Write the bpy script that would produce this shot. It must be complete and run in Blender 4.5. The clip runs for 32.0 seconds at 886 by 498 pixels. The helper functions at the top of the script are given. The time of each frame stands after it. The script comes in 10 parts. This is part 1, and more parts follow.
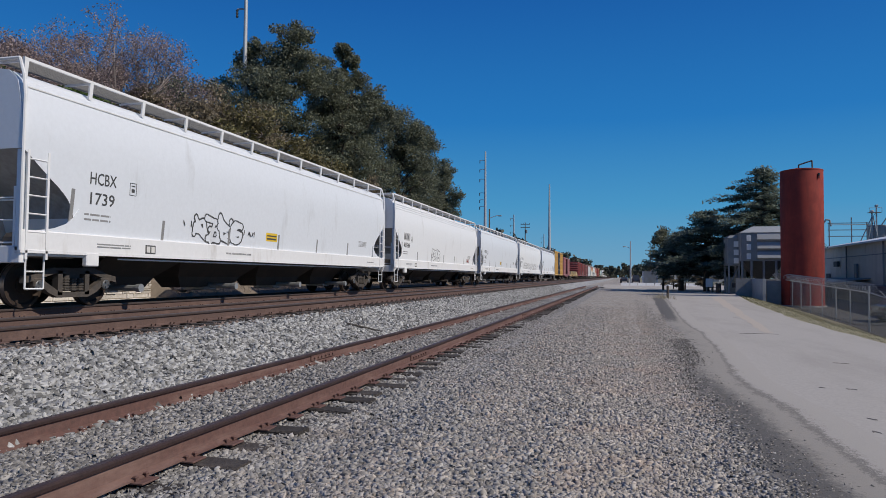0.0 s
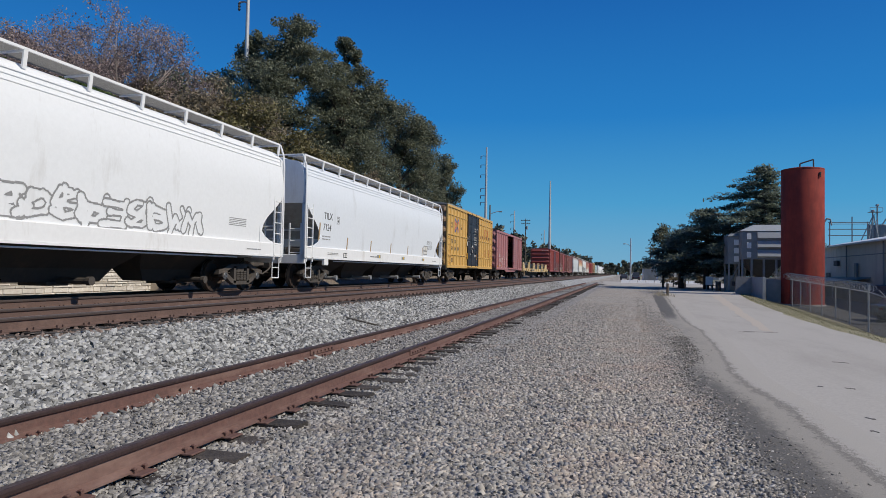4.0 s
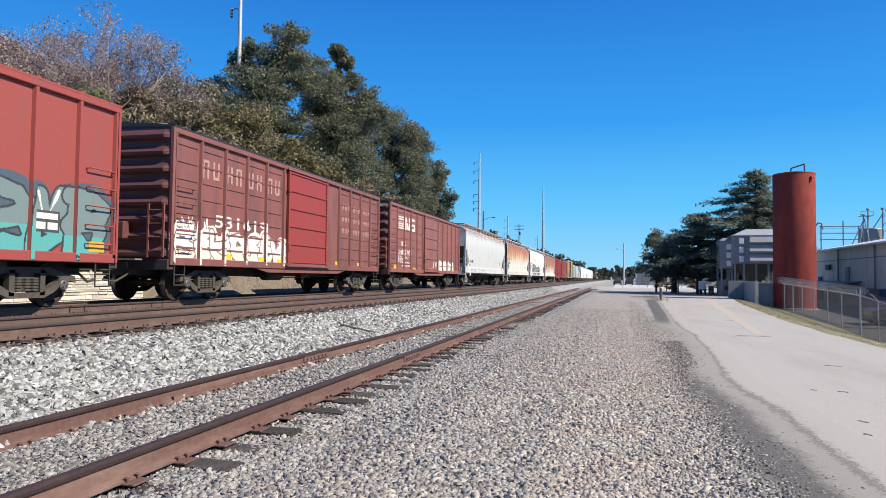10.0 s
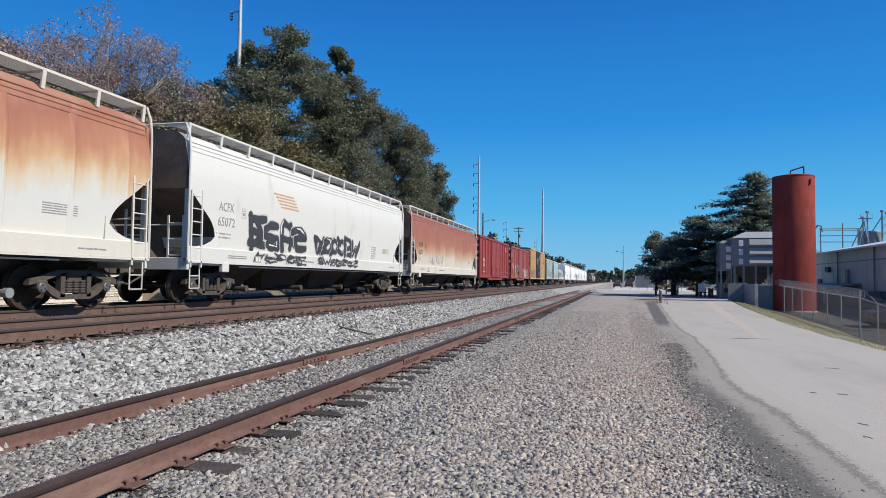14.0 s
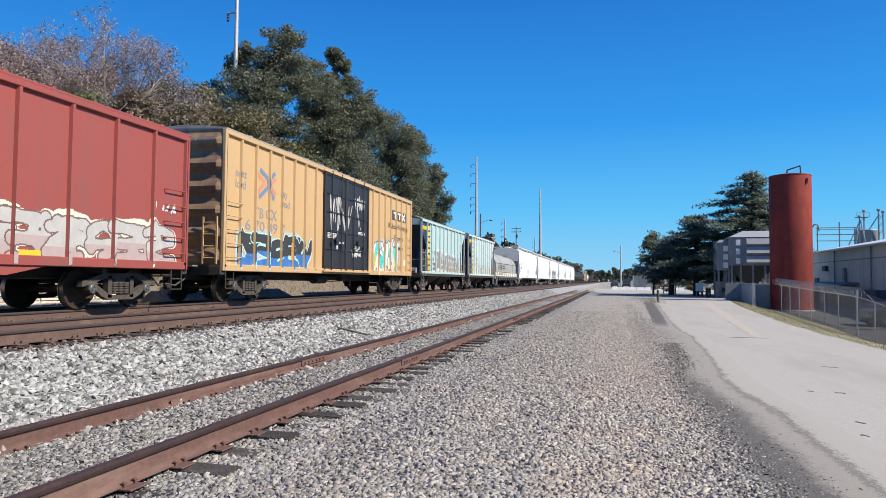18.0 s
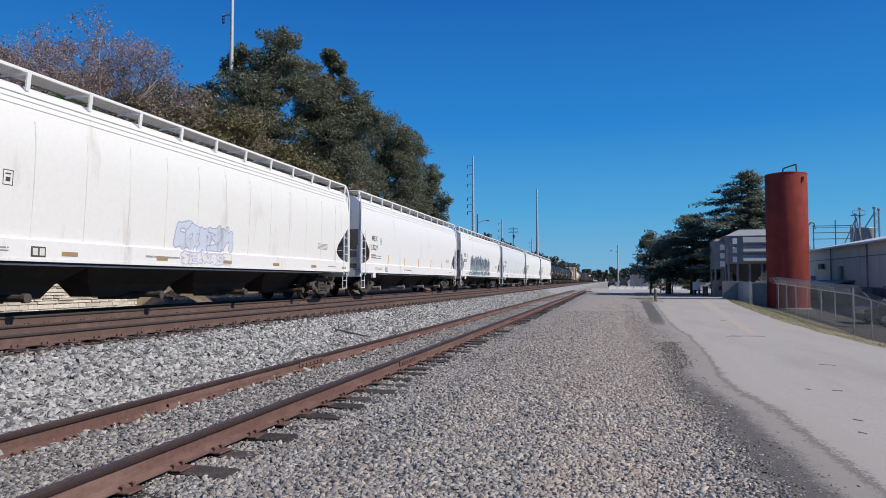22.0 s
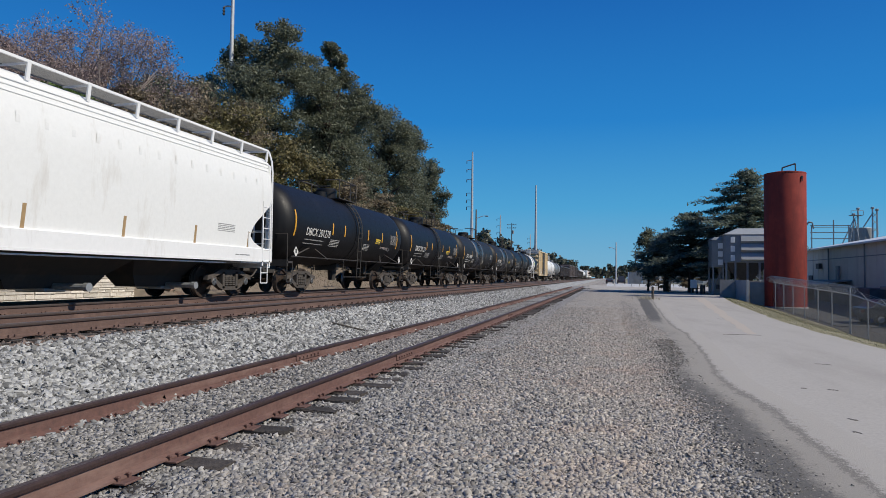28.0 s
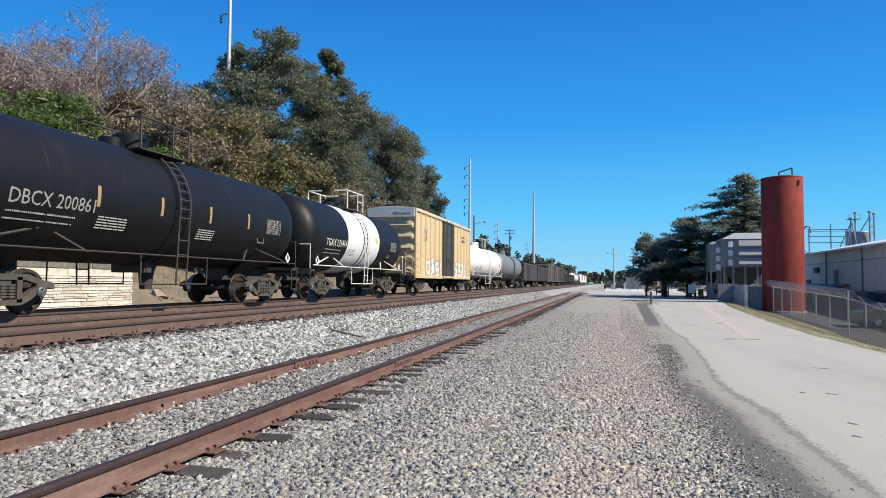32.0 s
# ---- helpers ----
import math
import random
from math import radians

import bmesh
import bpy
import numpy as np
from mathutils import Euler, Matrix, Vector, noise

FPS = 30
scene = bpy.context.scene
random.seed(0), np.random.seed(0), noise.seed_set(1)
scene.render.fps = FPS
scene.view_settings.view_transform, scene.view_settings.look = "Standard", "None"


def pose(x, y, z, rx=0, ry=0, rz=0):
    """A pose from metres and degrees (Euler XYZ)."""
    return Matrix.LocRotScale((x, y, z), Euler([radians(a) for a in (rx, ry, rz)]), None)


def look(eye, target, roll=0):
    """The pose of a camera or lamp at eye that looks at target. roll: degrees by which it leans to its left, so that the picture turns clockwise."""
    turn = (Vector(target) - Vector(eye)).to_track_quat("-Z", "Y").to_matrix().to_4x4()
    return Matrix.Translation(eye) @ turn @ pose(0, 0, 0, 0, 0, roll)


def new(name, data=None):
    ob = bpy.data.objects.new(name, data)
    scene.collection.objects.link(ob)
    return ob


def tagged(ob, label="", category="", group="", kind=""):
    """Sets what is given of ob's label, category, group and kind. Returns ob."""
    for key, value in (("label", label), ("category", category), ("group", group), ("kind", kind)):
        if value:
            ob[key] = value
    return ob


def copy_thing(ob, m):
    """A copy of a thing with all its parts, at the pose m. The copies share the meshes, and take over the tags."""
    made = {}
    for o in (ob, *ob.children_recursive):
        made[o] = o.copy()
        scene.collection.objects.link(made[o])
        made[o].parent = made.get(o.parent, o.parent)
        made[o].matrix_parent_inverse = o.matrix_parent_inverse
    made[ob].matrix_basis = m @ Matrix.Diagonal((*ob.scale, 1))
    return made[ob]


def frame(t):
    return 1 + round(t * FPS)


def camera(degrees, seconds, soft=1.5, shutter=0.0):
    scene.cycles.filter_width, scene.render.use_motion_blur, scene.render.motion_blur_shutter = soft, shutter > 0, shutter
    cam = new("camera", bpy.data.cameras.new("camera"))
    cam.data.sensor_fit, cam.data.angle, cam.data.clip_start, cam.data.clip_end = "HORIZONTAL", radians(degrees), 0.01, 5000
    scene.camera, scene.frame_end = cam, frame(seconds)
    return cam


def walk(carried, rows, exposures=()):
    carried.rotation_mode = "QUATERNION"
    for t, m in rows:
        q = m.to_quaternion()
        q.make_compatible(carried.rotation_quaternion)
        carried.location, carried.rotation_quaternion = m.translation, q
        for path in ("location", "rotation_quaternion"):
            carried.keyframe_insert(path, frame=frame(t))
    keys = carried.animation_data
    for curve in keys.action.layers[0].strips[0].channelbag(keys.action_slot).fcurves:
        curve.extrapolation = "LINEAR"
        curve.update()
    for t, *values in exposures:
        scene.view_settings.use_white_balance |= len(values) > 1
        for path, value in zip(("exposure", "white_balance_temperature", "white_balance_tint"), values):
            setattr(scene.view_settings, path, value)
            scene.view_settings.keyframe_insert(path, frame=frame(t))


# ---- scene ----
# camera: stands still in the gravel, held in the hand, so only its turn wavers
EYE = (0.0, 0.0, 1.45)
cam = camera(66.0, 32.0, soft=0.65)
walk(cam, [(t, pose(*EYE, 90 + pitch, roll, yaw)) for t, yaw, pitch, roll in (
(0, 14.63, 2.24, -0.43), (0.5, 14.42, 2.17, -0.60), (1, 14.24, 2.30, -0.57), (1.5, 14.42, 2.29, -0.83), (2, 14.69, 2.18, -0.94),
(2.5, 14.69, 1.97, -0.92), (4.5, 14.60, 1.78, -1.01), (5, 14.29, 1.69, -0.80), (5.5, 14.12, 1.66, -0.89), (6, 14.05, 1.76, -0.85),
(6.5, 13.66, 1.61, -0.86), (7, 13.42, 1.48, -0.61), (7.5, 13.99, 1.56, -0.48), (8, 14.01, 2.09, -0.49), (8.5, 13.66, 2.25, -0.59),
(9, 13.62, 2.26, -0.91), (9.5, 13.93, 2.22, -0.90), (10, 14.10, 2.36, -0.67), (10.5, 13.88, 2.27, -0.53), (11, 13.85, 2.23, -0.43),
(11.5, 13.93, 2.34, -0.67), (12, 13.93, 2.34, -0.66), (12.5, 13.84, 2.54, -0.70), (13, 13.83, 2.34, -0.77), (13.5, 14.06, 2.46, -0.76),
(14, 14.07, 2.57, -0.67), (14.5, 13.88, 2.43, -0.65), (16.5, 13.83, 2.66, -0.55), (17, 13.87, 2.78, -0.67), (17.5, 13.99, 2.82, -0.60),
(18, 13.88, 2.61, -0.43), (18.5, 13.75, 2.61, -0.54), (19, 13.82, 2.77, -0.22), (19.5, 13.69, 2.72, -0.17), (20, 13.64, 2.88, -0.12),
(20.5, 13.69, 2.98, -0.24), (21, 13.70, 3.03, -0.20), (21.5, 13.86, 3.00, -0.08), (22, 13.66, 2.67, -0.02), (22.5, 13.50, 2.57, -0.03),
(23, 13.42, 2.46, -0.23), (23.5, 13.19, 2.33, -0.20), (24, 13.15, 2.28, -0.11), (24.5, 13.19, 2.32, -0.21), (25, 13.13, 2.46, -0.23),
(25.5, 13.09, 2.49, -0.17), (27.5, 13.33, 2.25, -0.57), (28, 13.49, 2.25, -0.72), (28.5, 13.40, 2.20, -0.64), (29, 13.56, 2.26, -0.53),
(29.5, 13.56, 2.36, -0.44), (30, 13.61, 2.57, -0.46), (30.5, 13.58, 2.57, -0.38), (31, 13.37, 2.34, -0.35), (31.5, 13.30, 2.49, -0.31),
(32, 13.34, 2.77, -0.39))],
     exposures=[(t, stops, (6340, 6320, 6380)[dark] + 600 * max(0, stops - 0.08), (9, 12, 6)[dark]) for t, stops, dark in (
         (0, -0.42, 1), (1, -0.22, 1), (2.5, -0.35, 1), (4.5, -0.25, 0), (5, -0.25, 0), (6, 0.2, 0), (7, 0.5, 0), (8, 0.46, 0), (9, 0.5, 0), (10, 0.52, 0), (11, 0.45, 0), (12, 0.34, 0), (14, 0.17, 0),
         (17, 0.47, 0), (19, 0.31, 0), (20, 0.18, 0), (21, 0.1, 0), (22, -0.1, 1), (23, -0.28, 1), (25, -0.3, 1), (27.5, -0.25, 0), (28, -0.17, 0), (29, 0.36, 0), (30, 0.5, 2), (32, 0.5, 2))])

# light: clear noon sky, sun high to the right and a little behind the camera
SUN_AZ, SUN_EL = 98.0, 42.0          # degrees clockwise from +y, and above the horizon
world = bpy.data.worlds.new("sky")
scene.world = world
world.use_nodes = True
_n = world.node_tree.nodes
_sky = _n.new("ShaderNodeTexSky")
_sky.sky_type, _sky.sun_disc = "NISHITA", False
_sky.sun_elevation, _sky.sun_rotation = radians(SUN_EL), radians(SUN_AZ)
_sky.air_density, _sky.dust_density, _sky.ozone_density, _sky.altitude = 1.0, 0.4, 3.0, 100.0
# deepen the blue overhead
_co, _sep, _ramp, _mix, _gain = (_n.new(k) for k in ("ShaderNodeTexCoord", "ShaderNodeSeparateXYZ", "ShaderNodeValToRGB", "ShaderNodeMix", "ShaderNodeVectorMath"))
_ramp.color_ramp.elements[0].color, _ramp.color_ramp.elements[1].color = (0.26, 0.58, 0.82, 1), (0.009, 0.083, 0.325, 1)
for _p, _c in ((0.10, (0.095, 0.47, 0.85, 1)), (0.22, (0.025, 0.288, 0.77, 1)), (0.42, (0.010, 0.145, 0.555, 1))):
    _ramp.color_ramp.elements.new(_p).color = _c
_mix.data_type, _mix.inputs[0].default_value = "RGBA", 0.92
_gain.operation, _gain.inputs[1].default_value = "MULTIPLY", (0.075, 0.085, 0.1)
_l = world.node_tree.links
_l.new(_co.outputs["Generated"], _sep.inputs["Vector"])
_l.new(_sep.outputs["Z"], _ramp.inputs["Fac"])
_l.new(_sky.outputs["Color"], _gain.inputs[0])
_l.new(_gain.outputs["Vector"], _mix.inputs[6])
_l.new(_ramp.outputs["Color"], _mix.inputs[7])
_l.new(_mix.outputs[2], _n["Background"].inputs["Color"])
_n["Background"].inputs["Strength"].default_value = 0.86
sun = new("sun", bpy.data.lights.new("sun", "SUN"))
sun.data.energy, sun.data.angle, sun.data.color = 5.0, radians(0.5), (1.0, 0.91, 0.76)
_d = Vector((math.sin(radians(SUN_AZ)) * math.cos(radians(SUN_EL)), math.cos(radians(SUN_AZ)) * math.cos(radians(SUN_EL)), math.sin(radians(SUN_EL))))
sun.matrix_world = look(_d * 60, (0, 0, 0))

# ---- small mesh library ----


class Shape:
    """Collects vertices and faces of one mesh."""

    def __init__(self):
        self.v, self.f = [], []

    def add(self, verts, faces):
        k = len(self.v)
        self.v += [tuple(p) for p in verts]
        self.f += [tuple(k + i for i in q) for q in faces]
        return self

    def box(self, x0, x1, y0, y1, z0, z1, b=0.0):
        if b <= 0:
            p = [(x, y, z) for x in (x0, x1) for y in (y0, y1) for z in (z0, z1)]
            return self.add(p, [(0, 1, 3, 2), (4, 6, 7, 5), (0, 4, 5, 1), (2, 3, 7, 6), (0, 2, 6, 4), (1, 5, 7, 3)])
        c, h = ((x0 + x1) / 2, (y0 + y1) / 2, (z0 + z1) / 2), ((x1 - x0) / 2, (y1 - y0) / 2, (z1 - z0) / 2)
        b = min(b, *(a * 0.8 for a in h))
        p, at = [], {}
        for s in [(i, j, k) for i in (-1, 1) for j in (-1, 1) for k in (-1, 1)]:
            for a in range(3):
                at[s, a] = len(p)
                p.append(tuple(c[i] + s[i] * (h[i] - (0 if i == a else b)) for i in range(3)))
        f = []
        for a in range(3):
            i, j = [q for q in range(3) if q != a]
            for s in (-1, 1):
                loop = []
                for u, w in ((-1, -1), (1, -1), (1, 1), (-1, 1)):
                    k = [0, 0, 0]
                    k[a], k[i], k[j] = s, u, w
                    loop.append(at[tuple(k), a])
                f.append(tuple(loop if (s > 0) == ((j - i) % 3 == 1) else loop[::-1]))
        for a in range(3):
            i, j = [q for q in range(3) if q != a]
            for u in (-1, 1):
                for w in (-1, 1):
                    lo, hi = [0, 0, 0], [0, 0, 0]
                    lo[i] = hi[i] = u
                    lo[j] = hi[j] = w
                    lo[a], hi[a] = -1, 1
                    f.append((at[tuple(lo), i], at[tuple(hi), i], at[tuple(hi), j], at[tuple(lo), j]))
        for s in [(i, j, k) for i in (-1, 1) for j in (-1, 1) for k in (-1, 1)]:
            f.append((at[s, 0], at[s, 1], at[s, 2]))
        return self.add(p, f)

    def rod(self, a, b, r, n=6, r2=None):
        """A round bar from a to b."""
        a, b = Vector(a), Vector(b)
        d = (b - a).normalized()
        u = d.cross(Vector((0, 0, 1)) if abs(d.z) < 0.9 else Vector((1, 0, 0))).normalized()
        w = d.cross(u)
        r2 = r if r2 is None else r2
        ring = [(math.cos(2 * math.pi * i / n), math.sin(2 * math.pi * i / n)) for i in range(n)]
        p = [a + (u * c + w * s) * r for c, s in ring] + [b + (u * c + w * s) * r2 for c, s in ring]
        f = [(i, (i + 1) % n, n + (i + 1) % n, n + i) for i in range(n)] + [tuple(range(n))[::-1], tuple(range(n, 2 * n))]
        return self.add(p, f)

    def pipe(self, points, r, n=6):
        for a, b in zip(points, points[1:]):
            self.rod(a, b, r, n)
        return self

    def loft(self, rings, cap=True, closed=True):
        n = len(rings[0])
        f = []
        for k in range(len(rings) - 1):
            for i in range(n if closed else n - 1):
                j = (i + 1) % n
                f.append((k * n + i, k * n + j, (k + 1) * n + j, (k + 1) * n + i))
        if cap:
            f += [tuple(range(n))[::-1], tuple(range((len(rings) - 1) * n, len(rings) * n))]
        return self.add([p for r in rings for p in r], f)

    def lathe(self, profile, centre, axis="x", n=20):
        """profile: (along, radius) pairs, turned round an axis through centre."""
        rings = []
        for a, r in profile:
            ring = []
            for i in range(n):
                c, s = r * math.cos(2 * math.pi * i / n), r * math.sin(2 * math.pi * i / n)
                p = {"x": (a, c, s), "y": (s, a, c), "z": (c, s, a)}[axis]
                ring.append(tuple(q + o for q, o in zip(p, centre)))
            rings.append(ring)
        return self.loft(rings)

    def plate(self, outline, plane, at, thick):
        """A flat plate: outline in two coordinates, plane names the axis it faces."""
        a = {"x": lambda u, w, d: (d, u, w), "y": lambda u, w, d: (u, d, w), "z": lambda u, w, d: (u, w, d)}[plane]
        return self.loft([[a(u, w, at) for u, w in outline], [a(u, w, at + thick) for u, w in outline]])


def mesh_of(name, shape, material, smooth=False):
    me = bpy.data.meshes.new(name)
    me.from_pydata(shape.v, [], shape.f)
    bm = bmesh.new()
    bm.from_mesh(me)
    bmesh.ops.recalc_face_normals(bm, faces=bm.faces)
    bm.to_mesh(me)
    bm.free()
    if smooth:
        for p in me.polygons:
            p.use_smooth = True
        me.set_sharp_from_angle(angle=radians(35))
    if material is not None:
        me.materials.append(material)
    return me


def part(name, shape, material, parent, label="", at=None, smooth=False):
    """One mesh object under a thing or a part."""
    me = shape if isinstance(shape, bpy.types.Mesh) else mesh_of(name, shape, material, smooth)
    ob = new(name, me)
    ob.parent = parent
    if at is not None:
        ob.matrix_basis = at
    if label:
        tagged(ob, label)
    if name in ("roof_walk", "spring_nest", "stencil_lines", "roof_walk", "branch"):
        tagged(ob, kind="stuff")
    return ob


def thing(name, label, category, at=None, group="", kind=""):
    ob = new(name)
    ob.empty_display_size = 0.3
    if at is not None:
        ob.matrix_basis = at
    return tagged(ob, label, category, group, kind)


def solid(name, shape, material, label, category, group="", kind="", at=None, smooth=False):
    ob = new(name, mesh_of(name, shape, material, smooth))
    if at is not None:
        ob.matrix_basis = at
    return tagged(ob, label, category, group, kind)


# ---- materials ----


def tint(c):
    return (c[0], c[1], c[2], 1.0)


def surface(name, base, alt=None, grain=40.0, stain=None, stain_scale=0.6, stain_amount=0.5, rough=0.7, metal=0.0, bump=0.15,
            stretch=(1, 1, 1), random=0.0, bump_scale=None, spread=0.5, clear=0.0, gradient=None, island=False):
    """A procedural surface: base and alt mixed by fine grain, large stains, bump.
    gradient: (colour, z_low, z_high, amount), a stain that grows from one height to another."""
    m = bpy.data.materials.new(name)
    m.use_nodes = True
    t = m.node_tree
    nd, ln = t.nodes, t.links
    bsdf = nd["Principled BSDF"]
    co = nd.new("ShaderNodeTexCoord")
    mp = nd.new("ShaderNodeMapping")
    mp.inputs["Scale"].default_value = stretch
    ln.new(co.outputs["Object"], mp.inputs["Vector"])

    def noise_tex(scale, detail=4.0, rough_=0.6, mapped=True):
        q = nd.new("ShaderNodeTexNoise")
        q.inputs["Scale"].default_value, q.inputs["Detail"].default_value, q.inputs["Roughness"].default_value = scale, detail, rough_
        ln.new(mp.outputs["Vector"] if mapped else co.outputs["Object"], q.inputs["Vector"])
        return q

    def ramp(src, lo, hi):
        q = nd.new("ShaderNodeMapRange")
        q.inputs["From Min"].default_value, q.inputs["From Max"].default_value = lo, hi
        ln.new(src, q.inputs["Value"])
        return q.outputs["Result"]

    def mix(fac, a, b):
        q = nd.new("ShaderNodeMix")
        q.data_type = "RGBA"
        for sock, val in (("Factor", fac), ("A", a), ("B", b)):
            ins = [s for s in q.inputs if s.name == sock and (s.type == "RGBA" if sock != "Factor" else s.type == "VALUE")][0]
            if isinstance(val, (tuple, float, int)):
                ins.default_value = val
            else:
                ln.new(val, ins)
        return [s for s in q.outputs if s.type == "RGBA"][0]

    fine = noise_tex(grain, 3.0, 0.65, False)
    alt = alt or tuple(c * 0.7 for c in base)
    colour = mix(ramp(fine.outputs["Fac"], 0.5 - spread * 0.5, 0.5 + spread * 0.5), tint(base), tint(alt))
    if stain is not None:
        big = noise_tex(stain_scale, 6.0, 0.7)
        f = ramp(big.outputs["Fac"], 0.62 - 0.3 * stain_amount, 0.78 - 0.2 * stain_amount)
        g = nd.new("ShaderNodeMath")
        g.operation = "MULTIPLY"
        g.inputs[1].default_value = min(1.0, 0.35 + stain_amount)
        ln.new(f, g.inputs[0])
        colour = mix(g.outputs["Value"], colour, tint(stain))
    if gradient is not None:
        gc, z0, z1, amount = gradient
        sep = nd.new("ShaderNodeSeparateXYZ")
        ln.new(co.outputs["Object"], sep.inputs["Vector"])
        w = noise_tex(1.1, 5.0, 0.65)
        add = nd.new("ShaderNodeMath")
        add.operation = "MULTIPLY_ADD"
        add.inputs[1].default_value, add.inputs[2].default_value = 2.2 * abs(z1 - z0), 0.0
        sub = nd.new("ShaderNodeMath")
        sub.operation = "SUBTRACT"
        sub.inputs[1].default_value = 0.5
        ln.new(w.outputs["Fac"], sub.inputs[0])
        ln.new(sub.outputs["Value"], add.inputs[0])
        ln.new(sep.outputs["Z"], add.inputs[2])
        f = ramp(add.outputs["Value"], z0, z1)
        g = nd.new("ShaderNodeMath")
        g.operation = "MULTIPLY"
        g.inputs[1].default_value = amount
        ln.new(f, g.inputs[0])
        colour = mix(g.outputs["Value"], colour, tint(gc))
    if random:
        if island:
            src = nd.new("ShaderNodeNewGeometry").outputs["Random Per Island"]
        else:
            src = nd.new("ShaderNodeObjectInfo").outputs["Random"]
        hsv = nd.new("ShaderNodeHueSaturation")
        ln.new(ramp(src, -1e-6, 1.0), hsv.inputs["Value"])
        val = nd.new("ShaderNodeMapRange")
        val.inputs["To Min"].default_value, val.inputs["To Max"].default_value = 1 - random, 1 + random
        ln.new(src, val.inputs["Value"])
        ln.new(val.outputs["Result"], hsv.inputs["Value"])
        ln.new(colour, hsv.inputs["Color"])
        colour = hsv.outputs["Color"]
    ln.new(colour, bsdf.inputs["Base Color"])
    bsdf.inputs["Metallic"].default_value = metal
    rr = nd.new("ShaderNodeMapRange")
    rr.inputs["To Min"].default_value, rr.inputs["To Max"].default_value = max(0.05, rough - 0.12), min(1.0, rough + 0.12)
    ln.new(fine.outputs["Fac"], rr.inputs["Value"])
    ln.new(rr.outputs["Result"], bsdf.inputs["Roughness"])
    if clear:
        bsdf.inputs["Coat Weight"].default_value = clear
    if bump:
        bp = nd.new("ShaderNodeBump")
        bp.inputs["Strength"].default_value, bp.inputs["Distance"].default_value = min(1.0, bump * 2), 0.02
        ln.new((noise_tex(bump_scale, 5.0, 0.7, False) if bump_scale else fine).outputs["Fac"], bp.inputs["Height"])
        ln.new(bp.outputs["Normal"], bsdf.inputs["Normal"])
    return m


def car_paint(name, base, dirt=(0.2, 0.16, 0.12), amount=0.25, rough=0.5, gradient=None, alt=None):
    """Weathered enamel with streaks that run down."""
    return surface(name, base, alt or tuple(c * 0.9 for c in base), grain=9.0, stain=dirt, stain_scale=0.9, stain_amount=amount,
                   rough=rough, bump=0.03, bump_scale=3.0, stretch=(1.6, 1.6, 0.35), gradient=gradient, spread=0.8)


def rust_wash(name, tones, low, high, first, pitch, slant=0.35, blotch=0.8):
    """Paint that rust has washed down panel by panel. tones: (place 0..1 from low to high, colour)."""
    m = surface(name, (0.5, 0.5, 0.5), grain=9.0, rough=0.6, bump=0.03, bump_scale=3.0)
    nd, ln = m.node_tree.nodes, m.node_tree.links
    bsdf = nd["Principled BSDF"]

    def calc(op, a, b=None, c=None):
        q = nd.new("ShaderNodeMath")
        q.operation = op
        for sock, val in zip(q.inputs, (a, b, c)):
            if val is not None and not isinstance(val, (int, float)):
                ln.new(val, sock)
            elif val is not None:
                sock.default_value = val
        return q.outputs["Value"]
    co, sep = nd.new("ShaderNodeTexCoord"), nd.new("ShaderNodeSeparateXYZ")
    ln.new(co.outputs["Object"], sep.inputs["Vector"])
    in_panel = calc("FRACT", calc("DIVIDE", calc("SUBTRACT", sep.outputs["Y"], first), pitch))
    total = calc("ADD", sep.outputs["Z"], calc("MULTIPLY", calc("SUBTRACT", 0.5, in_panel), slant))
    for scale, amount, stretch in ((0.35, blotch, (1, 1, 0.8)), (1.6, blotch * 0.6, (1, 1, 0.4)), (7.0, blotch * 0.25, (1, 1, 0.25))):
        mp, q = nd.new("ShaderNodeMapping"), nd.new("ShaderNodeTexNoise")
        mp.inputs["Scale"].default_value = stretch
        q.inputs["Scale"].default_value, q.inputs["Detail"].default_value = scale, 4.0
        ln.new(co.outputs["Object"], mp.inputs["Vector"])
        ln.new(mp.outputs["Vector"], q.inputs["Vector"])
        total = calc("ADD", total, calc("MULTIPLY", calc("SUBTRACT", q.outputs["Fac"], 0.5), amount * 2))
    r = nd.new("ShaderNodeValToRGB")
    el = r.color_ramp.elements
    el[0].position, el[0].color = tones[0][0], tint(tones[0][1])
    el[1].position, el[1].color = tones[-1][0], tint(tones[-1][1])
    for p, c in tones[1:-1]:
        el.new(p).color = tint(c)
    ln.new(calc("DIVIDE", calc("SUBTRACT", total, low), high - low), r.inputs["Fac"])
    ln.new(r.outputs["Color"], bsdf.inputs["Base Color"])
    return m


def leaf_material(name, base, alt, trans=0.25):
    m = surface(name, base, alt, grain=0.35, rough=0.6, bump=0.0, random=0.45, island=True, spread=0.5)
    nd, ln = m.node_tree.nodes, m.node_tree.links
    bsdf = nd["Principled BSDF"]
    tr = nd.new("ShaderNodeBsdfTranslucent")
    ln.new(bsdf.inputs["Base Color"].links[0].from_socket, tr.inputs["Color"])
    mx = nd.new("ShaderNodeMixShader")
    mx.inputs["Fac"].default_value = trans
    ln.new(bsdf.outputs["BSDF"], mx.inputs[1])
    ln.new(tr.outputs["BSDF"], mx.inputs[2])
    ln.new(mx.outputs["Shader"], nd["Material Output"].inputs["Surface"])
    return m


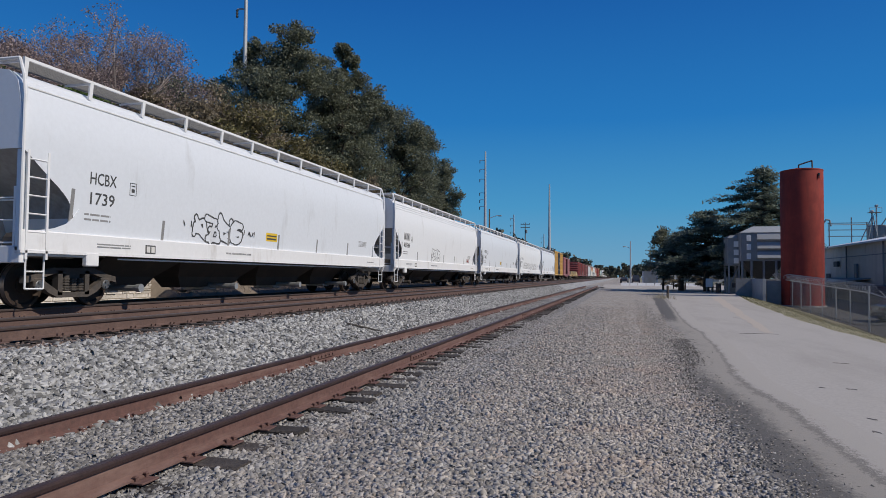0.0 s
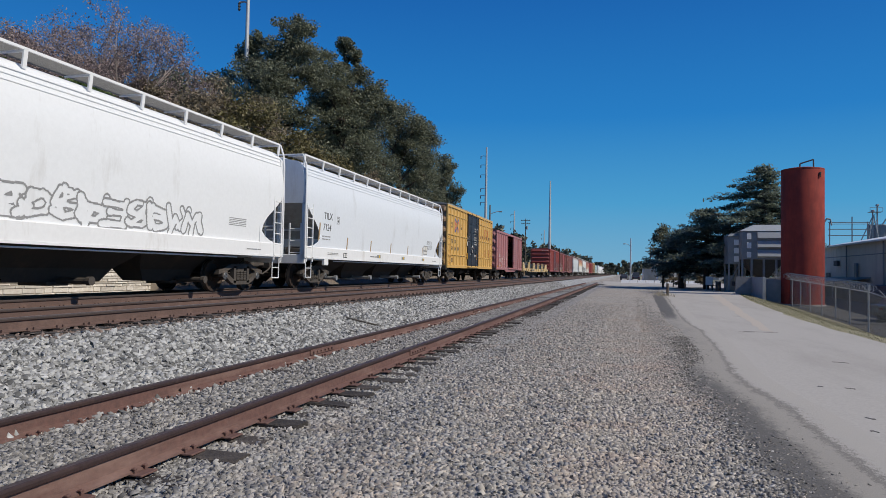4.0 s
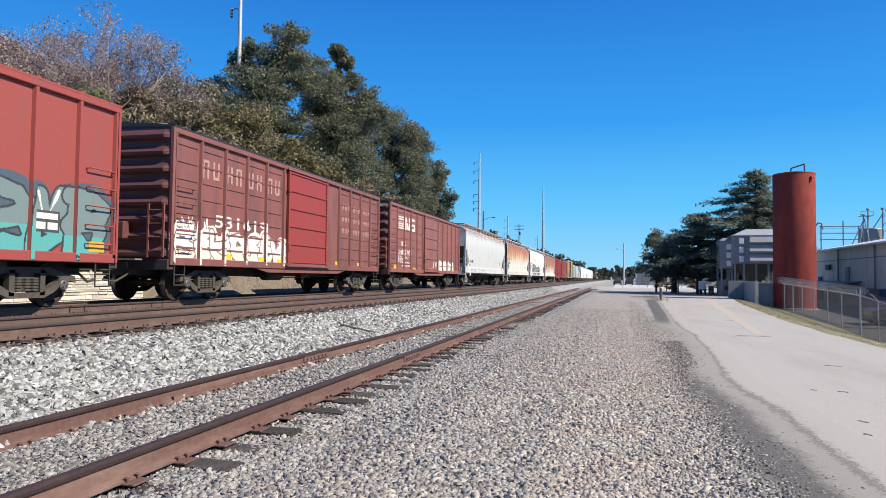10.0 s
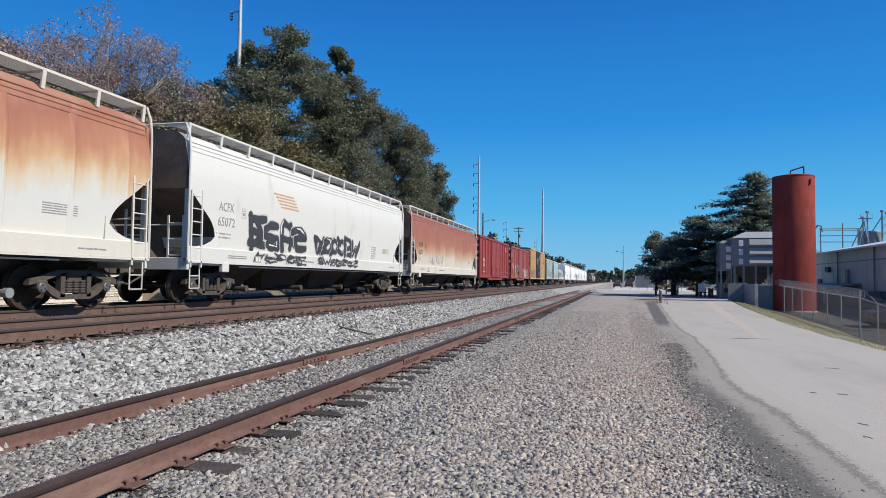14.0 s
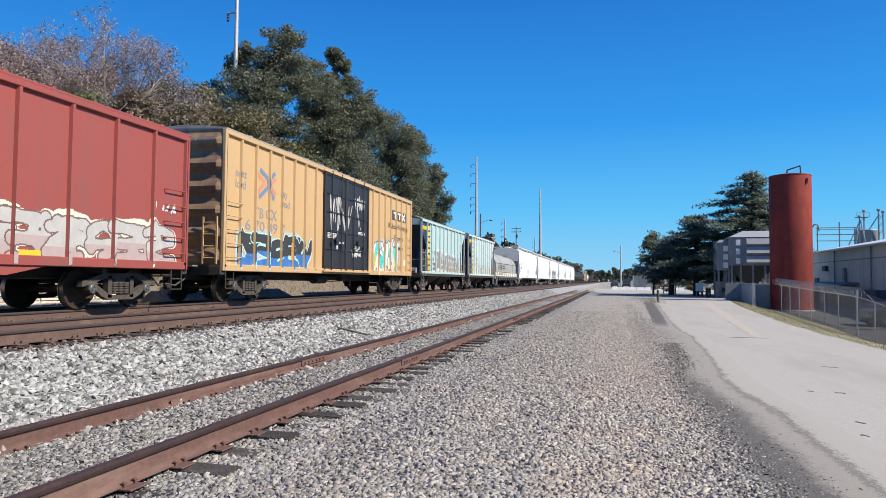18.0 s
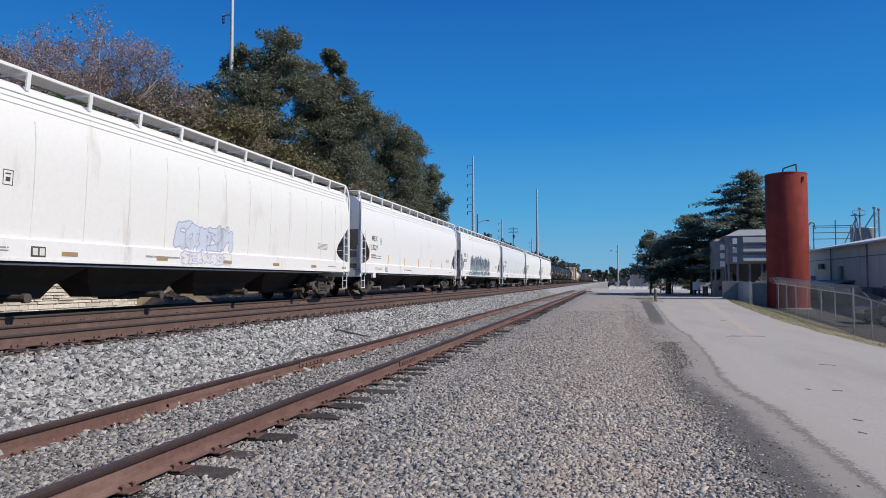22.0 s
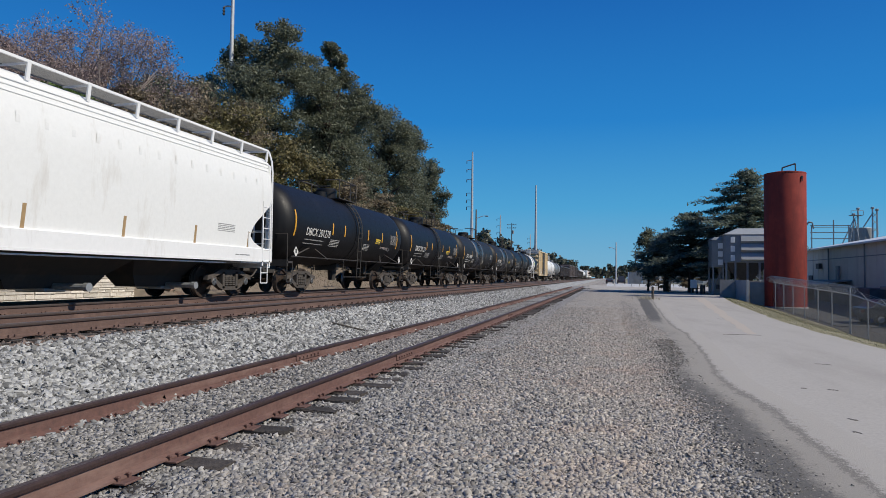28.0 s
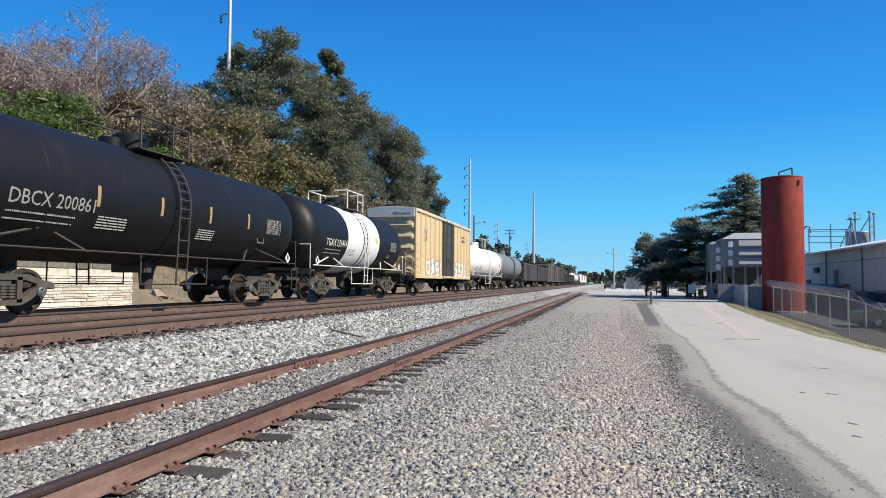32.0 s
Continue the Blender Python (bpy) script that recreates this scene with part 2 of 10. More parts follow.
RAIL_RUST = surface("rail_rust", (0.155, 0.079, 0.064), (0.095, 0.053, 0.045), 18, (0.22, 0.14, 0.115), 1.6, 0.5, 0.75, bump=0.1, stretch=(1, 0.5, 2.5))
RAIL_HEAD = surface("worn_rail_top", (0.088, 0.056, 0.052), (0.055, 0.037, 0.035), 25, (0.12, 0.075, 0.06), 2.5, 0.4, rough=0.55, metal=0.5, bump=0.05)
RAIL_MAIN = surface("main_rail_brown", (0.135, 0.082, 0.066), (0.09, 0.058, 0.048), 30, (0.19, 0.12, 0.095), 2.0, 0.4, 0.7, bump=0.1)
MAIN_HEAD = surface("dull_main_rail_head", (0.11, 0.082, 0.072), (0.075, 0.058, 0.052), 25, rough=0.5, metal=0.3, bump=0.03)
TIE_WOOD = surface("creosoted_tie", (0.028, 0.023, 0.021), (0.055, 0.046, 0.04), 22, (0.10, 0.085, 0.072), 3.0, 0.4, 0.9, bump=0.5, random=0.35)
BLACK_PAINT = surface("black_underframe", (0.03, 0.028, 0.027), (0.05, 0.044, 0.04), 14, (0.075, 0.058, 0.045), 1.5, 0.4, 0.75, bump=0.08)
TRUCK_STEEL = surface("dusty_truck_steel", (0.048, 0.042, 0.038), (0.075, 0.063, 0.054), 12, (0.115, 0.092, 0.074), 2.5, 0.4, 0.8, bump=0.12)
WHEEL_STEEL = surface("wheel_rust", (0.041, 0.030, 0.024), (0.068, 0.045, 0.034), 10, rough=0.65, metal=0.4, bump=0.06)
TREAD_STEEL = surface("wheel_tread", (0.3, 0.28, 0.27), (0.2, 0.18, 0.17), 10, rough=0.35, metal=0.8, bump=0.02)
GALV = surface("galvanised_steel", (0.42, 0.43, 0.44), (0.33, 0.34, 0.35), 12, rough=0.5, metal=0.5, bump=0.04)

# ---- ground and tracks ----


def stony(name, dark, light, warm, scale, bump=0.6, patch=None):
    """Crushed stone: every cell a stone of its own grey."""
    m = bpy.data.materials.new(name)
    m.use_nodes = True
    nd, ln = m.node_tree.nodes, m.node_tree.links
    bsdf = nd["Principled BSDF"]
    co = nd.new("ShaderNodeTexCoord")
    v = nd.new("ShaderNodeTexVoronoi")
    v.inputs["Scale"].default_value = scale
    ln.new(co.outputs["Object"], v.inputs["Vector"])
    sep = nd.new("ShaderNodeSeparateColor")
    ln.new(v.outputs["Color"], sep.inputs["Color"])
    r = nd.new("ShaderNodeValToRGB")
    r.color_ramp.elements[0].color, r.color_ramp.elements[1].color = tint(dark), tint(light)
    e = r.color_ramp.elements.new(0.55)
    e.color = tint(warm)
    ln.new(sep.outputs["Red"], r.inputs["Fac"])
    big = nd.new("ShaderNodeTexNoise")
    big.inputs["Scale"].default_value, big.inputs["Detail"].default_value = 0.45, 6.0
    ln.new(co.outputs["Object"], big.inputs["Vector"])
    rng = nd.new("ShaderNodeMapRange")
    rng.inputs["From Min"].default_value, rng.inputs["From Max"].default_value = 0.42, 0.7
    ln.new(big.outputs["Fac"], rng.inputs["Value"])
    mx = nd.new("ShaderNodeMix")
    mx.data_type = "RGBA"
    mx.inputs[0].default_value = 0.0
    ln.new(rng.outputs["Result"], mx.inputs[0])
    ln.new(r.outputs["Color"], mx.inputs[6])
    mx.inputs[7].default_value = tint(patch or warm)
    m2 = nd.new("ShaderNodeMix")
    m2.data_type = "RGBA"
    m2.inputs[0].default_value = 0.5
    ln.new(r.outputs["Color"], m2.inputs[6])
    ln.new(mx.outputs[2], m2.inputs[7])
    mid = nd.new("ShaderNodeTexNoise")
    mid.inputs["Scale"].default_value, mid.inputs["Detail"].default_value, mid.inputs["Roughness"].default_value = 1.7, 8.0, 0.75
    ln.new(co.outputs["Object"], mid.inputs["Vector"])
    val = nd.new("ShaderNodeMapRange")
    val.inputs["From Min"].default_value, val.inputs["From Max"].default_value = 0.3, 0.7
    val.inputs["To Min"].default_value, val.inputs["To Max"].default_value = 0.72, 1.28
    ln.new(mid.outputs["Fac"], val.inputs["Value"])
    hsv = nd.new("ShaderNodeHueSaturation")
    ln.new(val.outputs["Result"], hsv.inputs["Value"])
    ln.new(m2.outputs[2], hsv.inputs["Color"])
    ln.new(hsv.outputs["Color"], bsdf.inputs["Base Color"])
    bsdf.inputs["Roughness"].default_value = 0.9
    bp = nd.new("ShaderNodeBump")
    bp.inputs["Strength"].default_value, bp.inputs["Distance"].default_value, bp.invert = bump, 0.5 / scale, True
    ln.new(v.outputs["Distance"], bp.inputs["Height"])
    ln.new(bp.outputs["Normal"], bsdf.inputs["Normal"])
    return m


GRAVEL = stony("yard_gravel", (0.165, 0.152, 0.139), (0.50, 0.472, 0.433), (0.30, 0.276, 0.247), 34.0, 0.9, (0.312, 0.261, 0.213))
BALLAST = stony("pale_ballast", (0.129, 0.131, 0.136), (0.482, 0.490, 0.499), (0.284, 0.288, 0.292), 18.0, 0.9, (0.284, 0.280, 0.275))
DARK_BALLAST = stony("siding_ballast", (0.103, 0.099, 0.096), (0.430, 0.417, 0.404), (0.241, 0.230, 0.222), 26.0, 0.8)
RUSTY_BALLAST = stony("rust_stained_ballast", (0.06, 0.042, 0.036), (0.19, 0.145, 0.125), (0.11, 0.08, 0.068), 18.0, 0.8)
BANK_DIRT = surface("bank_earth", (0.23, 0.185, 0.145), (0.15, 0.12, 0.095), 3.0, (0.12, 0.105, 0.075), 0.5, 0.5, 0.95, bump=0.5, bump_scale=4.0)
FAR_EARTH = surface("far_earth", (0.17, 0.155, 0.11), (0.11, 0.11, 0.07), 0.05, (0.2, 0.18, 0.14), 0.02, 0.4, 0.95, bump=0.0)
GRASS_SOIL = surface("verge_soil", (0.29, 0.255, 0.165), (0.20, 0.19, 0.10), 2.5, (0.36, 0.315, 0.235), 0.5, 0.45, 0.95, bump=0.4, bump_scale=20.0)
# lot ground, coloured near-black to carry the warehouse's shade
SHADED_LOT = surface("shaded_lot_ground", (0.05, 0.048, 0.046), (0.075, 0.07, 0.066), 1.5, (0.07, 0.065, 0.06), 0.3, 0.4, 0.95, bump=0.3, bump_scale=12.0)
STONE = surface("loose_stone", (0.40, 0.367, 0.33), (0.285, 0.26, 0.234), 14, (0.38, 0.30, 0.25), 0.7, 0.5, rough=0.9, bump=0.15, random=0.4, island=True)
PALE_STONE = surface("loose_ballast", (0.335, 0.335, 0.332), (0.225, 0.226, 0.226), 14, rough=0.88, bump=0.15, random=0.72, island=True)
GREY_STONE = surface("loose_grey_stone", (0.315, 0.304, 0.292), (0.21, 0.202, 0.193), 14, (0.29, 0.25, 0.22), 0.6, 0.4, rough=0.9, bump=0.15, random=0.52, island=True)
DARK_STONE = surface("loose_dark_ballast", (0.292, 0.280, 0.267), (0.198, 0.189, 0.181), 14, rough=0.9, bump=0.15, random=0.6, island=True)
ASPHALT_CRUMB = surface("asphalt_crumb", (0.125, 0.118, 0.11), (0.17, 0.16, 0.148), 14, rough=0.92, bump=0.15, random=0.5, island=True)
RUST_STONE = surface("loose_rusty_stone", (0.21, 0.155, 0.13), (0.14, 0.105, 0.09), 14, rough=0.9, bump=0.15, random=0.5, island=True)
ROAD = surface("worn_pale_road", (0.425, 0.398, 0.362), (0.357, 0.334, 0.304), 26.0, (0.322, 0.297, 0.267), 0.35, 0.5, 0.85, bump=0.12, bump_scale=60.0, stretch=(1.6, 0.35, 1))
# concrete of the lot, its shade put into the colour as well
SHADED_CONCRETE = surface("shaded_lot_concrete", (0.07, 0.069, 0.067), (0.05, 0.049, 0.047), 3.0, (0.09, 0.087, 0.083), 0.5, 0.45, 0.9, bump=0.1, bump_scale=20.0)
CRACK = surface("tar_crack", (0.11, 0.10, 0.09), (0.18, 0.165, 0.15), 20, rough=0.8, bump=0.1)
RED_DUST = surface("red_clay_dust", (0.44, 0.37, 0.305), (0.43, 0.395, 0.345), 6.0, rough=0.9, bump=0.05, spread=0.9)

SIDING_X, SIDING_Z = -4.145, 0.175      # track centre, rail top
MAIN_X, TRAIN_X, MAIN_Z = -8.47, -12.24, 0.745
GAUGE = 0.755


def ramp01(v, a, b):
    k = min(1.0, max(0.0, (v - a) / (b - a)))
    return k * k * (3 - 2 * k)


def bend(v, table):
    for (a, p), (b, q) in zip(table, table[1:]):
        if v <= b:
            return p + (q - p) * max(0.0, (v - a) / (b - a))
    return table[-1][1]


def fence_z(y):
    return bend(y, ((-30, -2.4), (30, -2.1), (34.8, -1.7), (39.8, -1.25), (58.8, -0.66), (75, -0.3), (120, 0.0)))


def road_left(y):
    return bend(y, ((-40, 1.84), (8, 1.84), (9.4, 1.72), (11, 1.68), (13.5, 1.83), (19, 2.04), (23, 1.95), (37, 2.5), (51, 3.08), (76, 4.0), (90, 5.0)))


def road_right(y):
    return bend(y, ((-40, 5.7), (21, 5.68), (25, 5.85), (32, 6.35), (46, 7.6), (60, 9.2), (90, 13.0)))


def ground_z(x, y):
    if x > 5.6:
        return fence_z(y) * ramp01(x, road_right(y) + 0.1, 12.6)
    if x > -5.35:
        if x < -1.2:
            return -0.07 * ramp01(-x, 1.6, 2.6) + 0.045 * ramp01(-x, 3.32, 3.5) + 0.025 * ramp01(-x, 4.9, 5.2)
        return 0.0
    if x > -7.1:
        return bend(-x, ((5.35, 0.0), (5.75, 0.1), (6.6, 0.43), (6.95, 0.49)))
    if x > -13.9:
        return 0.505
    if y < 25.3:
        return bend(-x, ((13.9, 0.53), (14.6, 0.3), (19.9, 0.25), (20.0, 3.1), (30, 3.9), (60, 4.3)))
    k = 1 - ramp01(y, 110, 220)
    return bend(-x, ((13.9, 0.53), (14.7, 0.3), (18.0, 0.3), (20.0, 0.4 + 0.9 * k), (23, 0.45 + 2.0 * k), (30, 0.45 + 3.0 * k), (60, 0.45 + 3.3 * k)))


def fast_mesh(name, verts, faces, materials, index=None, smooth=False):
    """A mesh from arrays: verts (n, 3), faces (m, 3 or 4)."""
    verts, faces = np.asarray(verts, np.float32), np.asarray(faces, np.int32)
    me = bpy.data.meshes.new(name)
    me.vertices.add(len(verts))
    me.vertices.foreach_set("co", verts.ravel())
    k = faces.shape[1]
    me.loops.add(faces.size)
    me.loops.foreach_set("vertex_index", faces.ravel())
    me.polygons.add(len(faces))
    me.polygons.foreach_set("loop_start", np.arange(0, faces.size, k, dtype=np.int32))
    for m in materials:
        me.materials.append(m)
    if index is not None:
        me.polygons.foreach_set("material_index", np.asarray(index, np.int32))
    me.update(calc_edges=True)
    if smooth:
        me.polygons.foreach_set("use_smooth", np.ones(len(faces), bool))
    return me


def make_ground():
    xs = [-3000, -900, -300, -140, -80, -60, -45, -36, -30, -27, -24, -23, -21.5, -20.6, -20.0, -19.9, -19.0, -18.0, -16, -14.7, -14.3, -13.9, -13.4, -10.9, -10.2,
          -9.9, -7.1, -6.95, -6.6, -6.2, -5.75, -5.35, -5.0, -4.9, -4.0, -3.5, -3.32, -3.0, -2.6, -2.2, -1.9, -1.6, -1.2, 0, 1, 2, 4, 5.5]
    xs += [5.75 + 0.5 * i for i in range(16)] + [15, 18, 22, 28, 40, 60, 100, 200, 500, 1200, 3000]
    ys = [-1500, -400, -120, -50, -25, -10] + [2.5 * i - 5 for i in range(10)] + [20, 22.5, 25.2, 25.4, 28, 31, 34, 38, 42, 47, 52, 58, 65, 75, 90, 105, 120, 140, 170, 220, 300, 420, 600, 900, 1400, 2200, 3200]
    verts = [(x, y, ground_z(x, y)) for y in ys for x in xs]
    n = len(xs)
    faces, index = [], []
    for j in range(len(ys) - 1):
        for i in range(n - 1):
            faces.append((j * n + i, j * n + i + 1, (j + 1) * n + i + 1, (j + 1) * n + i))
            x, y = (xs[i] + xs[i + 1]) / 2, (ys[j] + ys[j + 1]) / 2
            if x < -14.2:
                k = 2 if y < 260 and x > -140 else 6
            elif x < -5.35:
                k = 1 if -10.3 < x < -9.85 or x > -7.2 else 4
            elif x < -2.4:
                k = 5 if y < 120 else 0
            elif x < 5.7:
                k = 0
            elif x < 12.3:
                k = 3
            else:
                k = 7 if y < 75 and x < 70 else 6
            if y > 260:
                k = 6 if abs(x) > 20 else k
            index.append(k)
    me = fast_mesh("ground", verts, faces, [GRAVEL, BALLAST, BANK_DIRT, GRASS_SOIL, RUSTY_BALLAST, DARK_BALLAST, FAR_EARTH, SHADED_LOT], index)
    tagged(new("ground", me), "grey yard gravel with ballast shoulders, earth bank and verge", "ground", kind="structure")


make_ground()


def strip(name, left, right, y0, y1, z, material, label, category, step=0.6, jag=0.05, parent=None, height=None):
    """A thin sheet between two uneven edges."""
    rng = np.random.default_rng(sum(map(ord, name)))
    ys, y = [], y0
    while y < y1:
        ys.append(y)
        y += step * (1 + max(0, y) / 25)
    ys.append(y1)
    verts, faces = [], []
    for k, y in enumerate(ys):
        a, b = left(y) + rng.normal(0, jag), right(y) + rng.normal(0, jag)
        for q in range(5):
            verts.append((a + (b - a) * q / 4, y, height(a + (b - a) * q / 4, y) if height else z))
        if k:
            o = (k - 1) * 5
            faces += [(o + q, o + q + 1, o + q + 6, o + q + 5) for q in range(4)]
    ob = new(name, fast_mesh(name, verts, faces, [material]))
    if parent is not None:
        ob.parent = parent
        return tagged(ob, label)
    return tagged(ob, label, category, kind="structure")


def shoulder_strip():
    """The broken edge of the road: pale tarmac, dust, dark crumbled asphalt and gravel run into each other.
    The map's u is the distance from the road's edge."""
    m = bpy.data.materials.new("broken_road_edge")
    m.use_nodes = True
    nd, ln = m.node_tree.nodes, m.node_tree.links
    bsdf = nd["Principled BSDF"]
    uv, co, sep = nd.new("ShaderNodeUVMap"), nd.new("ShaderNodeTexCoord"), nd.new("ShaderNodeSeparateXYZ")
    ln.new(uv.outputs["UV"], sep.inputs["Vector"])
    total = sep.outputs["X"]

    def noisy(scale, amount, stretch):
        mp = nd.new("ShaderNodeMapping")
        mp.inputs["Scale"].default_value = (1, stretch, 1)
        ln.new(co.outputs["Object"], mp.inputs["Vector"])
        q = nd.new("ShaderNodeTexNoise")
        q.inputs["Scale"].default_value, q.inputs["Detail"].default_value, q.inputs["Roughness"].default_value = scale, 6.0, 0.7
        ln.new(mp.outputs["Vector"], q.inputs["Vector"])
        k = nd.new("ShaderNodeMath")
        k.operation = "MULTIPLY_ADD"
        k.inputs[1].default_value, k.inputs[2].default_value = amount, -amount / 2
        ln.new(q.outputs["Fac"], k.inputs[0])
        return k.outputs["Value"], q.outputs["Fac"]
    for scale, amount, stretch in ((0.9, 0.30, 0.35), (5.0, 0.22, 0.6), (22.0, 0.24, 1.0), (60.0, 0.24, 1.0)):
        k, fac = noisy(scale, amount, stretch)
        a = nd.new("ShaderNodeMath")
        a.operation = "ADD"
        ln.new(total, a.inputs[0])
        ln.new(k, a.inputs[1])
        total = a.outputs["Value"]
    r = nd.new("ShaderNodeValToRGB")
    el = r.color_ramp.elements
    el[0].position, el[0].color = 0.0, tint((0.29, 0.265, 0.235))
    el[1].position, el[1].color = 1.0, tint((0.388, 0.362, 0.328))
    for p, c in ((0.16, (0.21, 0.192, 0.17)), (0.24, (0.105, 0.099, 0.093)), (0.43, (0.115, 0.108, 0.1)), (0.50, (0.21, 0.195, 0.175)), (0.56, (0.29, 0.268, 0.237)), (0.67, (0.305, 0.282, 0.25)), (0.715, (0.17, 0.158, 0.142)), (0.74, (0.19, 0.176, 0.158)), (0.78, (0.378, 0.353, 0.32))):
        el.new(p).color = tint(c)
    ln.new(total, r.inputs["Fac"])
    ln.new(r.outputs["Color"], bsdf.inputs["Base Color"])
    bsdf.inputs["Roughness"].default_value = 0.92
    bp = nd.new("ShaderNodeBump")
    bp.inputs["Strength"].default_value, bp.inputs["Distance"].default_value = 0.45, 0.02
    ln.new(fac, bp.inputs["Height"])
    ln.new(bp.outputs["Normal"], bsdf.inputs["Normal"])
    rng = np.random.default_rng(8)
    ys = [-12 + 0.5 * k for k in range(150)]
    us = np.linspace(-1.1, 0.35, 9)
    verts, faces, across = [], [], []
    for k, y in enumerate(ys):
        fade = ramp01(y, 8.5, 12.5)
        for q, u in enumerate(us):
            wide = 1 - 0.5 * ramp01(y, 9.0, 14.0) if u < 0 else 1
            verts.append((road_left(y) + u * wide * (1 + 0.02 * max(0, y - 12)) + (rng.normal(0, 0.07) if q == 0 else 0), y, -0.004 + 0.021 * ramp01(u, -1.1, -0.55) + 0.004 * rng.random() * (0 < q < 8)))
            k0 = (u + 1.1) / 1.45
            k0 = min(1.0, k0 + fade * max(0.0, 0.56 + 0.06 * k0 - k0))
            dark = ramp01(y, 22, 28) * (1 - ramp01(y, 46, 54)) * ramp01(-u, 0.05, 0.4)
            across.append(k0 + dark * (0.33 - k0))
        if k:
            o = (k - 1) * 9
            faces += [(o + q, o + q + 1, o + q + 10, o + q + 9) for q in range(8)]
    me = fast_mesh("road_shoulder", verts, faces, [m])
    layer = me.uv_layers.new(name="across")
    for lp in me.loops:
        layer.data[lp.index].uv = (across[lp.vertex_index], 0.5)
    tagged(new("road_shoulder", me), "crumbled dark asphalt and dust along the road's edge", "pavement", kind="structure")


road = strip("road", road_left, road_right, -40, 78, 0.014, ROAD, "pale worn asphalt road along the tracks", "road", jag=0.045)
shoulder_strip()
strip("lot_pavement", lambda y: 12.75, lambda y: 15.2, 43, 57.5, 0.0, SHADED_CONCRETE, "stained concrete lot behind the fence, shade put into its colour", "pavement", jag=0.05, height=lambda x, y: ground_z(x, y) + 0.03)
strip("clay_streak", lambda y: 3.62 + 0.0866 * (y - 19.7) - 0.006 * (y - 19), lambda y: 3.88 + 0.0866 * (y - 19.7) + 0.006 * (y - 19), 19.5, 54, 0.018, RED_DUST, "faint red clay streak on the road", "stain", step=0.4, jag=0.035)
strip("far_pavement", lambda y: bend(y, ((78, 3.0), (95, -2.5), (135, -3.5))), lambda y: 24, 78, 135, 0.013, ROAD, "pale paved yard beyond the road", "pavement", jag=0.2)

# cracks and scraps on the road
for x0, y0, x1, y1 in ((3.1, 19.25, 3.9, 19.15), (2.95, 19.0, 3.35, 19.1), (2.45, 7.95, 2.52, 7.93), (2.28, 7.29, 2.34, 7.27), (3.5, 13.0, 3.72, 12.94), (2.84, 10.0, 2.95, 9.97), (2.52, 10.03, 2.58, 10.0), (3.9, 26.5, 4.15, 26.35)):
    s = Shape()
    rng = random.Random(x0 * 7 + y0)
    pts = [(x0 + (x1 - x0) * i / 6, y0 + (y1 - y0) * i / 6 + rng.uniform(-0.03, 0.03)) for i in range(7)]
    ring = [(x, y + 0.012 + rng.uniform(0, 0.02)) for x, y in pts] + [(x, y - 0.012 - rng.uniform(0, 0.02)) for x, y in pts[::-1]]
    s.plate(ring, "z", 0.0145, 0.004)
    solid("road_crack", s, CRACK, "dark tarred crack in the pale road", "crack", group="cracks in the road")


def rail_profile(x, top, head=0.038):
    p = [(-0.075, -0.186), (0.075, -0.186), (0.075, -0.172), (0.013, -0.15), (0.010, -0.056), (head - 0.003, -0.042), (head, -0.02), (head - 0.003, -0.006),
         (head - 0.012, 0), (-head + 0.012, 0), (-head + 0.003, -0.006), (-head, -0.02), (-head + 0.003, -0.042), (-0.010, -0.056), (-0.013, -0.15), (-0.075, -0.172)]
    return [(x + a, top + b) for a, b in p]


def rail_piece(track, x, top, y0, y1, material, top_material, wob=0.0):
    n = max(1, int((y1 - y0) / 6)) if wob else 1
    rng = random.Random(int(y0 * 10 + x * 100))
    rings = []
    for k in range(n + 1):
        y = y0 + (y1 - y0) * k / n
        dx, dz = (rng.uniform(-wob, wob), rng.uniform(-wob, wob) * 0.6) if 0 < k < n else (0, 0)
        rings.append([(px + dx, y, pz + dz) for px, pz in rail_profile(x, top)])
    me = mesh_of("rail", Shape().loft(rings), material)
    me.materials.append(top_material)
    for p in me.polygons:
        if p.center.z > top - 0.036 and abs(p.normal.y) < 0.5:
            p.material_index = 1
    return part("rail", me, None, track)


def tie_mesh(name, rng, length=2.6, w=0.23, h=0.18):
    s = Shape()
    rings = []
    for k in range(7):
        x = -length / 2 + length * k / 6
        j = lambda: rng.uniform(-0.008, 0.008)
        rings.append([(x, -w / 2 + j(), -h), (x, w / 2 + j(), -h), (x, w / 2 + j(), -0.012 + j()), (x, w / 2 - 0.015 + j(), j()), (x, -w / 2 + 0.015 + j(), j()), (x, -w / 2 + j(), -0.012 + j())])
    s.loft(rings)
    return mesh_of(name, s, TIE_WOOD)


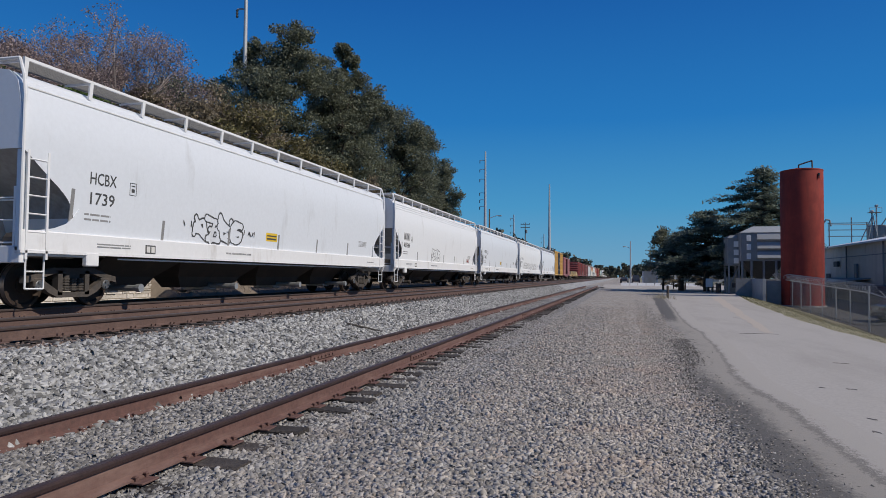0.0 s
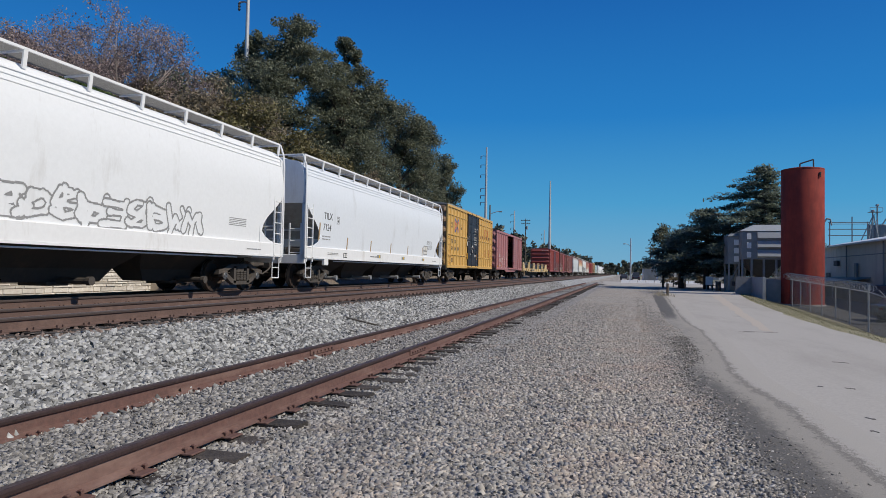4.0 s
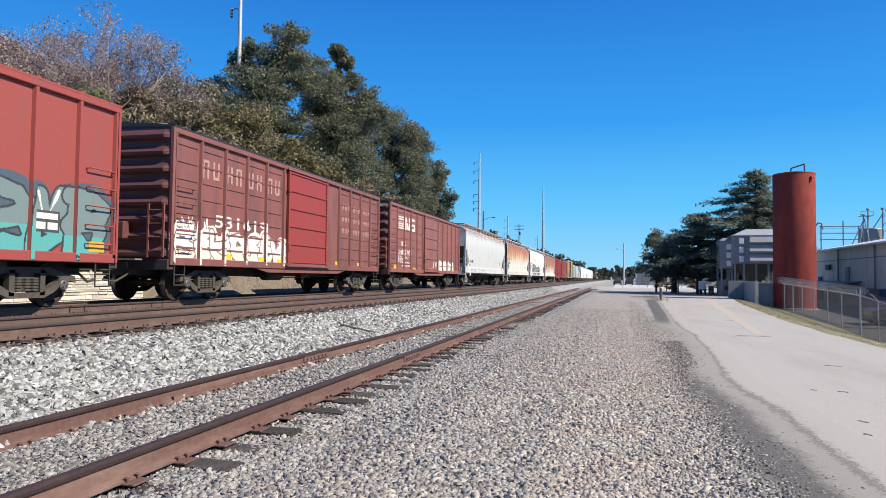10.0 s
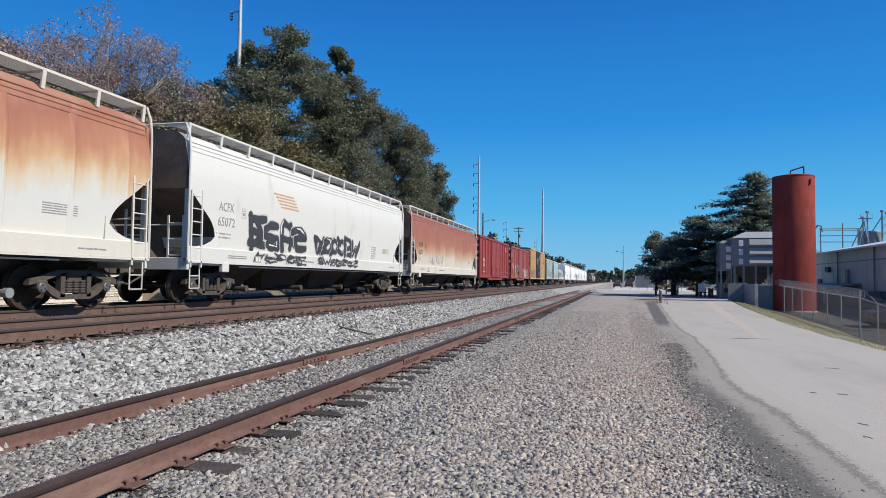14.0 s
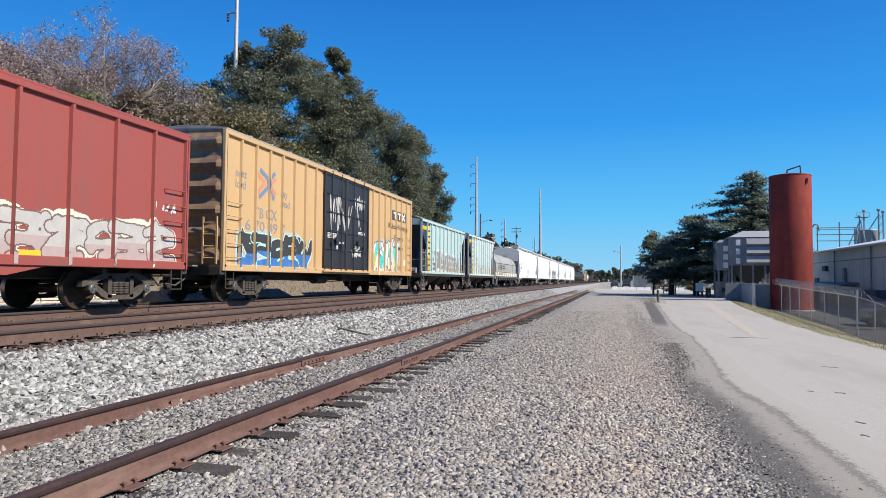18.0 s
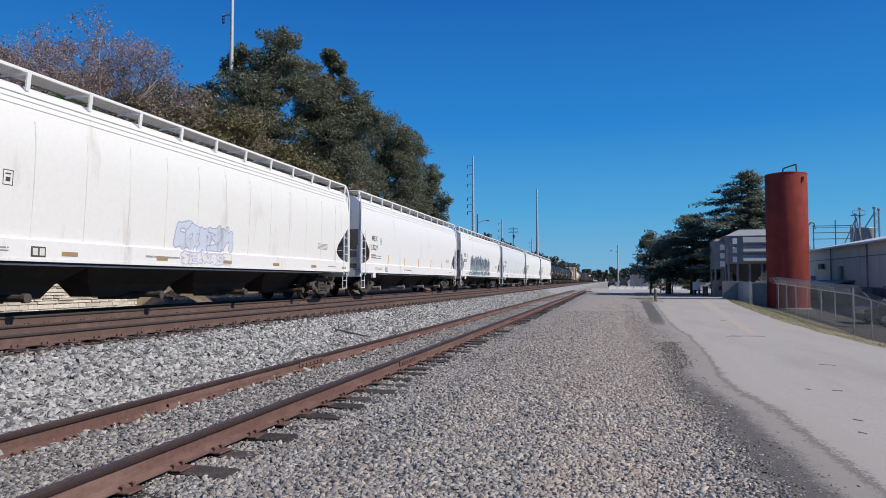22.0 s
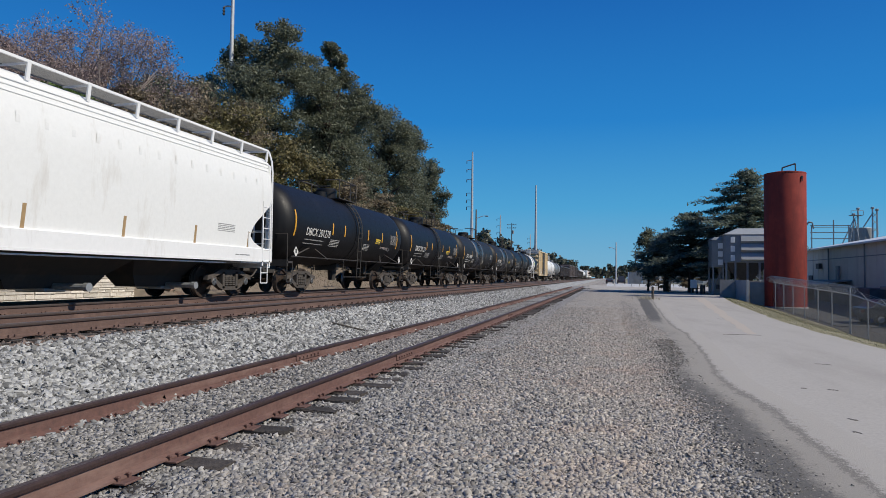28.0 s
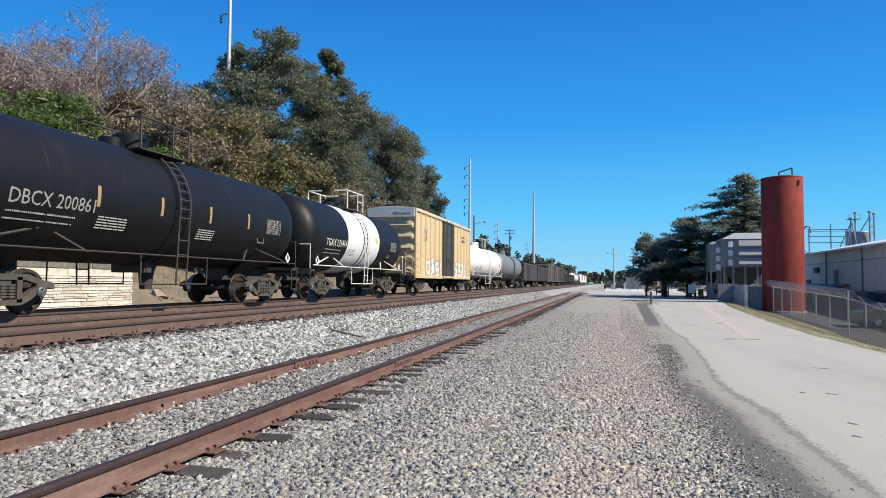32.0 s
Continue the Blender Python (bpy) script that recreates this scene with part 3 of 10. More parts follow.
def make_siding():
    track = thing("siding_track", "rusty jointed siding rails on weathered creosoted ties", "railway track", pose(SIDING_X, 0, 0))
    rng = random.Random(5)
    ties = [tie_mesh("sleeper", rng, rng.uniform(2.4, 2.62)) for _ in range(5)]
    joints = {1: [11.3 + 13.2 * k for k in range(-4, 8)], -1: [10.7 + 12.7 * k for k in range(-4, 8)]}
    for side in (1, -1):
        for a, b in zip(joints[side], joints[side][1:]):
            rail_piece(track, side * GAUGE, SIDING_Z, a + 0.006, b - 0.006, RAIL_RUST, RAIL_HEAD, 0.006)
        for y in joints[side][1:-1]:
            s = Shape()
            for d in (-1, 1):
                s.box(side * GAUGE + d * 0.022 - 0.011, side * GAUGE + d * 0.022 + 0.011, y - 0.46, y + 0.46, SIDING_Z - 0.135, SIDING_Z - 0.045, 0.006)
                for q in (-0.36, -0.22, -0.08, 0.08, 0.22, 0.36):
                    s.box(side * GAUGE + d * 0.045 - 0.013, side * GAUGE + d * 0.045 + 0.013, y + q - 0.016, y + q + 0.016, SIDING_Z - 0.106, SIDING_Z - 0.074, 0.004)
            part("joint_bar", s, RAIL_RUST, track, "bolted rusty joint bar")
    plate = Shape().box(-0.10, 0.17, -0.09, 0.09, -0.004, 0.012, 0.004)
    for d in (-0.055, 0.055):
        for x in (-0.082, 0.088):
            plate.box(x - 0.01, x + 0.01, d - 0.01, d + 0.01, 0.01, 0.05, 0.003)
            plate.box(x - 0.02, x + 0.012, d - 0.017, d + 0.017, 0.034, 0.048, 0.004)
    plate = mesh_of("tie_plate", plate, RAIL_RUST)
    y = 3.0
    while y < 100:
        t = part("sleeper", ties[rng.randrange(5)], None, track, at=pose(rng.uniform(-0.12, 0.1), y, -0.022 - rng.random() ** 3 * 0.05, 0, rng.uniform(-0.5, 0.8), rng.uniform(-2.2, 2.2)))
        if y < 42:
            for side in (1, -1):
                part("tie_plate", plate, None, track, at=pose(side * GAUGE, y, -0.0225, 0, 0, 0 if side > 0 else 180))
        y += rng.uniform(0.55, 0.64)


make_siding()


def make_main(name, x, label):
    track = thing(name, label, "railway track", pose(x, 0, 0))
    rng = random.Random(9)
    ties = [tie_mesh("sleeper", rng, 2.6) for _ in range(4)]
    for side in (1, -1):
        for a, b in ((-80, 0), (0, 90), (90, 300), (300, 900), (900, 1300)):
            rail_piece(track, side * GAUGE, MAIN_Z, a, b, RAIL_MAIN, MAIN_HEAD)
    clip = mesh_of("tie_plate", Shape().box(-0.1, 0.17, -0.09, 0.09, -0.004, 0.014, 0.004).box(0.075, 0.1, -0.06, -0.04, 0.0, 0.05).box(0.075, 0.1, 0.04, 0.06, 0.0, 0.05), RAIL_MAIN)
    y = 4.0
    while y < 118:
        part("sleeper", ties[rng.randrange(4)], None, track, at=pose(rng.uniform(-0.04, 0.04), y, MAIN_Z - 0.192 + rng.uniform(-0.012, 0.004), 0, 0, rng.uniform(-0.8, 0.8)))
        if y < 40:
            part("tie_plate", clip, None, track, at=pose(GAUGE, y, MAIN_Z - 0.193))
        y += 0.495
    return track


make_main("main_track", MAIN_X, "brown heavy rails of the empty near main track")
make_main("main_track", TRAIN_X, "brown heavy rails of the main track under the train")


def stones(name, count, region, size, material, label, seed, sink=0.3, tilt=0.35, thick=(0.3, 0.6)):
    """Loose flat-lying crushed stones, one mesh: region gives (n, 2) places."""
    rng = np.random.default_rng(seed)
    xy = region(rng, count)
    n = len(xy)
    cube = np.array([(x, y, z) for x in (-1, 1) for y in (-1, 1) for z in (-1, 1)], np.float32)
    quads = np.array([(4, 6, 7, 5), (0, 1, 3, 2), (0, 4, 5, 1), (2, 3, 7, 6), (1, 5, 7, 3)])
    v = cube[None] * rng.uniform(0.6, 1.05, (n, 8, 1)) + rng.normal(0, 0.25, (n, 8, 3))
    s = size[0] + (size[1] - size[0]) * rng.random((n, 1, 1)) ** 1.8
    v = v * s * np.column_stack([rng.uniform(0.95, 1.55, n), rng.uniform(0.6, 1.0, n), rng.uniform(*thick, n)])[:, None, :]
    turn, lean, way = rng.uniform(0, np.pi, n), rng.normal(0, tilt / 2, n), rng.uniform(0, 2 * np.pi, n)
    w, z = np.cos(lean) * np.cos(turn), np.cos(lean) * np.sin(turn)
    x, y = np.sin(lean) * np.cos(way), np.sin(lean) * np.sin(way)
    rot = np.stack([1 - 2 * (y * y + z * z), 2 * (x * y - z * w), 2 * (x * z + y * w), 2 * (x * y + z * w), 1 - 2 * (x * x + z * z), 2 * (y * z - x * w),
                    2 * (x * z - y * w), 2 * (y * z + x * w), 1 - 2 * (x * x + y * y)], 1).reshape(n, 3, 3)
    v = np.einsum("nij,nkj->nki", rot, v)
    gz = np.array([ground_z(a, b) for a, b in xy])
    v += np.column_stack([xy, gz + s[:, 0, 0] * sink])[:, None, :]
    faces = (quads[None] + (np.arange(n) * 8)[:, None, None]).reshape(-1, 4)
    ob = new(name, fast_mesh(name, v.reshape(-1, 3), faces, [material]))
    return tagged(ob, label, "gravel", kind="stuff")


def falling_off(x0, x1, y0, y1, power=1.6):
    """Places that thin out with distance."""
    def pick(rng, n):
        k = 1 - power
        y = (y0 ** k + rng.random(n) * (y1 ** k - y0 ** k)) ** (1 / k)
        return np.column_stack([rng.uniform(x0, x1, n) + rng.normal(0, 0.1, n), y])
    return pick


stones("gravel_stones", 40000, falling_off(-2.75, -0.5, 3.3, 34, 1.9), (0.006, 0.025), GREY_STONE, "loose grey gravel stones beside the siding", 1, 0.15, 0.65, (0.4, 0.8))
stones("gravel_stones", 26000, falling_off(-1.9, 0.2, 3.3, 34, 1.9), (0.006, 0.024), STONE, "loose grey and tan gravel stones", 9, 0.15, 0.65, (0.4, 0.8))
stones("gravel_stones", 34000, falling_off(-0.5, 1.0, 3.3, 34, 1.9), (0.005, 0.017), STONE, "finer tan gravel towards the road", 19, 0.15, 0.65, (0.4, 0.8))
stones("gravel_stones", 5000, falling_off(-2.6, 0.95, 3.3, 45, 1.5), (0.012, 0.029), STONE, "pale crushed stones among the yard gravel", 2, 0.1, 0.8, (0.35, 0.6))
stones("gravel_stones", 14000, falling_off(-3.3, -2.6, 4.0, 40, 1.8), (0.009, 0.027), GREY_STONE, "gravel washed round the tie ends", 8, 0.2, 0.8, (0.4, 0.75))
stones("siding_stones", 32000, falling_off(-5.3, -3.25, 3.0, 40, 1.7), (0.010, 0.027), DARK_STONE, "dark dirty ballast between the siding rails", 3, 0.25, 0.6)
stones("ballast_stones", 62000, falling_off(-7.02, -4.95, 4.3, 75, 1.5), (0.015, 0.042), PALE_STONE, "fresh pale crushed ballast stones", 4, 0.35, 0.8, (0.4, 0.75))
stones("ballast_stones", 8000, falling_off(-11.2, -9.5, 9, 60, 1.5), (0.024, 0.05), DARK_STONE, "rust-stained ballast between the main tracks", 6, 0.35, 0.8, (0.4, 0.75))
stones("ballast_stones", 3000, falling_off(-7.5, -6.95, 6, 60, 1.5), (0.017, 0.04), RUST_STONE, "rusty stones round the main track's tie ends", 16, 0.2, 0.8, (0.4, 0.75))
stones("gravel_stones", 7000, falling_off(0.75, 1.3, 3.6, 45, 1.6), (0.006, 0.018), GREY_STONE, "fine chips strewn over the broken road edge", 7, 0.5)


def by_the_road(rng, n):
    """Gravel that thins out towards the road's edge."""
    y = (8.0 ** -0.8 + rng.random(n) * (28.0 ** -0.8 - 8.0 ** -0.8)) ** (1 / -0.8)
    return np.column_stack([np.array([road_left(q) for q in y]) - 1.5 + 1.2 * rng.random(n) ** 2.0, y])


stones("gravel_stones", 15000, by_the_road, (0.005, 0.015), STONE, "gravel thinning out towards the road", 12, 0.25, 0.8, (0.4, 0.75))



def broken_edge(rng, n):
    """A band along the road where the old asphalt has crumbled."""
    y = 4.0 + 13.0 * rng.random(n) ** 2.2
    return np.column_stack([np.array([road_left(q) for q in y]) - 0.62 + rng.normal(0, 0.17, n), y])


stones("asphalt_crumbs", 16000, broken_edge, (0.004, 0.013), ASPHALT_CRUMB, "dark asphalt crumbs on the broken road edge", 21, 0.9, 0.8, (0.4, 0.8))
stones("asphalt_crumbs", 2200, broken_edge, (0.004, 0.013), STONE, "pale chips among the crumbled asphalt", 22, 0.9, 0.8, (0.4, 0.8))

# a dark stick of scrap steel on the ballast
solid("scrap_bar", Shape().rod((-6.2, 14.87, 0.33), (-5.6, 15.6, 0.1), 0.022, 7), BLACK_PAINT, "dark steel bar lying on the pale ballast", "scrap")

# ---- the train ----
# Car space: x towards the near side, y along the track, z up from the rail top. All cars run on one straight track.
SPEED = 18.3
CARS = []          # (car, centre along the track at 0 s)
POSTS = {}         # outside posts of each car, along its length
SPINNERS = []      # (wheelset, centre of its axle along the track at 0 s)


CAP_STEEL = surface("bearing_cap_steel", (0.16, 0.17, 0.18), (0.10, 0.10, 0.105), 10, rough=0.5, metal=0.4, bump=0.04)


def truck_meshes():
    side = Shape()
    # cast side frame with its two windows, seen from the side
    outer = [(-1.22, 0.52), (-1.2, 0.62), (-0.95, 0.68), (-0.55, 0.80), (0.55, 0.80), (0.95, 0.68), (1.2, 0.62), (1.22, 0.52), (1.06, 0.47), (0.85, 0.5), (0.62, 0.30), (0.38, 0.22), (-0.38, 0.22), (-0.62, 0.30), (-0.85, 0.5), (-1.06, 0.47)]
    bars = [[(-1.22, 0.5), (-1.2, 0.63), (-0.95, 0.68), (-0.55, 0.81), (0.55, 0.81), (0.95, 0.68), (1.2, 0.63), (1.22, 0.5), (0.98, 0.55), (0.5, 0.69), (-0.5, 0.69), (-0.98, 0.55)],
            [(-0.98, 0.56), (-0.86, 0.6), (-0.36, 0.31), (0.36, 0.31), (0.86, 0.6), (0.98, 0.56), (0.64, 0.30), (0.40, 0.20), (-0.40, 0.20), (-0.64, 0.30)],
            [(-0.42, 0.25), (-0.30, 0.25), (-0.30, 0.75), (-0.42, 0.75)], [(0.30, 0.25), (0.42, 0.25), (0.42, 0.75), (0.30, 0.75)]]
    for b in bars:
        side.plate(b, "x", -0.07, 0.14)
    for y in (-0.89, 0.89):
        side.box(-0.09, 0.09, y - 0.13, y + 0.13, 0.42, 0.60, 0.02)
    frame_ = mesh_of("side_frame", side, TRUCK_STEEL)
    springs = Shape()
    for y in (-0.19, 0.0, 0.19):
        for k in range(5):
            springs.lathe([(0.33 + k * 0.055, 0.07), (0.345 + k * 0.055, 0.085), (0.37 + k * 0.055, 0.085), (0.382 + k * 0.055, 0.07)], (0.02, y, 0), "z", 8)
    springs = mesh_of("spring_nest", springs, TRUCK_STEEL)
    bolster = mesh_of("bolster", Shape().box(-1.16, 1.16, -0.2, 0.2, 0.56, 0.74, 0.03).box(-0.3, 0.3, -0.22, 0.22, 0.7, 0.86, 0.03).box(-0.9, 0.9, -0.55, -0.47, 0.4, 0.5).box(-0.9, 0.9, 0.47, 0.55, 0.4, 0.5), TRUCK_STEEL)
    wheel = Shape()
    for d in (1, -1):
        prof = [(0.0, 0.10), (0.0, 0.16), (0.035, 0.17), (0.045, 0.36), (0.0, 0.39), (0.0, 0.455), (0.10, 0.457), (0.115, 0.475), (0.14, 0.472), (0.145, 0.39), (0.10, 0.36), (0.09, 0.17), (0.14, 0.15), (0.14, 0.10)]
        wheel.lathe([(d * (0.825 - a), r) for a, r in prof], (0, 0, 0), "x", 24)
        wheel.lathe([(d * 0.82, 0.085), (d * 1.06, 0.08), (d * 1.06, 0.115), (d * 1.20, 0.115), (d * 1.22, 0.09)], (0, 0, 0), "x", 12)
        for q in range(3):
            a = 2 * math.pi * q / 3
            wheel.box(d * 1.215, d * 1.24, 0.055 * math.cos(a) - 0.016, 0.055 * math.cos(a) + 0.016, 0.055 * math.sin(a) - 0.016, 0.055 * math.sin(a) + 0.016)
    wheel.rod((-0.8, 0, 0), (0.8, 0, 0), 0.085, 10)
    wheels = mesh_of("wheelset", wheel, WHEEL_STEEL, True)
    wheels.materials.append(TREAD_STEEL)
    for p in wheels.polygons:
        r = math.hypot(p.center.y, p.center.z)
        if 0.452 < r < 0.47 and abs(p.normal.x) < 0.4:
            p.material_index = 1
    wheels.materials.append(CAP_STEEL)
    for p in wheels.polygons:
        if abs(p.center.x) > 1.205:
            p.material_index = 2
    return frame_, springs, bolster, wheels


SIDE_FRAME, SPRINGS, BOLSTER, WHEELSET = truck_meshes()


def add_truck(car, y, s0):
    tr = part("truck", BOLSTER, None, car, "three-piece roller-bearing truck, dusty dark steel", pose(0, y, 0))
    for d in (1, -1):
        part("side_frame", SIDE_FRAME, None, tr, at=pose(d * 1.12, 0, 0))
        part("spring_nest", SPRINGS, None, tr, at=pose(d * 1.12, 0, 0))
    for d in (-0.89, 0.89):
        w = part("wheelset", WHEELSET, None, tr, at=pose(0, d, 0.457))
        SPINNERS.append((w, s0 + y + d))


def coupler(car, y, d):
    s = Shape().box(-0.09, 0.09, min(y, y + d * 0.55), max(y, y + d * 0.55), 0.78, 0.96, 0.02)
    s.box(-0.17, 0.15, min(y + d * 0.5, y + d * 0.85), max(y + d * 0.5, y + d * 0.85), 0.74, 1.0, 0.04)
    s.pipe([(0.35, y, 0.85), (0.36, y + d * 0.25, 0.66), (0.3, y + d * 0.55, 0.5), (0.2, y + d * 0.85, 0.55)], 0.028)
    part("coupler", s, TRUCK_STEEL, car, "knuckle coupler with its air hose")


def ladder(car, x, y, z0, z1, w, along, material, n=None, label="", stiles=True):
    """Rungs between two stiles. along: 'y' on the side, 'x' on the end."""
    s = Shape()
    n = n or max(2, round((z1 - z0) / 0.38))
    loose, rungs = [], Shape()
    if not stiles:
        for k in range(n):
            z = z0 + (z1 - z0) * (k + 0.5) / n
            part("grab_iron", Shape().pipe([(x - 0.12, y - w / 2, z), (x, y - w / 2, z), (x, y + w / 2, z), (x - 0.12, y + w / 2, z)], 0.016, 5), material, car)
        return
    for k in range(n):
        z = z0 + (z1 - z0) * (k + 0.5) / n
        (rungs if n > 6 else s).rod((x, y - w / 2, z) if along == "y" else (x - w / 2, y, z), (x, y + w / 2, z) if along == "y" else (x + w / 2, y, z), 0.016, 5)
        if n > 6:
            loose.append(rungs)
            rungs = Shape()
    for d in (-0.5, 0.5):
        if along == "y":
            s.box(x - 0.02, x + 0.02, y + d * w - 0.025, y + d * w + 0.025, z0, z1)
        else:
            s.box(x + d * w - 0.025, x + d * w + 0.025, y - 0.02, y + 0.02, z0, z1)
    ob = part("ladder", s, material, car, label)
    for r in loose:
        part("rung", r, material, ob)
    return ob


def stirrup(car, x, y, material, z0=0.38, z1=0.95, w=0.42):
    s = Shape().pipe([(x, y - w / 2, z1), (x, y - w / 2, z0), (x, y + w / 2, z0), (x, y + w / 2, z1)], 0.018, 5).rod((x, y - w / 2, (z0 + z1) / 2), (x, y + w / 2, (z0 + z1) / 2), 0.016, 5)
    part("step", s, material, car)


def lettering(car, body, x, y, z, size, material, width=None, name="lettering", thick=0.003, space=1.0, weight=0.012):
    """Painted words on the near side; y is where the words begin."""
    cu = bpy.data.curves.new(name, "FONT")
    cu.body, cu.size, cu.extrude, cu.resolution_u, cu.space_character = body, size * 1.38, thick, 2, space
    cu.offset, cu.space_line = size * weight, 0.8
    tmp = new(name, cu)
    me = bpy.data.meshes.new_from_object(tmp.evaluated_get(bpy.context.evaluated_depsgraph_get()))
    bpy.data.objects.remove(tmp)
    if width and len(me.vertices):
        w = max(v.co.x for v in me.vertices) - min(v.co.x for v in me.vertices)
        me.transform(Matrix.Diagonal((width / max(w, 0.01), 1, 1, 1)))
    me.materials.append(material)
    if callable(x):
        for v in me.vertices:
            v.co.z += x(z + v.co.y) - x(z)
        x = x(z)
    # words run along +y when seen from +x; where they cross a post they lie on its face
    lo, hi = (min(v.co.x for v in me.vertices), max(v.co.x for v in me.vertices)) if len(me.vertices) else (0, 0)
    for p in POSTS.get(car.name, ()):
        if x < 1.53 and lo < p - y + 0.04 and p - y - 0.04 < hi:
            bm = bmesh.new()
            bm.from_mesh(me)
            for edge, way in ((p - y - 0.046, -1), (p - y + 0.046, 1)):
                bmesh.ops.bisect_plane(bm, geom=bm.verts[:] + bm.edges[:] + bm.faces[:], plane_co=(edge, 0, 0), plane_no=(way, 0, 0), clear_outer=True)
            if bm.faces:
                cut = bpy.data.meshes.new(name)
                bm.to_mesh(cut)
                cut.materials.append(material)
                part(name, cut, None, car, at=Matrix(((0, 0, 1, x + 0.076), (1, 0, 0, y), (0, 1, 0, z), (0, 0, 0, 1))))
            bm.free()
    return part(name, me, None, car, at=Matrix(((0, 0, 1, x), (1, 0, 0, y), (0, 1, 0, z), (0, 0, 0, 1))))


def end_lettering(car, body, x, y, z, size, material, width):
    """Words on the end wall that faces -y."""
    lettering(car, body, 1.6, 0, 0, size, material, width).matrix_local = Matrix(((1, 0, 0, x), (0, 0, -1, y), (0, 1, 0, z), (0, 0, 0, 1)))


def bars(car, x, rows, material, name="stencil"):
    """Small print that cannot be read: bars (y0, y1, z, height)."""
    s = Shape()
    for y0, y1, z, h in rows:
        if callable(x):
            a, b = x(z), x(z + h)
            s.loft([[(a, y0, z), (a, y1, z), (a - 0.006, y1, z), (a - 0.006, y0, z)], [(b, y0, z + h), (b, y1, z + h), (b - 0.006, y1, z + h), (b - 0.006, y0, z + h)]])
        else:
            s.box(x, x + 0.004 + 0.0006 * (rows.index((y0, y1, z, h)) % 6), y0, y1, z, z + h)
    return tagged(part(name, s, material, car), kind="stuff") if len(rows) > 3 else part(name, s, material, car)


def small_print(car, x, y, z, w, lines, h, material, seed=0, gap=1.6):
    rng = random.Random(seed)
    rows = []
    for k in range(lines):
        a = y
        while a < y + w:
            b = min(y + w, a + rng.uniform(0.12, 0.4) * max(0.5, w))
            if h > 0.04:
                q = a
                while q < b:
                    rows.append((q, q + h * rng.uniform(0.45, 0.65), z - k * h * gap, h))
                    q += h * 0.9
            else:
                rows.append((a, b, z - k * h * gap, h))
            a = b + h * 0.9
    bars(car, x, rows, material)


def stroke(points, w):
    """The outline of a ribbon of width w along points."""
    left, right = [], []
    for i, (u, v) in enumerate(points):
        a, b = points[max(0, i - 1)], points[min(len(points) - 1, i + 1)]
        du, dv = b[0] - a[0], b[1] - a[1]
        q = math.hypot(du, dv) or 1
        left.append((u - dv / q * w / 2, v + du / q * w / 2))
        right.append((u + dv / q * w / 2, v - du / q * w / 2))
    return left, right


def ribbon(s, points, w, x, t=0.003):
    left, right = stroke(points, w)
    for i in range(len(points) - 1):
        s.plate([left[i], left[i + 1], right[i + 1], right[i]], "x", x, t + 0.0005 * i)


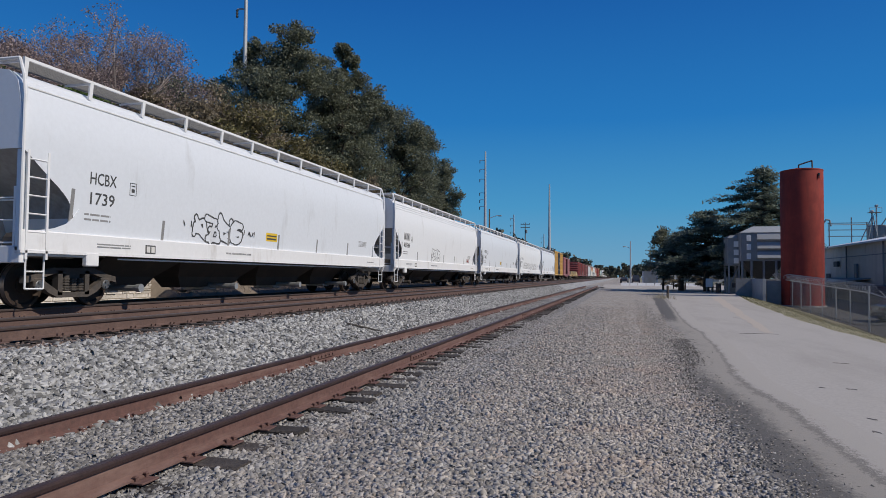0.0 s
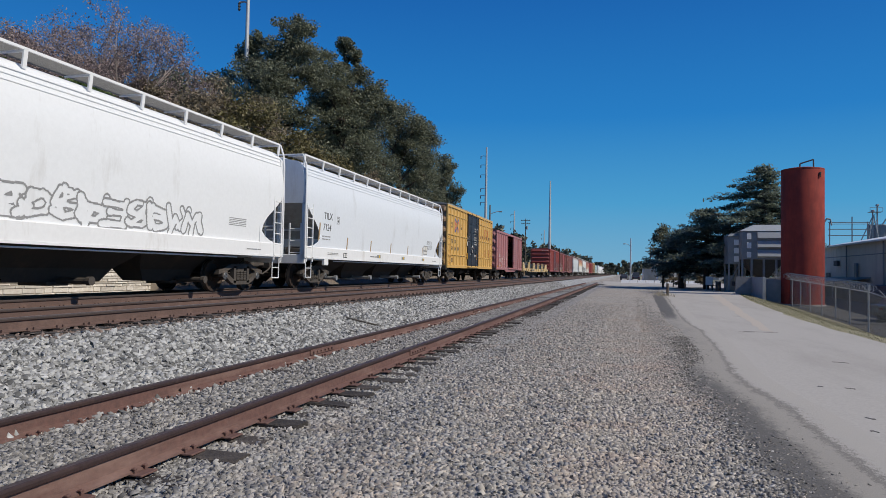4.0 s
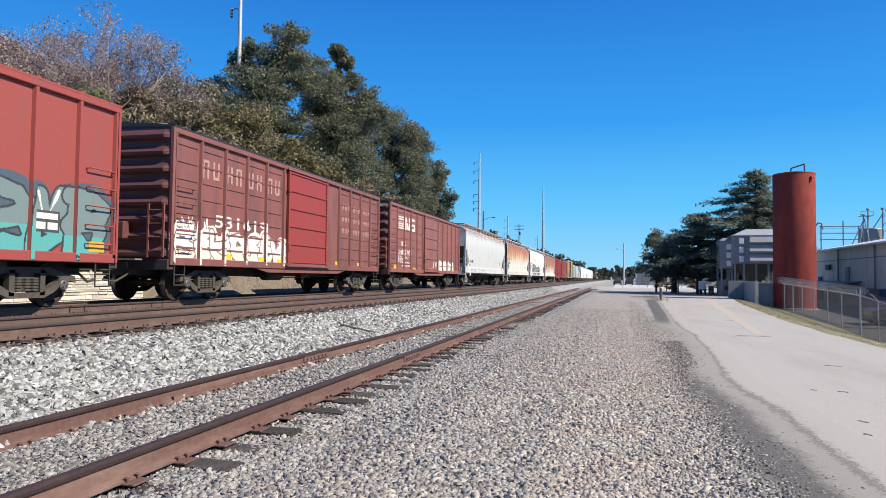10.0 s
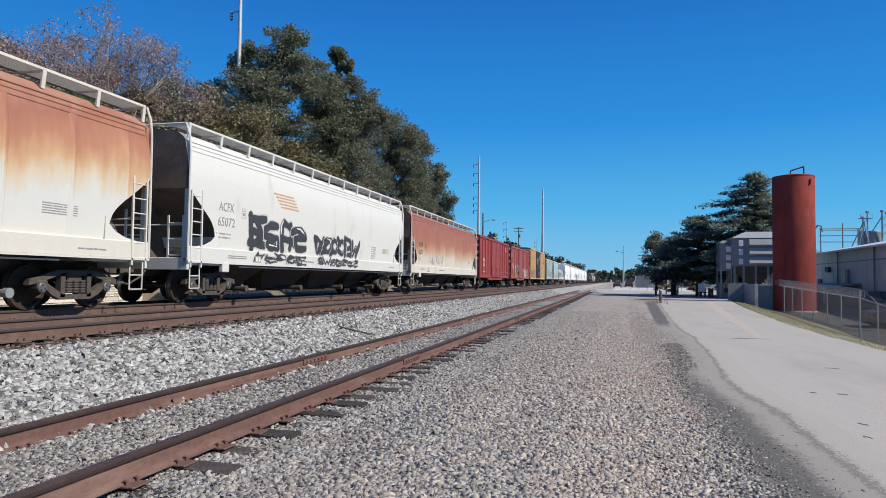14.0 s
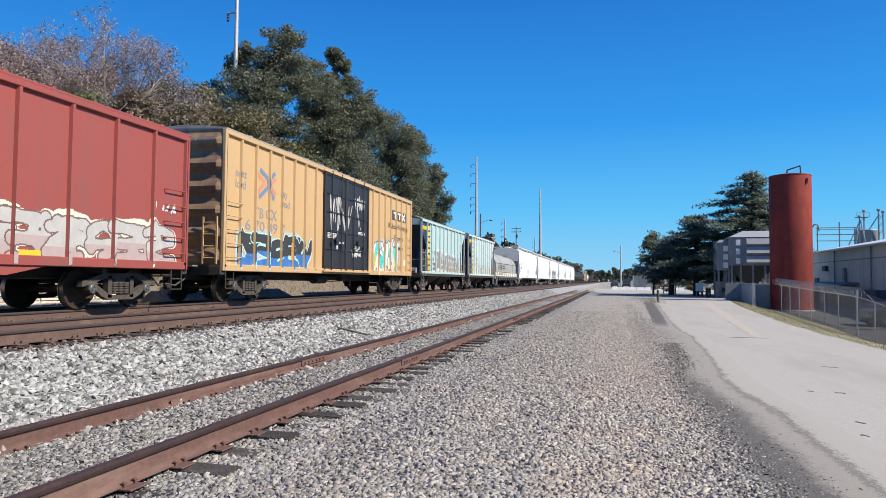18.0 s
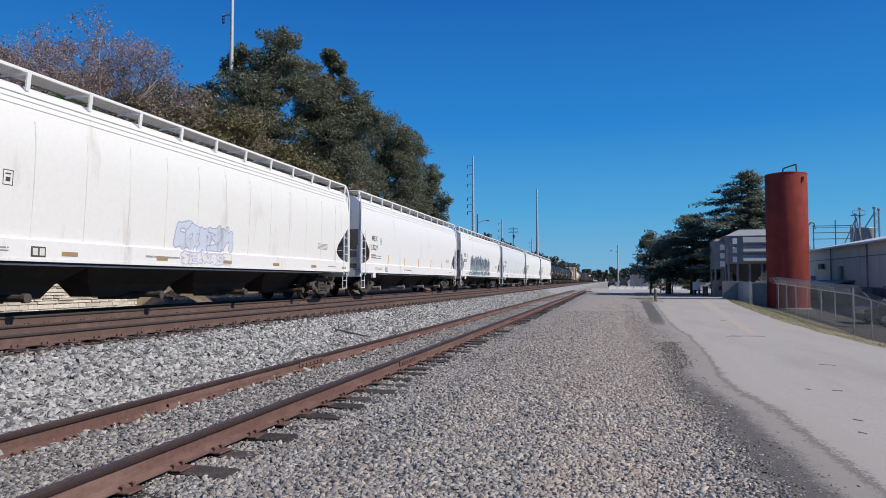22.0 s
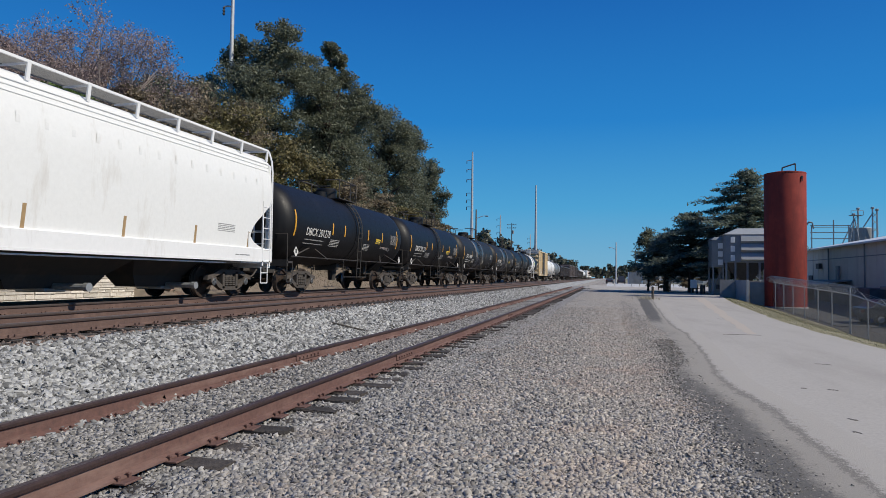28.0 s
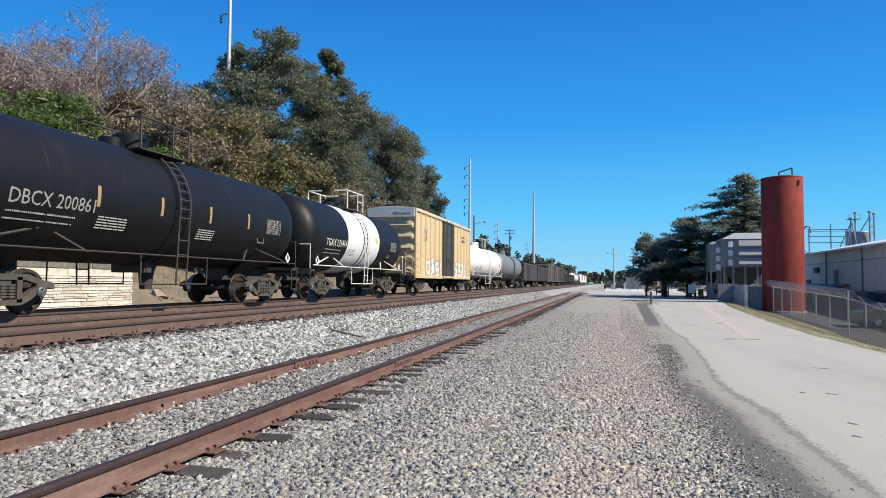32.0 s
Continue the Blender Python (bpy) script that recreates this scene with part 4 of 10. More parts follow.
def graffiti(car, x, y0, y1, z0, z1, fill, line, seed, n=None, shade=None, label="", wild=0.25, gloss=None, fill_low=None, cell=0.016):
    """Sprayed forms that cannot be read: fat bent strokes with an outline and a halo, laid as thin paint on wall and posts."""
    rng = random.Random(seed)
    h = z1 - z0
    n = n or max(3, round((y1 - y0) / (h * 0.62)))
    w = (y1 - y0) / n
    pad = 0.1 + 0.12 * h
    gy, gz = np.meshgrid(np.arange(y0 - pad, y1 + pad, cell), np.arange(z0 - pad * 0.2, z1 + pad, cell))
    wob = 0.012 * np.sin(gy * 9 + seed) + 0.012 * np.sin(gz * 11 + gy * 5)

    def near(pts):
        d = np.full(gy.shape, 9.0)
        for (ay, az), (by, bz) in zip(pts, pts[1:]):
            ey, ez = by - ay, bz - az
            t = np.clip(((gy - ay) * ey + (gz - az) * ez) / (ey * ey + ez * ez + 1e-9), 0, 1)
            d = np.minimum(d, np.hypot(gy - ay - t * ey, gz - az - t * ez))
        return d + wob
    kind = np.zeros(gy.shape, int)          # 1 halo, 2 outline, 3 fill, 4 lower fill, 5 shine
    every = np.full(gy.shape, 9.0)
    edge = 0.016 + 0.02 * h
    for k in range(n):
        a = y0 + w * k
        fat = min(w * 0.34, h * 0.24) * rng.uniform(0.9, 1.15)
        lean, base, tall = rng.uniform(-0.16, 0.2) * h, rng.uniform(-0.03, 0.05) * h, rng.uniform(0.86, 1.08)
        arc = lambda cu, cv, ru, rv, p, q, m=9: [(cu + ru * math.cos(p + (q - p) * i / m), cv + rv * math.sin(p + (q - p) * i / m)) for i in range(m + 1)]
        form = rng.randrange(6)
        if form == 0:       # arch on two legs
            lines = [[(0.14, 0.02), (0.16, 0.55)] + arc(0.5, 0.62, 0.34, 0.36, math.pi, 0) + [(0.86, 0.3), (0.95, 0.0)], [(0.2, 0.42), (0.84, 0.36)]]
        elif form == 1:     # double bend
            lines = [arc(0.52, 0.72, 0.34, 0.26, 0.4, 4.2) + arc(0.48, 0.28, 0.36, 0.27, 1.6, -2.7)]
        elif form == 2:     # stem and two bows
            lines = [[(0.15, 0.0), (0.12, 0.98)], [(0.15, 0.92)] + arc(0.3, 0.7, 0.5, 0.24, 1.2, -1.4) + arc(0.3, 0.24, 0.62, 0.25, 1.3, -1.5)]
        elif form == 3:     # ring with a tail
            lines = [arc(0.5, 0.52, 0.36, 0.44, 0.6, 6.0, 14), [(0.6, 0.3), (1.0, -0.02)]]
        elif form == 4:     # stem with three spurs
            lines = [[(0.2, 0.0), (0.16, 0.96)], [(0.16, 0.92), (0.92, 0.98)], [(0.2, 0.5), (0.78, 0.56)], [(0.2, 0.06), (0.96, 0.0)]]
        else:               # fork
            lines = [[(0.1, 0.98), (0.34, 0.1), (0.54, 0.62), (0.74, 0.08), (0.98, 1.0)]]
        if rng.random() < 0.5:
            lines = [[(1 - u, v) for u, v in pts] for pts in lines]
        if rng.random() < 0.4:
            lines = [[(u, 1 - v) for u, v in pts] for pts in lines]
        lines = [[(u + rng.uniform(-0.11, 0.11), v + rng.uniform(-0.07, 0.07)) for u, v in pts[:: 2 if len(pts) > 6 else 1]] for pts in lines]
        lines = [[(0.5 + (u - 0.5) * 1.3, v) for u, v in pts] for pts in lines]
        if rng.random() < wild + 0.3:
            lines.append([(rng.uniform(0, 1), 0.1), (rng.uniform(-0.1, 1.1), rng.uniform(0.4, 0.6)), (rng.uniform(0, 1), 0.95)])
        if rng.random() < wild:
            lines.append([(0.5, 0.5), (rng.uniform(-0.2, 1.2), rng.choice((-0.12, 1.12)))])
        lines = [[(a + u * w + lean * (v - 0.5), z0 + base + fat * 0.5 + v * tall * (h - fat)) for u, v in pts] for pts in lines]
        d = np.minimum.reduce([near(p) for p in lines])
        every = np.minimum(every, d - fat / 2)
        body, rim = d < fat / 2, d < fat / 2 + edge
        kind[rim] = 2
        if fill is not None:
            kind[body] = 3
            if fill_low is not None:
                kind[body & (gz < z0 + h * (0.42 + 0.1 * math.sin(k * 2.1)))] = 4
            if gloss is not None:
                hi = near([(u - fat * 0.2, v + fat * 0.2) for u, v in lines[0][1:4]])
                kind[body & (hi < fat * 0.09)] = 5
        else:
            kind[d < fat / 2 - edge * 0.4] = 0
    if shade is not None:
        kind[(kind == 0) & (every < edge * (2.6 + 1.6 * np.sin(gy * 3.1 + seed)))] = 1
    kind[gz < z0 - 0.03] = 0
    posts = [p for p in POSTS.get(car.name, ())]
    lift = np.zeros(gy.shape[1])
    for p in posts:
        lift[np.abs(gy[0] - p) < 0.046] = 0.0765
    for code, mat, nm in ((1, shade, "graffiti_halo"), (2, line, "graffiti_outline"), (3, fill, "graffiti_fill"), (4, fill_low, "graffiti_fill"), (5, gloss, "graffiti_shine")):
        if mat is None or not (kind == code).any():
            continue
        v, f = [], []
        for r in range(kind.shape[0]):
            row = kind[r] == code
            q = 0
            while q < len(row):
                if not row[q]:
                    q += 1
                    continue
                e = q
                while e < len(row) and row[e] and lift[e] == lift[q]:
                    e += 1
                ya, yb, za = gy[0, q], gy[0, q] + (e - q) * cell, gz[r, 0]
                xx = (x(za) if callable(x) else x) + 0.0015 + lift[q]
                f.append((len(v), len(v) + 1, len(v) + 2, len(v) + 3))
                v += [(xx, ya, za), (xx, yb, za), (xx, yb, za + cell), (xx, ya, za + cell)]
                q = e
        tagged(part(nm, fast_mesh(nm, v, f, [mat]), None, car, label if code in (2, 3) else ""), kind="stuff")


def decal(car, x, shapes, material, label=""):
    """Flat convex forms painted on a wall; where they cross a post they lie on its face."""
    s = Shape()

    def clip(poly, edge, way):
        out = []
        for i, p in enumerate(poly):
            q = poly[i - 1]
            ip, iq = (p[0] - edge) * way >= 0, (q[0] - edge) * way >= 0
            if ip != iq:
                f = (edge - q[0]) / (p[0] - q[0])
                out.append((edge, q[1] + f * (p[1] - q[1])))
            if ip:
                out.append(p)
        return out
    for k, poly in enumerate(shapes):
        s.plate(poly, "x", x, 0.003 + 0.0006 * k)
        for p in POSTS.get(car.name, ()):
            cut = clip(clip(poly, p - 0.044, 1), p + 0.044, -1)
            if len(cut) > 2 and max(c[0] for c in cut) - min(c[0] for c in cut) > 0.005:
                s.plate(cut, "x", x + 0.0765, 0.003 + 0.0006 * k)
    return tagged(part("logo_shape", s, material, car, label), kind="stuff")


def rect(y0, y1, z0, z1, lean=0.0):
    return [(y0, z0), (y1, z0), (y1 + lean, z1), (y0 + lean, z1)]


def scribble(car, x, y, z, w, h, material, seed, n=5, t=0.03):
    """Thin looping spray lines."""
    rng = random.Random(seed)
    s = Shape()
    for k in range(n):
        cy, cz = y + w * (k + 0.5) / n, z + h / 2
        # one hurried letter: a bent line through a few turns
        knots = [(cy + w / n * rng.uniform(-0.5, 0.5), cz + h * 0.48 * (rng.uniform(0.4, 1) if i % 2 else rng.uniform(-1, -0.4))) for i in range(rng.choice((3, 4, 5)))]
        pts = []
        for i in range(len(knots) - 1):
            a, b, c, d = knots[max(0, i - 1)], knots[i], knots[i + 1], knots[min(len(knots) - 1, i + 2)]
            for q in (0, 0.25, 0.5, 0.75):
                pts.append(tuple(0.5 * (2 * b[j] + (c[j] - a[j]) * q + (2 * a[j] - 5 * b[j] + 4 * c[j] - d[j]) * q * q + (3 * b[j] - a[j] - 3 * c[j] + d[j]) * q ** 3) for j in (0, 1)))
        pts.append(knots[-1])
        ribbon(s, pts, t, x(z + h / 2) + 0.004 if callable(x) else x, 0.003 + 0.0002 * k)
    part("graffiti_line", s, material, car)


def freight(name, label, group, near, far):
    """The empty that carries a car whose body spans near..far along the track at 0 s."""
    c = (near + far) / 2
    car = thing(name, label, "freight car", pose(TRAIN_X, c, MAIN_Z), group)
    CARS.append((car, c))
    return car, c, (far - near) / 2


INK = surface("black_stencil", (0.04, 0.04, 0.04), (0.08, 0.08, 0.08), 20, rough=0.7, bump=0)
GREY_INK = surface("faded_stencil", (0.22, 0.22, 0.22), (0.3, 0.3, 0.3), 20, rough=0.7, bump=0)
WHITE_INK = surface("white_stencil", (0.72, 0.71, 0.68), (0.55, 0.53, 0.5), 9, rough=0.7, bump=0, spread=0.8)
FADED_WHITE = surface("worn_white_stencil", (0.58, 0.50, 0.46), (0.42, 0.33, 0.3), 9, rough=0.8, bump=0, spread=0.9)
YELLOW_DECAL = surface("yellow_decal", (0.75, 0.52, 0.03), (0.7, 0.46, 0.03), 9, rough=0.5, bump=0)
FADED_GREY = surface("dusty_grey_stencil", (0.34, 0.33, 0.32), (0.2, 0.195, 0.19), 9, rough=0.75, bump=0, spread=0.9)
LIME_DECAL = surface("lime_decal", (0.45, 0.55, 0.06), (0.4, 0.5, 0.06), 9, rough=0.5, bump=0)
GREY_DECAL = surface("grey_decal", (0.27, 0.275, 0.27), (0.22, 0.225, 0.22), 9, rough=0.5, bump=0)
AMBER_STRIPE = surface("amber_reflector", (0.74, 0.37, 0.035), (0.62, 0.31, 0.035), 9, rough=0.4, bump=0)
DULL_STRIPE = surface("aged_reflector", (0.40, 0.27, 0.13), (0.3, 0.2, 0.1), 9, rough=0.5, bump=0)
GREY_STRIPE = surface("grey_weld_strip", (0.28, 0.27, 0.26), (0.2, 0.2, 0.2), 9, rough=0.5, bump=0)
GRATE = surface("roof_walk_grating", (0.21, 0.21, 0.21), (0.15, 0.15, 0.15), 14, rough=0.6, bump=0.1)
BLACK_SPRAY = surface("black_spray", (0.03, 0.032, 0.036), (0.05, 0.052, 0.06), 6, rough=0.6, bump=0)
WHITE_SPRAY = surface("white_spray", (0.70, 0.69, 0.68), (0.6, 0.58, 0.57), 5, rough=0.7, bump=0)
GREY_SPRAY = surface("grey_spray", (0.40, 0.39, 0.39), (0.5, 0.49, 0.48), 4, rough=0.6, bump=0)
TEAL_SPRAY = surface("teal_spray", (0.04, 0.50, 0.50), (0.08, 0.56, 0.54), 4, rough=0.6, bump=0)
BLUE_SPRAY = surface("blue_spray", (0.03, 0.12, 0.38), (0.06, 0.2, 0.5), 4, rough=0.6, bump=0)
AQUA_SPRAY = surface("pale_aqua_spray", (0.35, 0.62, 0.62), (0.42, 0.68, 0.66), 4, rough=0.6, bump=0)
DIM_SPRAY = surface("dim_grey_spray", (0.21, 0.2, 0.2), (0.28, 0.27, 0.265), 4, rough=0.6, bump=0)
BROWN_SPRAY = surface("brown_spray", (0.13, 0.085, 0.08), (0.18, 0.12, 0.11), 4, rough=0.6, bump=0)
PINK_GREY = surface("pinkish_grey_spray", (0.45, 0.36, 0.35), (0.38, 0.30, 0.30), 4, rough=0.6, bump=0)
RED_SPRAY = surface("red_spray", (0.35, 0.07, 0.05), (0.3, 0.06, 0.05), 4, rough=0.6, bump=0)
NAVY_SPRAY = surface("navy_slate_spray", (0.05, 0.075, 0.11), (0.085, 0.12, 0.165), 4, rough=0.6, bump=0)
PALE_TEAL = surface("pale_teal_spray", (0.42, 0.52, 0.52), (0.5, 0.58, 0.58), 4, rough=0.6, bump=0)
SLATE_SPRAY = surface("slate_blue_spray", (0.09, 0.125, 0.165), (0.2, 0.26, 0.31), 3, rough=0.6, bump=0, spread=0.9)
CREAM_SPRAY = surface("cream_spray", (0.66, 0.60, 0.48), (0.7, 0.66, 0.58), 4, rough=0.6, bump=0)


def hopper_section(z, top=4.5, low=1.52, wide=1.62, eave=1.42):
    """Half width of the rounded hopper body at height z."""
    k = (z - 1.2) / (top - 1.2)
    return low + (wide - low) * math.sin(min(1, k * 1.25) * math.pi / 2) - (wide - eave) * max(0, (k - 0.62) / 0.38) ** 1.6


def skin(z):
    return hopper_section(z) + 0.003


def skin2(z):
    return hopper_section(z) + 0.006


# slope sheets in grey, darker than the white bodies, with brown blotches
GREY_SLOPE = surface("grey_slope_sheet", (0.40, 0.395, 0.38), (0.30, 0.29, 0.275), 6.0, (0.17, 0.15, 0.13), 0.9, 0.5, 0.8, bump=0.05)
# very dark brown with paler blotches, for slope sheets and some end walls
DARK_SHEET = surface("dark_brown_sheet", (0.075, 0.058, 0.05), (0.11, 0.085, 0.07), 5.0, (0.20, 0.15, 0.11), 0.8, 0.4, 0.85, bump=0.08)
WELD = surface("grimy_weld", (0.50, 0.49, 0.46), (0.68, 0.67, 0.65), 3.0, (0.74, 0.74, 0.73), 1.2, 0.6, rough=0.6, bump=0)


def covered_hopper(label, near, far, paint, sill, marks=None, seed=0, panels=0, top=4.5, line=INK, slope=None, hoop=True, stripe=None, shift=0.0, bays=4, group="covered hoppers", roof_line=True, welds=0, end_paint=None):
    """A rounded covered hopper: lofted body with sloped ends, sill, bays, roof walk, ladders and trucks."""
    car, c, h = freight("covered_hopper", label, group, near, far)
    slope = slope or GREY_SLOPE
    # body
    body = Shape()
    ys = [-h + q for q in (0, 0.06, 0.2, 0.38, 0.55, 0.7, 0.85, 1.0, 1.1, 1.2, 1.25, 1.29, 1.34, 1.5)]
    ys = ys + [y for y in np.linspace(-h + 3.0, h - 3.0, 12)] + [-y for y in ys[::-1]]
    rings = []
    for y in ys:
        d = h - abs(y)
        zb = bend(d, ((0, 3.0), (0.06, 2.96), (0.2, 2.86), (0.38, 2.72), (0.55, 2.6), (0.7, 2.49), (0.85, 2.39), (1.0, 2.27), (1.1, 2.18), (1.2, 2.05), (1.25, 1.93), (1.29, 1.8), (1.34, 1.5), (1.5, 1.25)))
        zs = [zb + (top - 0.22 - zb) * k / 9 for k in range(10)]
        half = [(hopper_section(z, top) - (0.03 if d < 0.03 else 0.0), z) for z in zs] + [(1.36, top - 0.12), (1.22, top - 0.02), (0.7, top + 0.07), (0.0, top + 0.1)]
        rings.append([(x, y, z) for x, z in half] + [(-x, y, z) for x, z in half[-2::-1]])
    body.loft(rings)
    me = mesh_of("body", body, paint, True)
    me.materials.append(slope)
    # downward faces near the middle take the slope material
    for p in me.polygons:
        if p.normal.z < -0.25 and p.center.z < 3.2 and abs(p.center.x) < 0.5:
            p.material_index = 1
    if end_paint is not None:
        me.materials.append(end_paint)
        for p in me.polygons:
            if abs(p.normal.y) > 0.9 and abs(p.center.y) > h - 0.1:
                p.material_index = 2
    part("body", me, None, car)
    # side sills
    for d in (1, -1):
        s = Shape().box(d * 1.56 - 0.04, d * 1.56 + 0.045, -h, h, 1.1, 1.5, 0.02)
        s.box(d * 1.56 - 0.10, d * 1.56 + 0.06, -h, h, 1.07, 1.115)
        part("side_sill", s, sill, car)
        for e in (1, -1):
            part("sill_flare", Shape().plate([(e * (h - 0.25), 1.48), (e * (h - 1.42), 1.48), (e * (h - 1.42), 2.0), (e * (h - 1.3), 1.84), (e * (h - 1.1), 1.68), (e * (h - 0.8), 1.57), (e * (h - 0.5), 1.52)], "x", d * 1.57 - 0.012, 0.024), paint, car)
    x = 1.612
    # rows of seams under the eave
    if roof_line:
        for z, t in ((top - 0.27, 0.02), (top - 0.38, 0.012), (top - 0.50, 0.012)):
            part("seam", Shape().box(hopper_section(z, top) - 0.02, hopper_section(z, top) + t, -h + 0.04, h - 0.04, z, z + 0.022), paint, car)
    else:
        z = top - 0.33
        part("seam", Shape().box(hopper_section(z, top) - 0.02, hopper_section(z, top) + 0.014, -h + 0.04, h - 0.04, z, z + 0.026), WELD, car)
    for k in range(welds):
        y = -h + 2.1 + (2 * h - 3.6) * k / (welds - 1)
        part("weld_seam", Shape().loft([[(hopper_section(z, top) + 0.007 * q - 0.004 * (1 - q), y + w_, z) for z in np.linspace(1.52, top - 0.75, 10)] for w_, q in ((-0.016, 0), (-0.008, 1), (0.008, 1), (0.016, 0))], cap=False, closed=False), WELD, car, smooth=True)
    for k in range(panels):
        y = -h + 2.4 + (2 * h - 4.8) * k / (panels - 1)
        part("panel_rib", Shape().loft([[(hopper_section(z, top) + 0.028 * q - 0.02 * (1 - q), y + w_, z) for z in np.linspace(1.45, top - 0.5, 12)] for w_, q in ((-0.11, 0), (-0.05, 1), (0.05, 1), (0.11, 0))], cap=False, closed=False), paint, car, smooth=True)
    # hopper bays below the sill
    pitch = (2 * h - 3.3) / bays
    for k in range(bays):
        y = (k - (bays - 1) / 2) * pitch
        b = pitch / 2
        rings = []
        for z, w_, q, outer in ((1.3, 1.42, b, 1.0), (1.0, 0.82, b - 0.01, 0.78), (0.62, 0.42, b - 0.5, 0.68), (0.32, 0.3, b - 0.76, 0.6)):
            q0, q1 = outer if k == 0 else q, outer if k == bays - 1 else q
            rings.append([(-w_, y - q0, z), (w_, y - q0, z), (w_, y + q1, z), (-w_, y + q1, z)])
        s = Shape().loft(rings)
        bay = part("hopper_bay", s, BLACK_PAINT, car, "black hopper bay with an outlet gate")
        part("outlet_gate", Shape().box(-0.4, 0.4, y - 0.3, y + 0.3, 0.24, 0.33, 0.02).rod((0.35, y, 0.36), (1.18, y, 0.36), 0.075, 10).lathe([(1.16, 0.1), (1.27, 0.1)], (0, y, 0.36), "x", 10), GALV if seed % 2 else TRUCK_STEEL, bay)
    part("air_pipe", Shape().rod((1.53, -h + 2.6, 1.01), (1.53, h - 2.6, 1.01), 0.018, 5), sill, car)
    for d in (1, -1):
        part("stub_sill", Shape().box(-0.3, 0.3, min(d * (h + 0.1), d * (h - 3.6)), max(d * (h + 0.1), d * (h - 3.6)), 0.72, 1.1), BLACK_PAINT, car)
        part("end_slope", Shape().loft([[(-1.4, d * (h - 1.4), 2.2), (1.4, d * (h - 1.4), 2.2), (1.4, d * (h - 2.6), 1.3), (-1.4, d * (h - 2.6), 1.3)], [(-1.4, d * (h - 1.4), 1.5), (1.4, d * (h - 1.4), 1.5), (1.2, d * (h - 2.6), 1.05), (-1.2, d * (h - 2.6), 1.05)]]), slope, car)
        ye = d * (h - 0.08)
        # end frame: platform, posts, diagonal and ladders
        part("end_platform", Shape().box(-1.55, 1.55, min(ye, ye - d * 1.7), max(ye, ye - d * 1.7), 1.02, 1.1, 0.01).box(-1.58, 1.58, ye - 0.06, ye + 0.06, 0.88, 1.2, 0.015), sill, car)
        part("bolster_web", Shape().box(-1.3, 1.3, d * (h - 1.5) - 0.08, d * (h - 1.5) + 0.08, 1.0, 1.6).loft([[(-0.12, ye - d * 0.3, 1.1), (0.12, ye - d * 0.3, 1.1), (0.12, d * (h - 1.2), 1.1), (-0.12, d * (h - 1.2), 1.1)], [(-0.12, ye - d * 0.3, 2.9), (0.12, ye - d * 0.3, 2.9), (0.12, d * (h - 0.8), 2.3), (-0.12, d * (h - 0.8), 2.3)]]), slope, car)
        for sx in (1, -1):
            part("corner_post", Shape().box(sx * 1.5 - 0.05, sx * 1.5 + 0.05, ye - 0.06, ye + 0.06, 1.05, top - 0.28, 0.012), paint, car)
            ladder(car, sx * 1.60, ye - d * 0.28, 0.95, 3.0, 0.46, "y", sill, 6)
            stirrup(car, sx * 1.56, ye - d * 0.3, sill, 0.4, 1.05)
        ladder(car, -1.15, ye + d * 0.04, 1.05, top - 0.25, 0.46, "x", sill, 9)
        ladder(car, 1.2, ye + d * 0.03, 1.05, 2.3, 0.44, "x", sill, 3)
        part("grab_rail", Shape().pipe([(-1.45, ye, 2.05), (1.45, ye, 2.05)], 0.018), sill, car)
        part("brake_gear", Shape().rod((-0.75, ye - d * 0.5, 1.25), (-0.75, ye - d * 1.1, 1.25), 0.17, 12).rod((0.55, ye - d * 0.7, 1.3), (1.15, ye - d * 0.7, 1.3), 0.2, 12).pipe([(-0.75, ye - d * 0.8, 1.2), (-0.4, ye - d * 0.9, 1.14), (0.5, ye - d * 0.8, 1.16)], 0.025), GALV if seed % 3 == 0 else BLACK_PAINT, car)
        if hoop:
            foot = [(1.60, ye + d * 0.07, 1.12), (1.60, ye + d * 0.07, 2.4), (1.60, ye + d * 0.06, top - 0.5), (1.56, ye + d * 0.06, top - 0.12), (1.45, ye + d * 0.06, top + 0.2)]
            part("roof_hoop", Shape().pipe(foot + [(-a, b, z) for a, b, z in foot[::-1]], 0.03, 6), sill, car)
        add_truck(car, d * (h - 1.75), c)
        coupler(car, d * h, d)
    # roof walk
    for sx in (1, -1):
        s = Shape()
        s.box(sx * 0.82 - 0.03, sx * 0.82 + 0.03, -h + 0.1, h - 0.1, top + 0.19, top + 0.235)
        part("walk_edge", Shape().box(sx * 1.46 - 0.02, sx * 1.46 + 0.02, -h + 0.1, h - 0.1, top + 0.185, top + 0.24), sill, car)
        for k in range(12):
            xx = sx * (0.86 + 0.05 * k)
            s.box(xx - 0.007, xx + 0.007, -h + 0.1, h - 0.1, top + 0.2, top + 0.225)
        part("roof_walk", s, GRATE, car, "steel grating walk along the roof")
        n = 12
        for k in range(n + 1):
            y = -h + 0.15 + (2 * h - 0.3) * k / n
            part("walk_bracket", Shape().loft([[(sx * 1.41, y - 0.045, top - 0.15), (sx * 1.41, y + 0.045, top - 0.15), (sx * 1.45, y + 0.045, top - 0.16), (sx * 1.45, y - 0.045, top - 0.16)], [(sx * 1.45, y - 0.045, top + 0.22), (sx * 1.45, y + 0.045, top + 0.22), (sx * 1.487, y + 0.045, top + 0.22), (sx * 1.487, y - 0.045, top + 0.22)]]).box(min(sx * 0.8, sx * 1.45), max(sx * 0.8, sx * 1.45), y - 0.02, y + 0.02, top + 0.16, top + 0.2), sill, car)
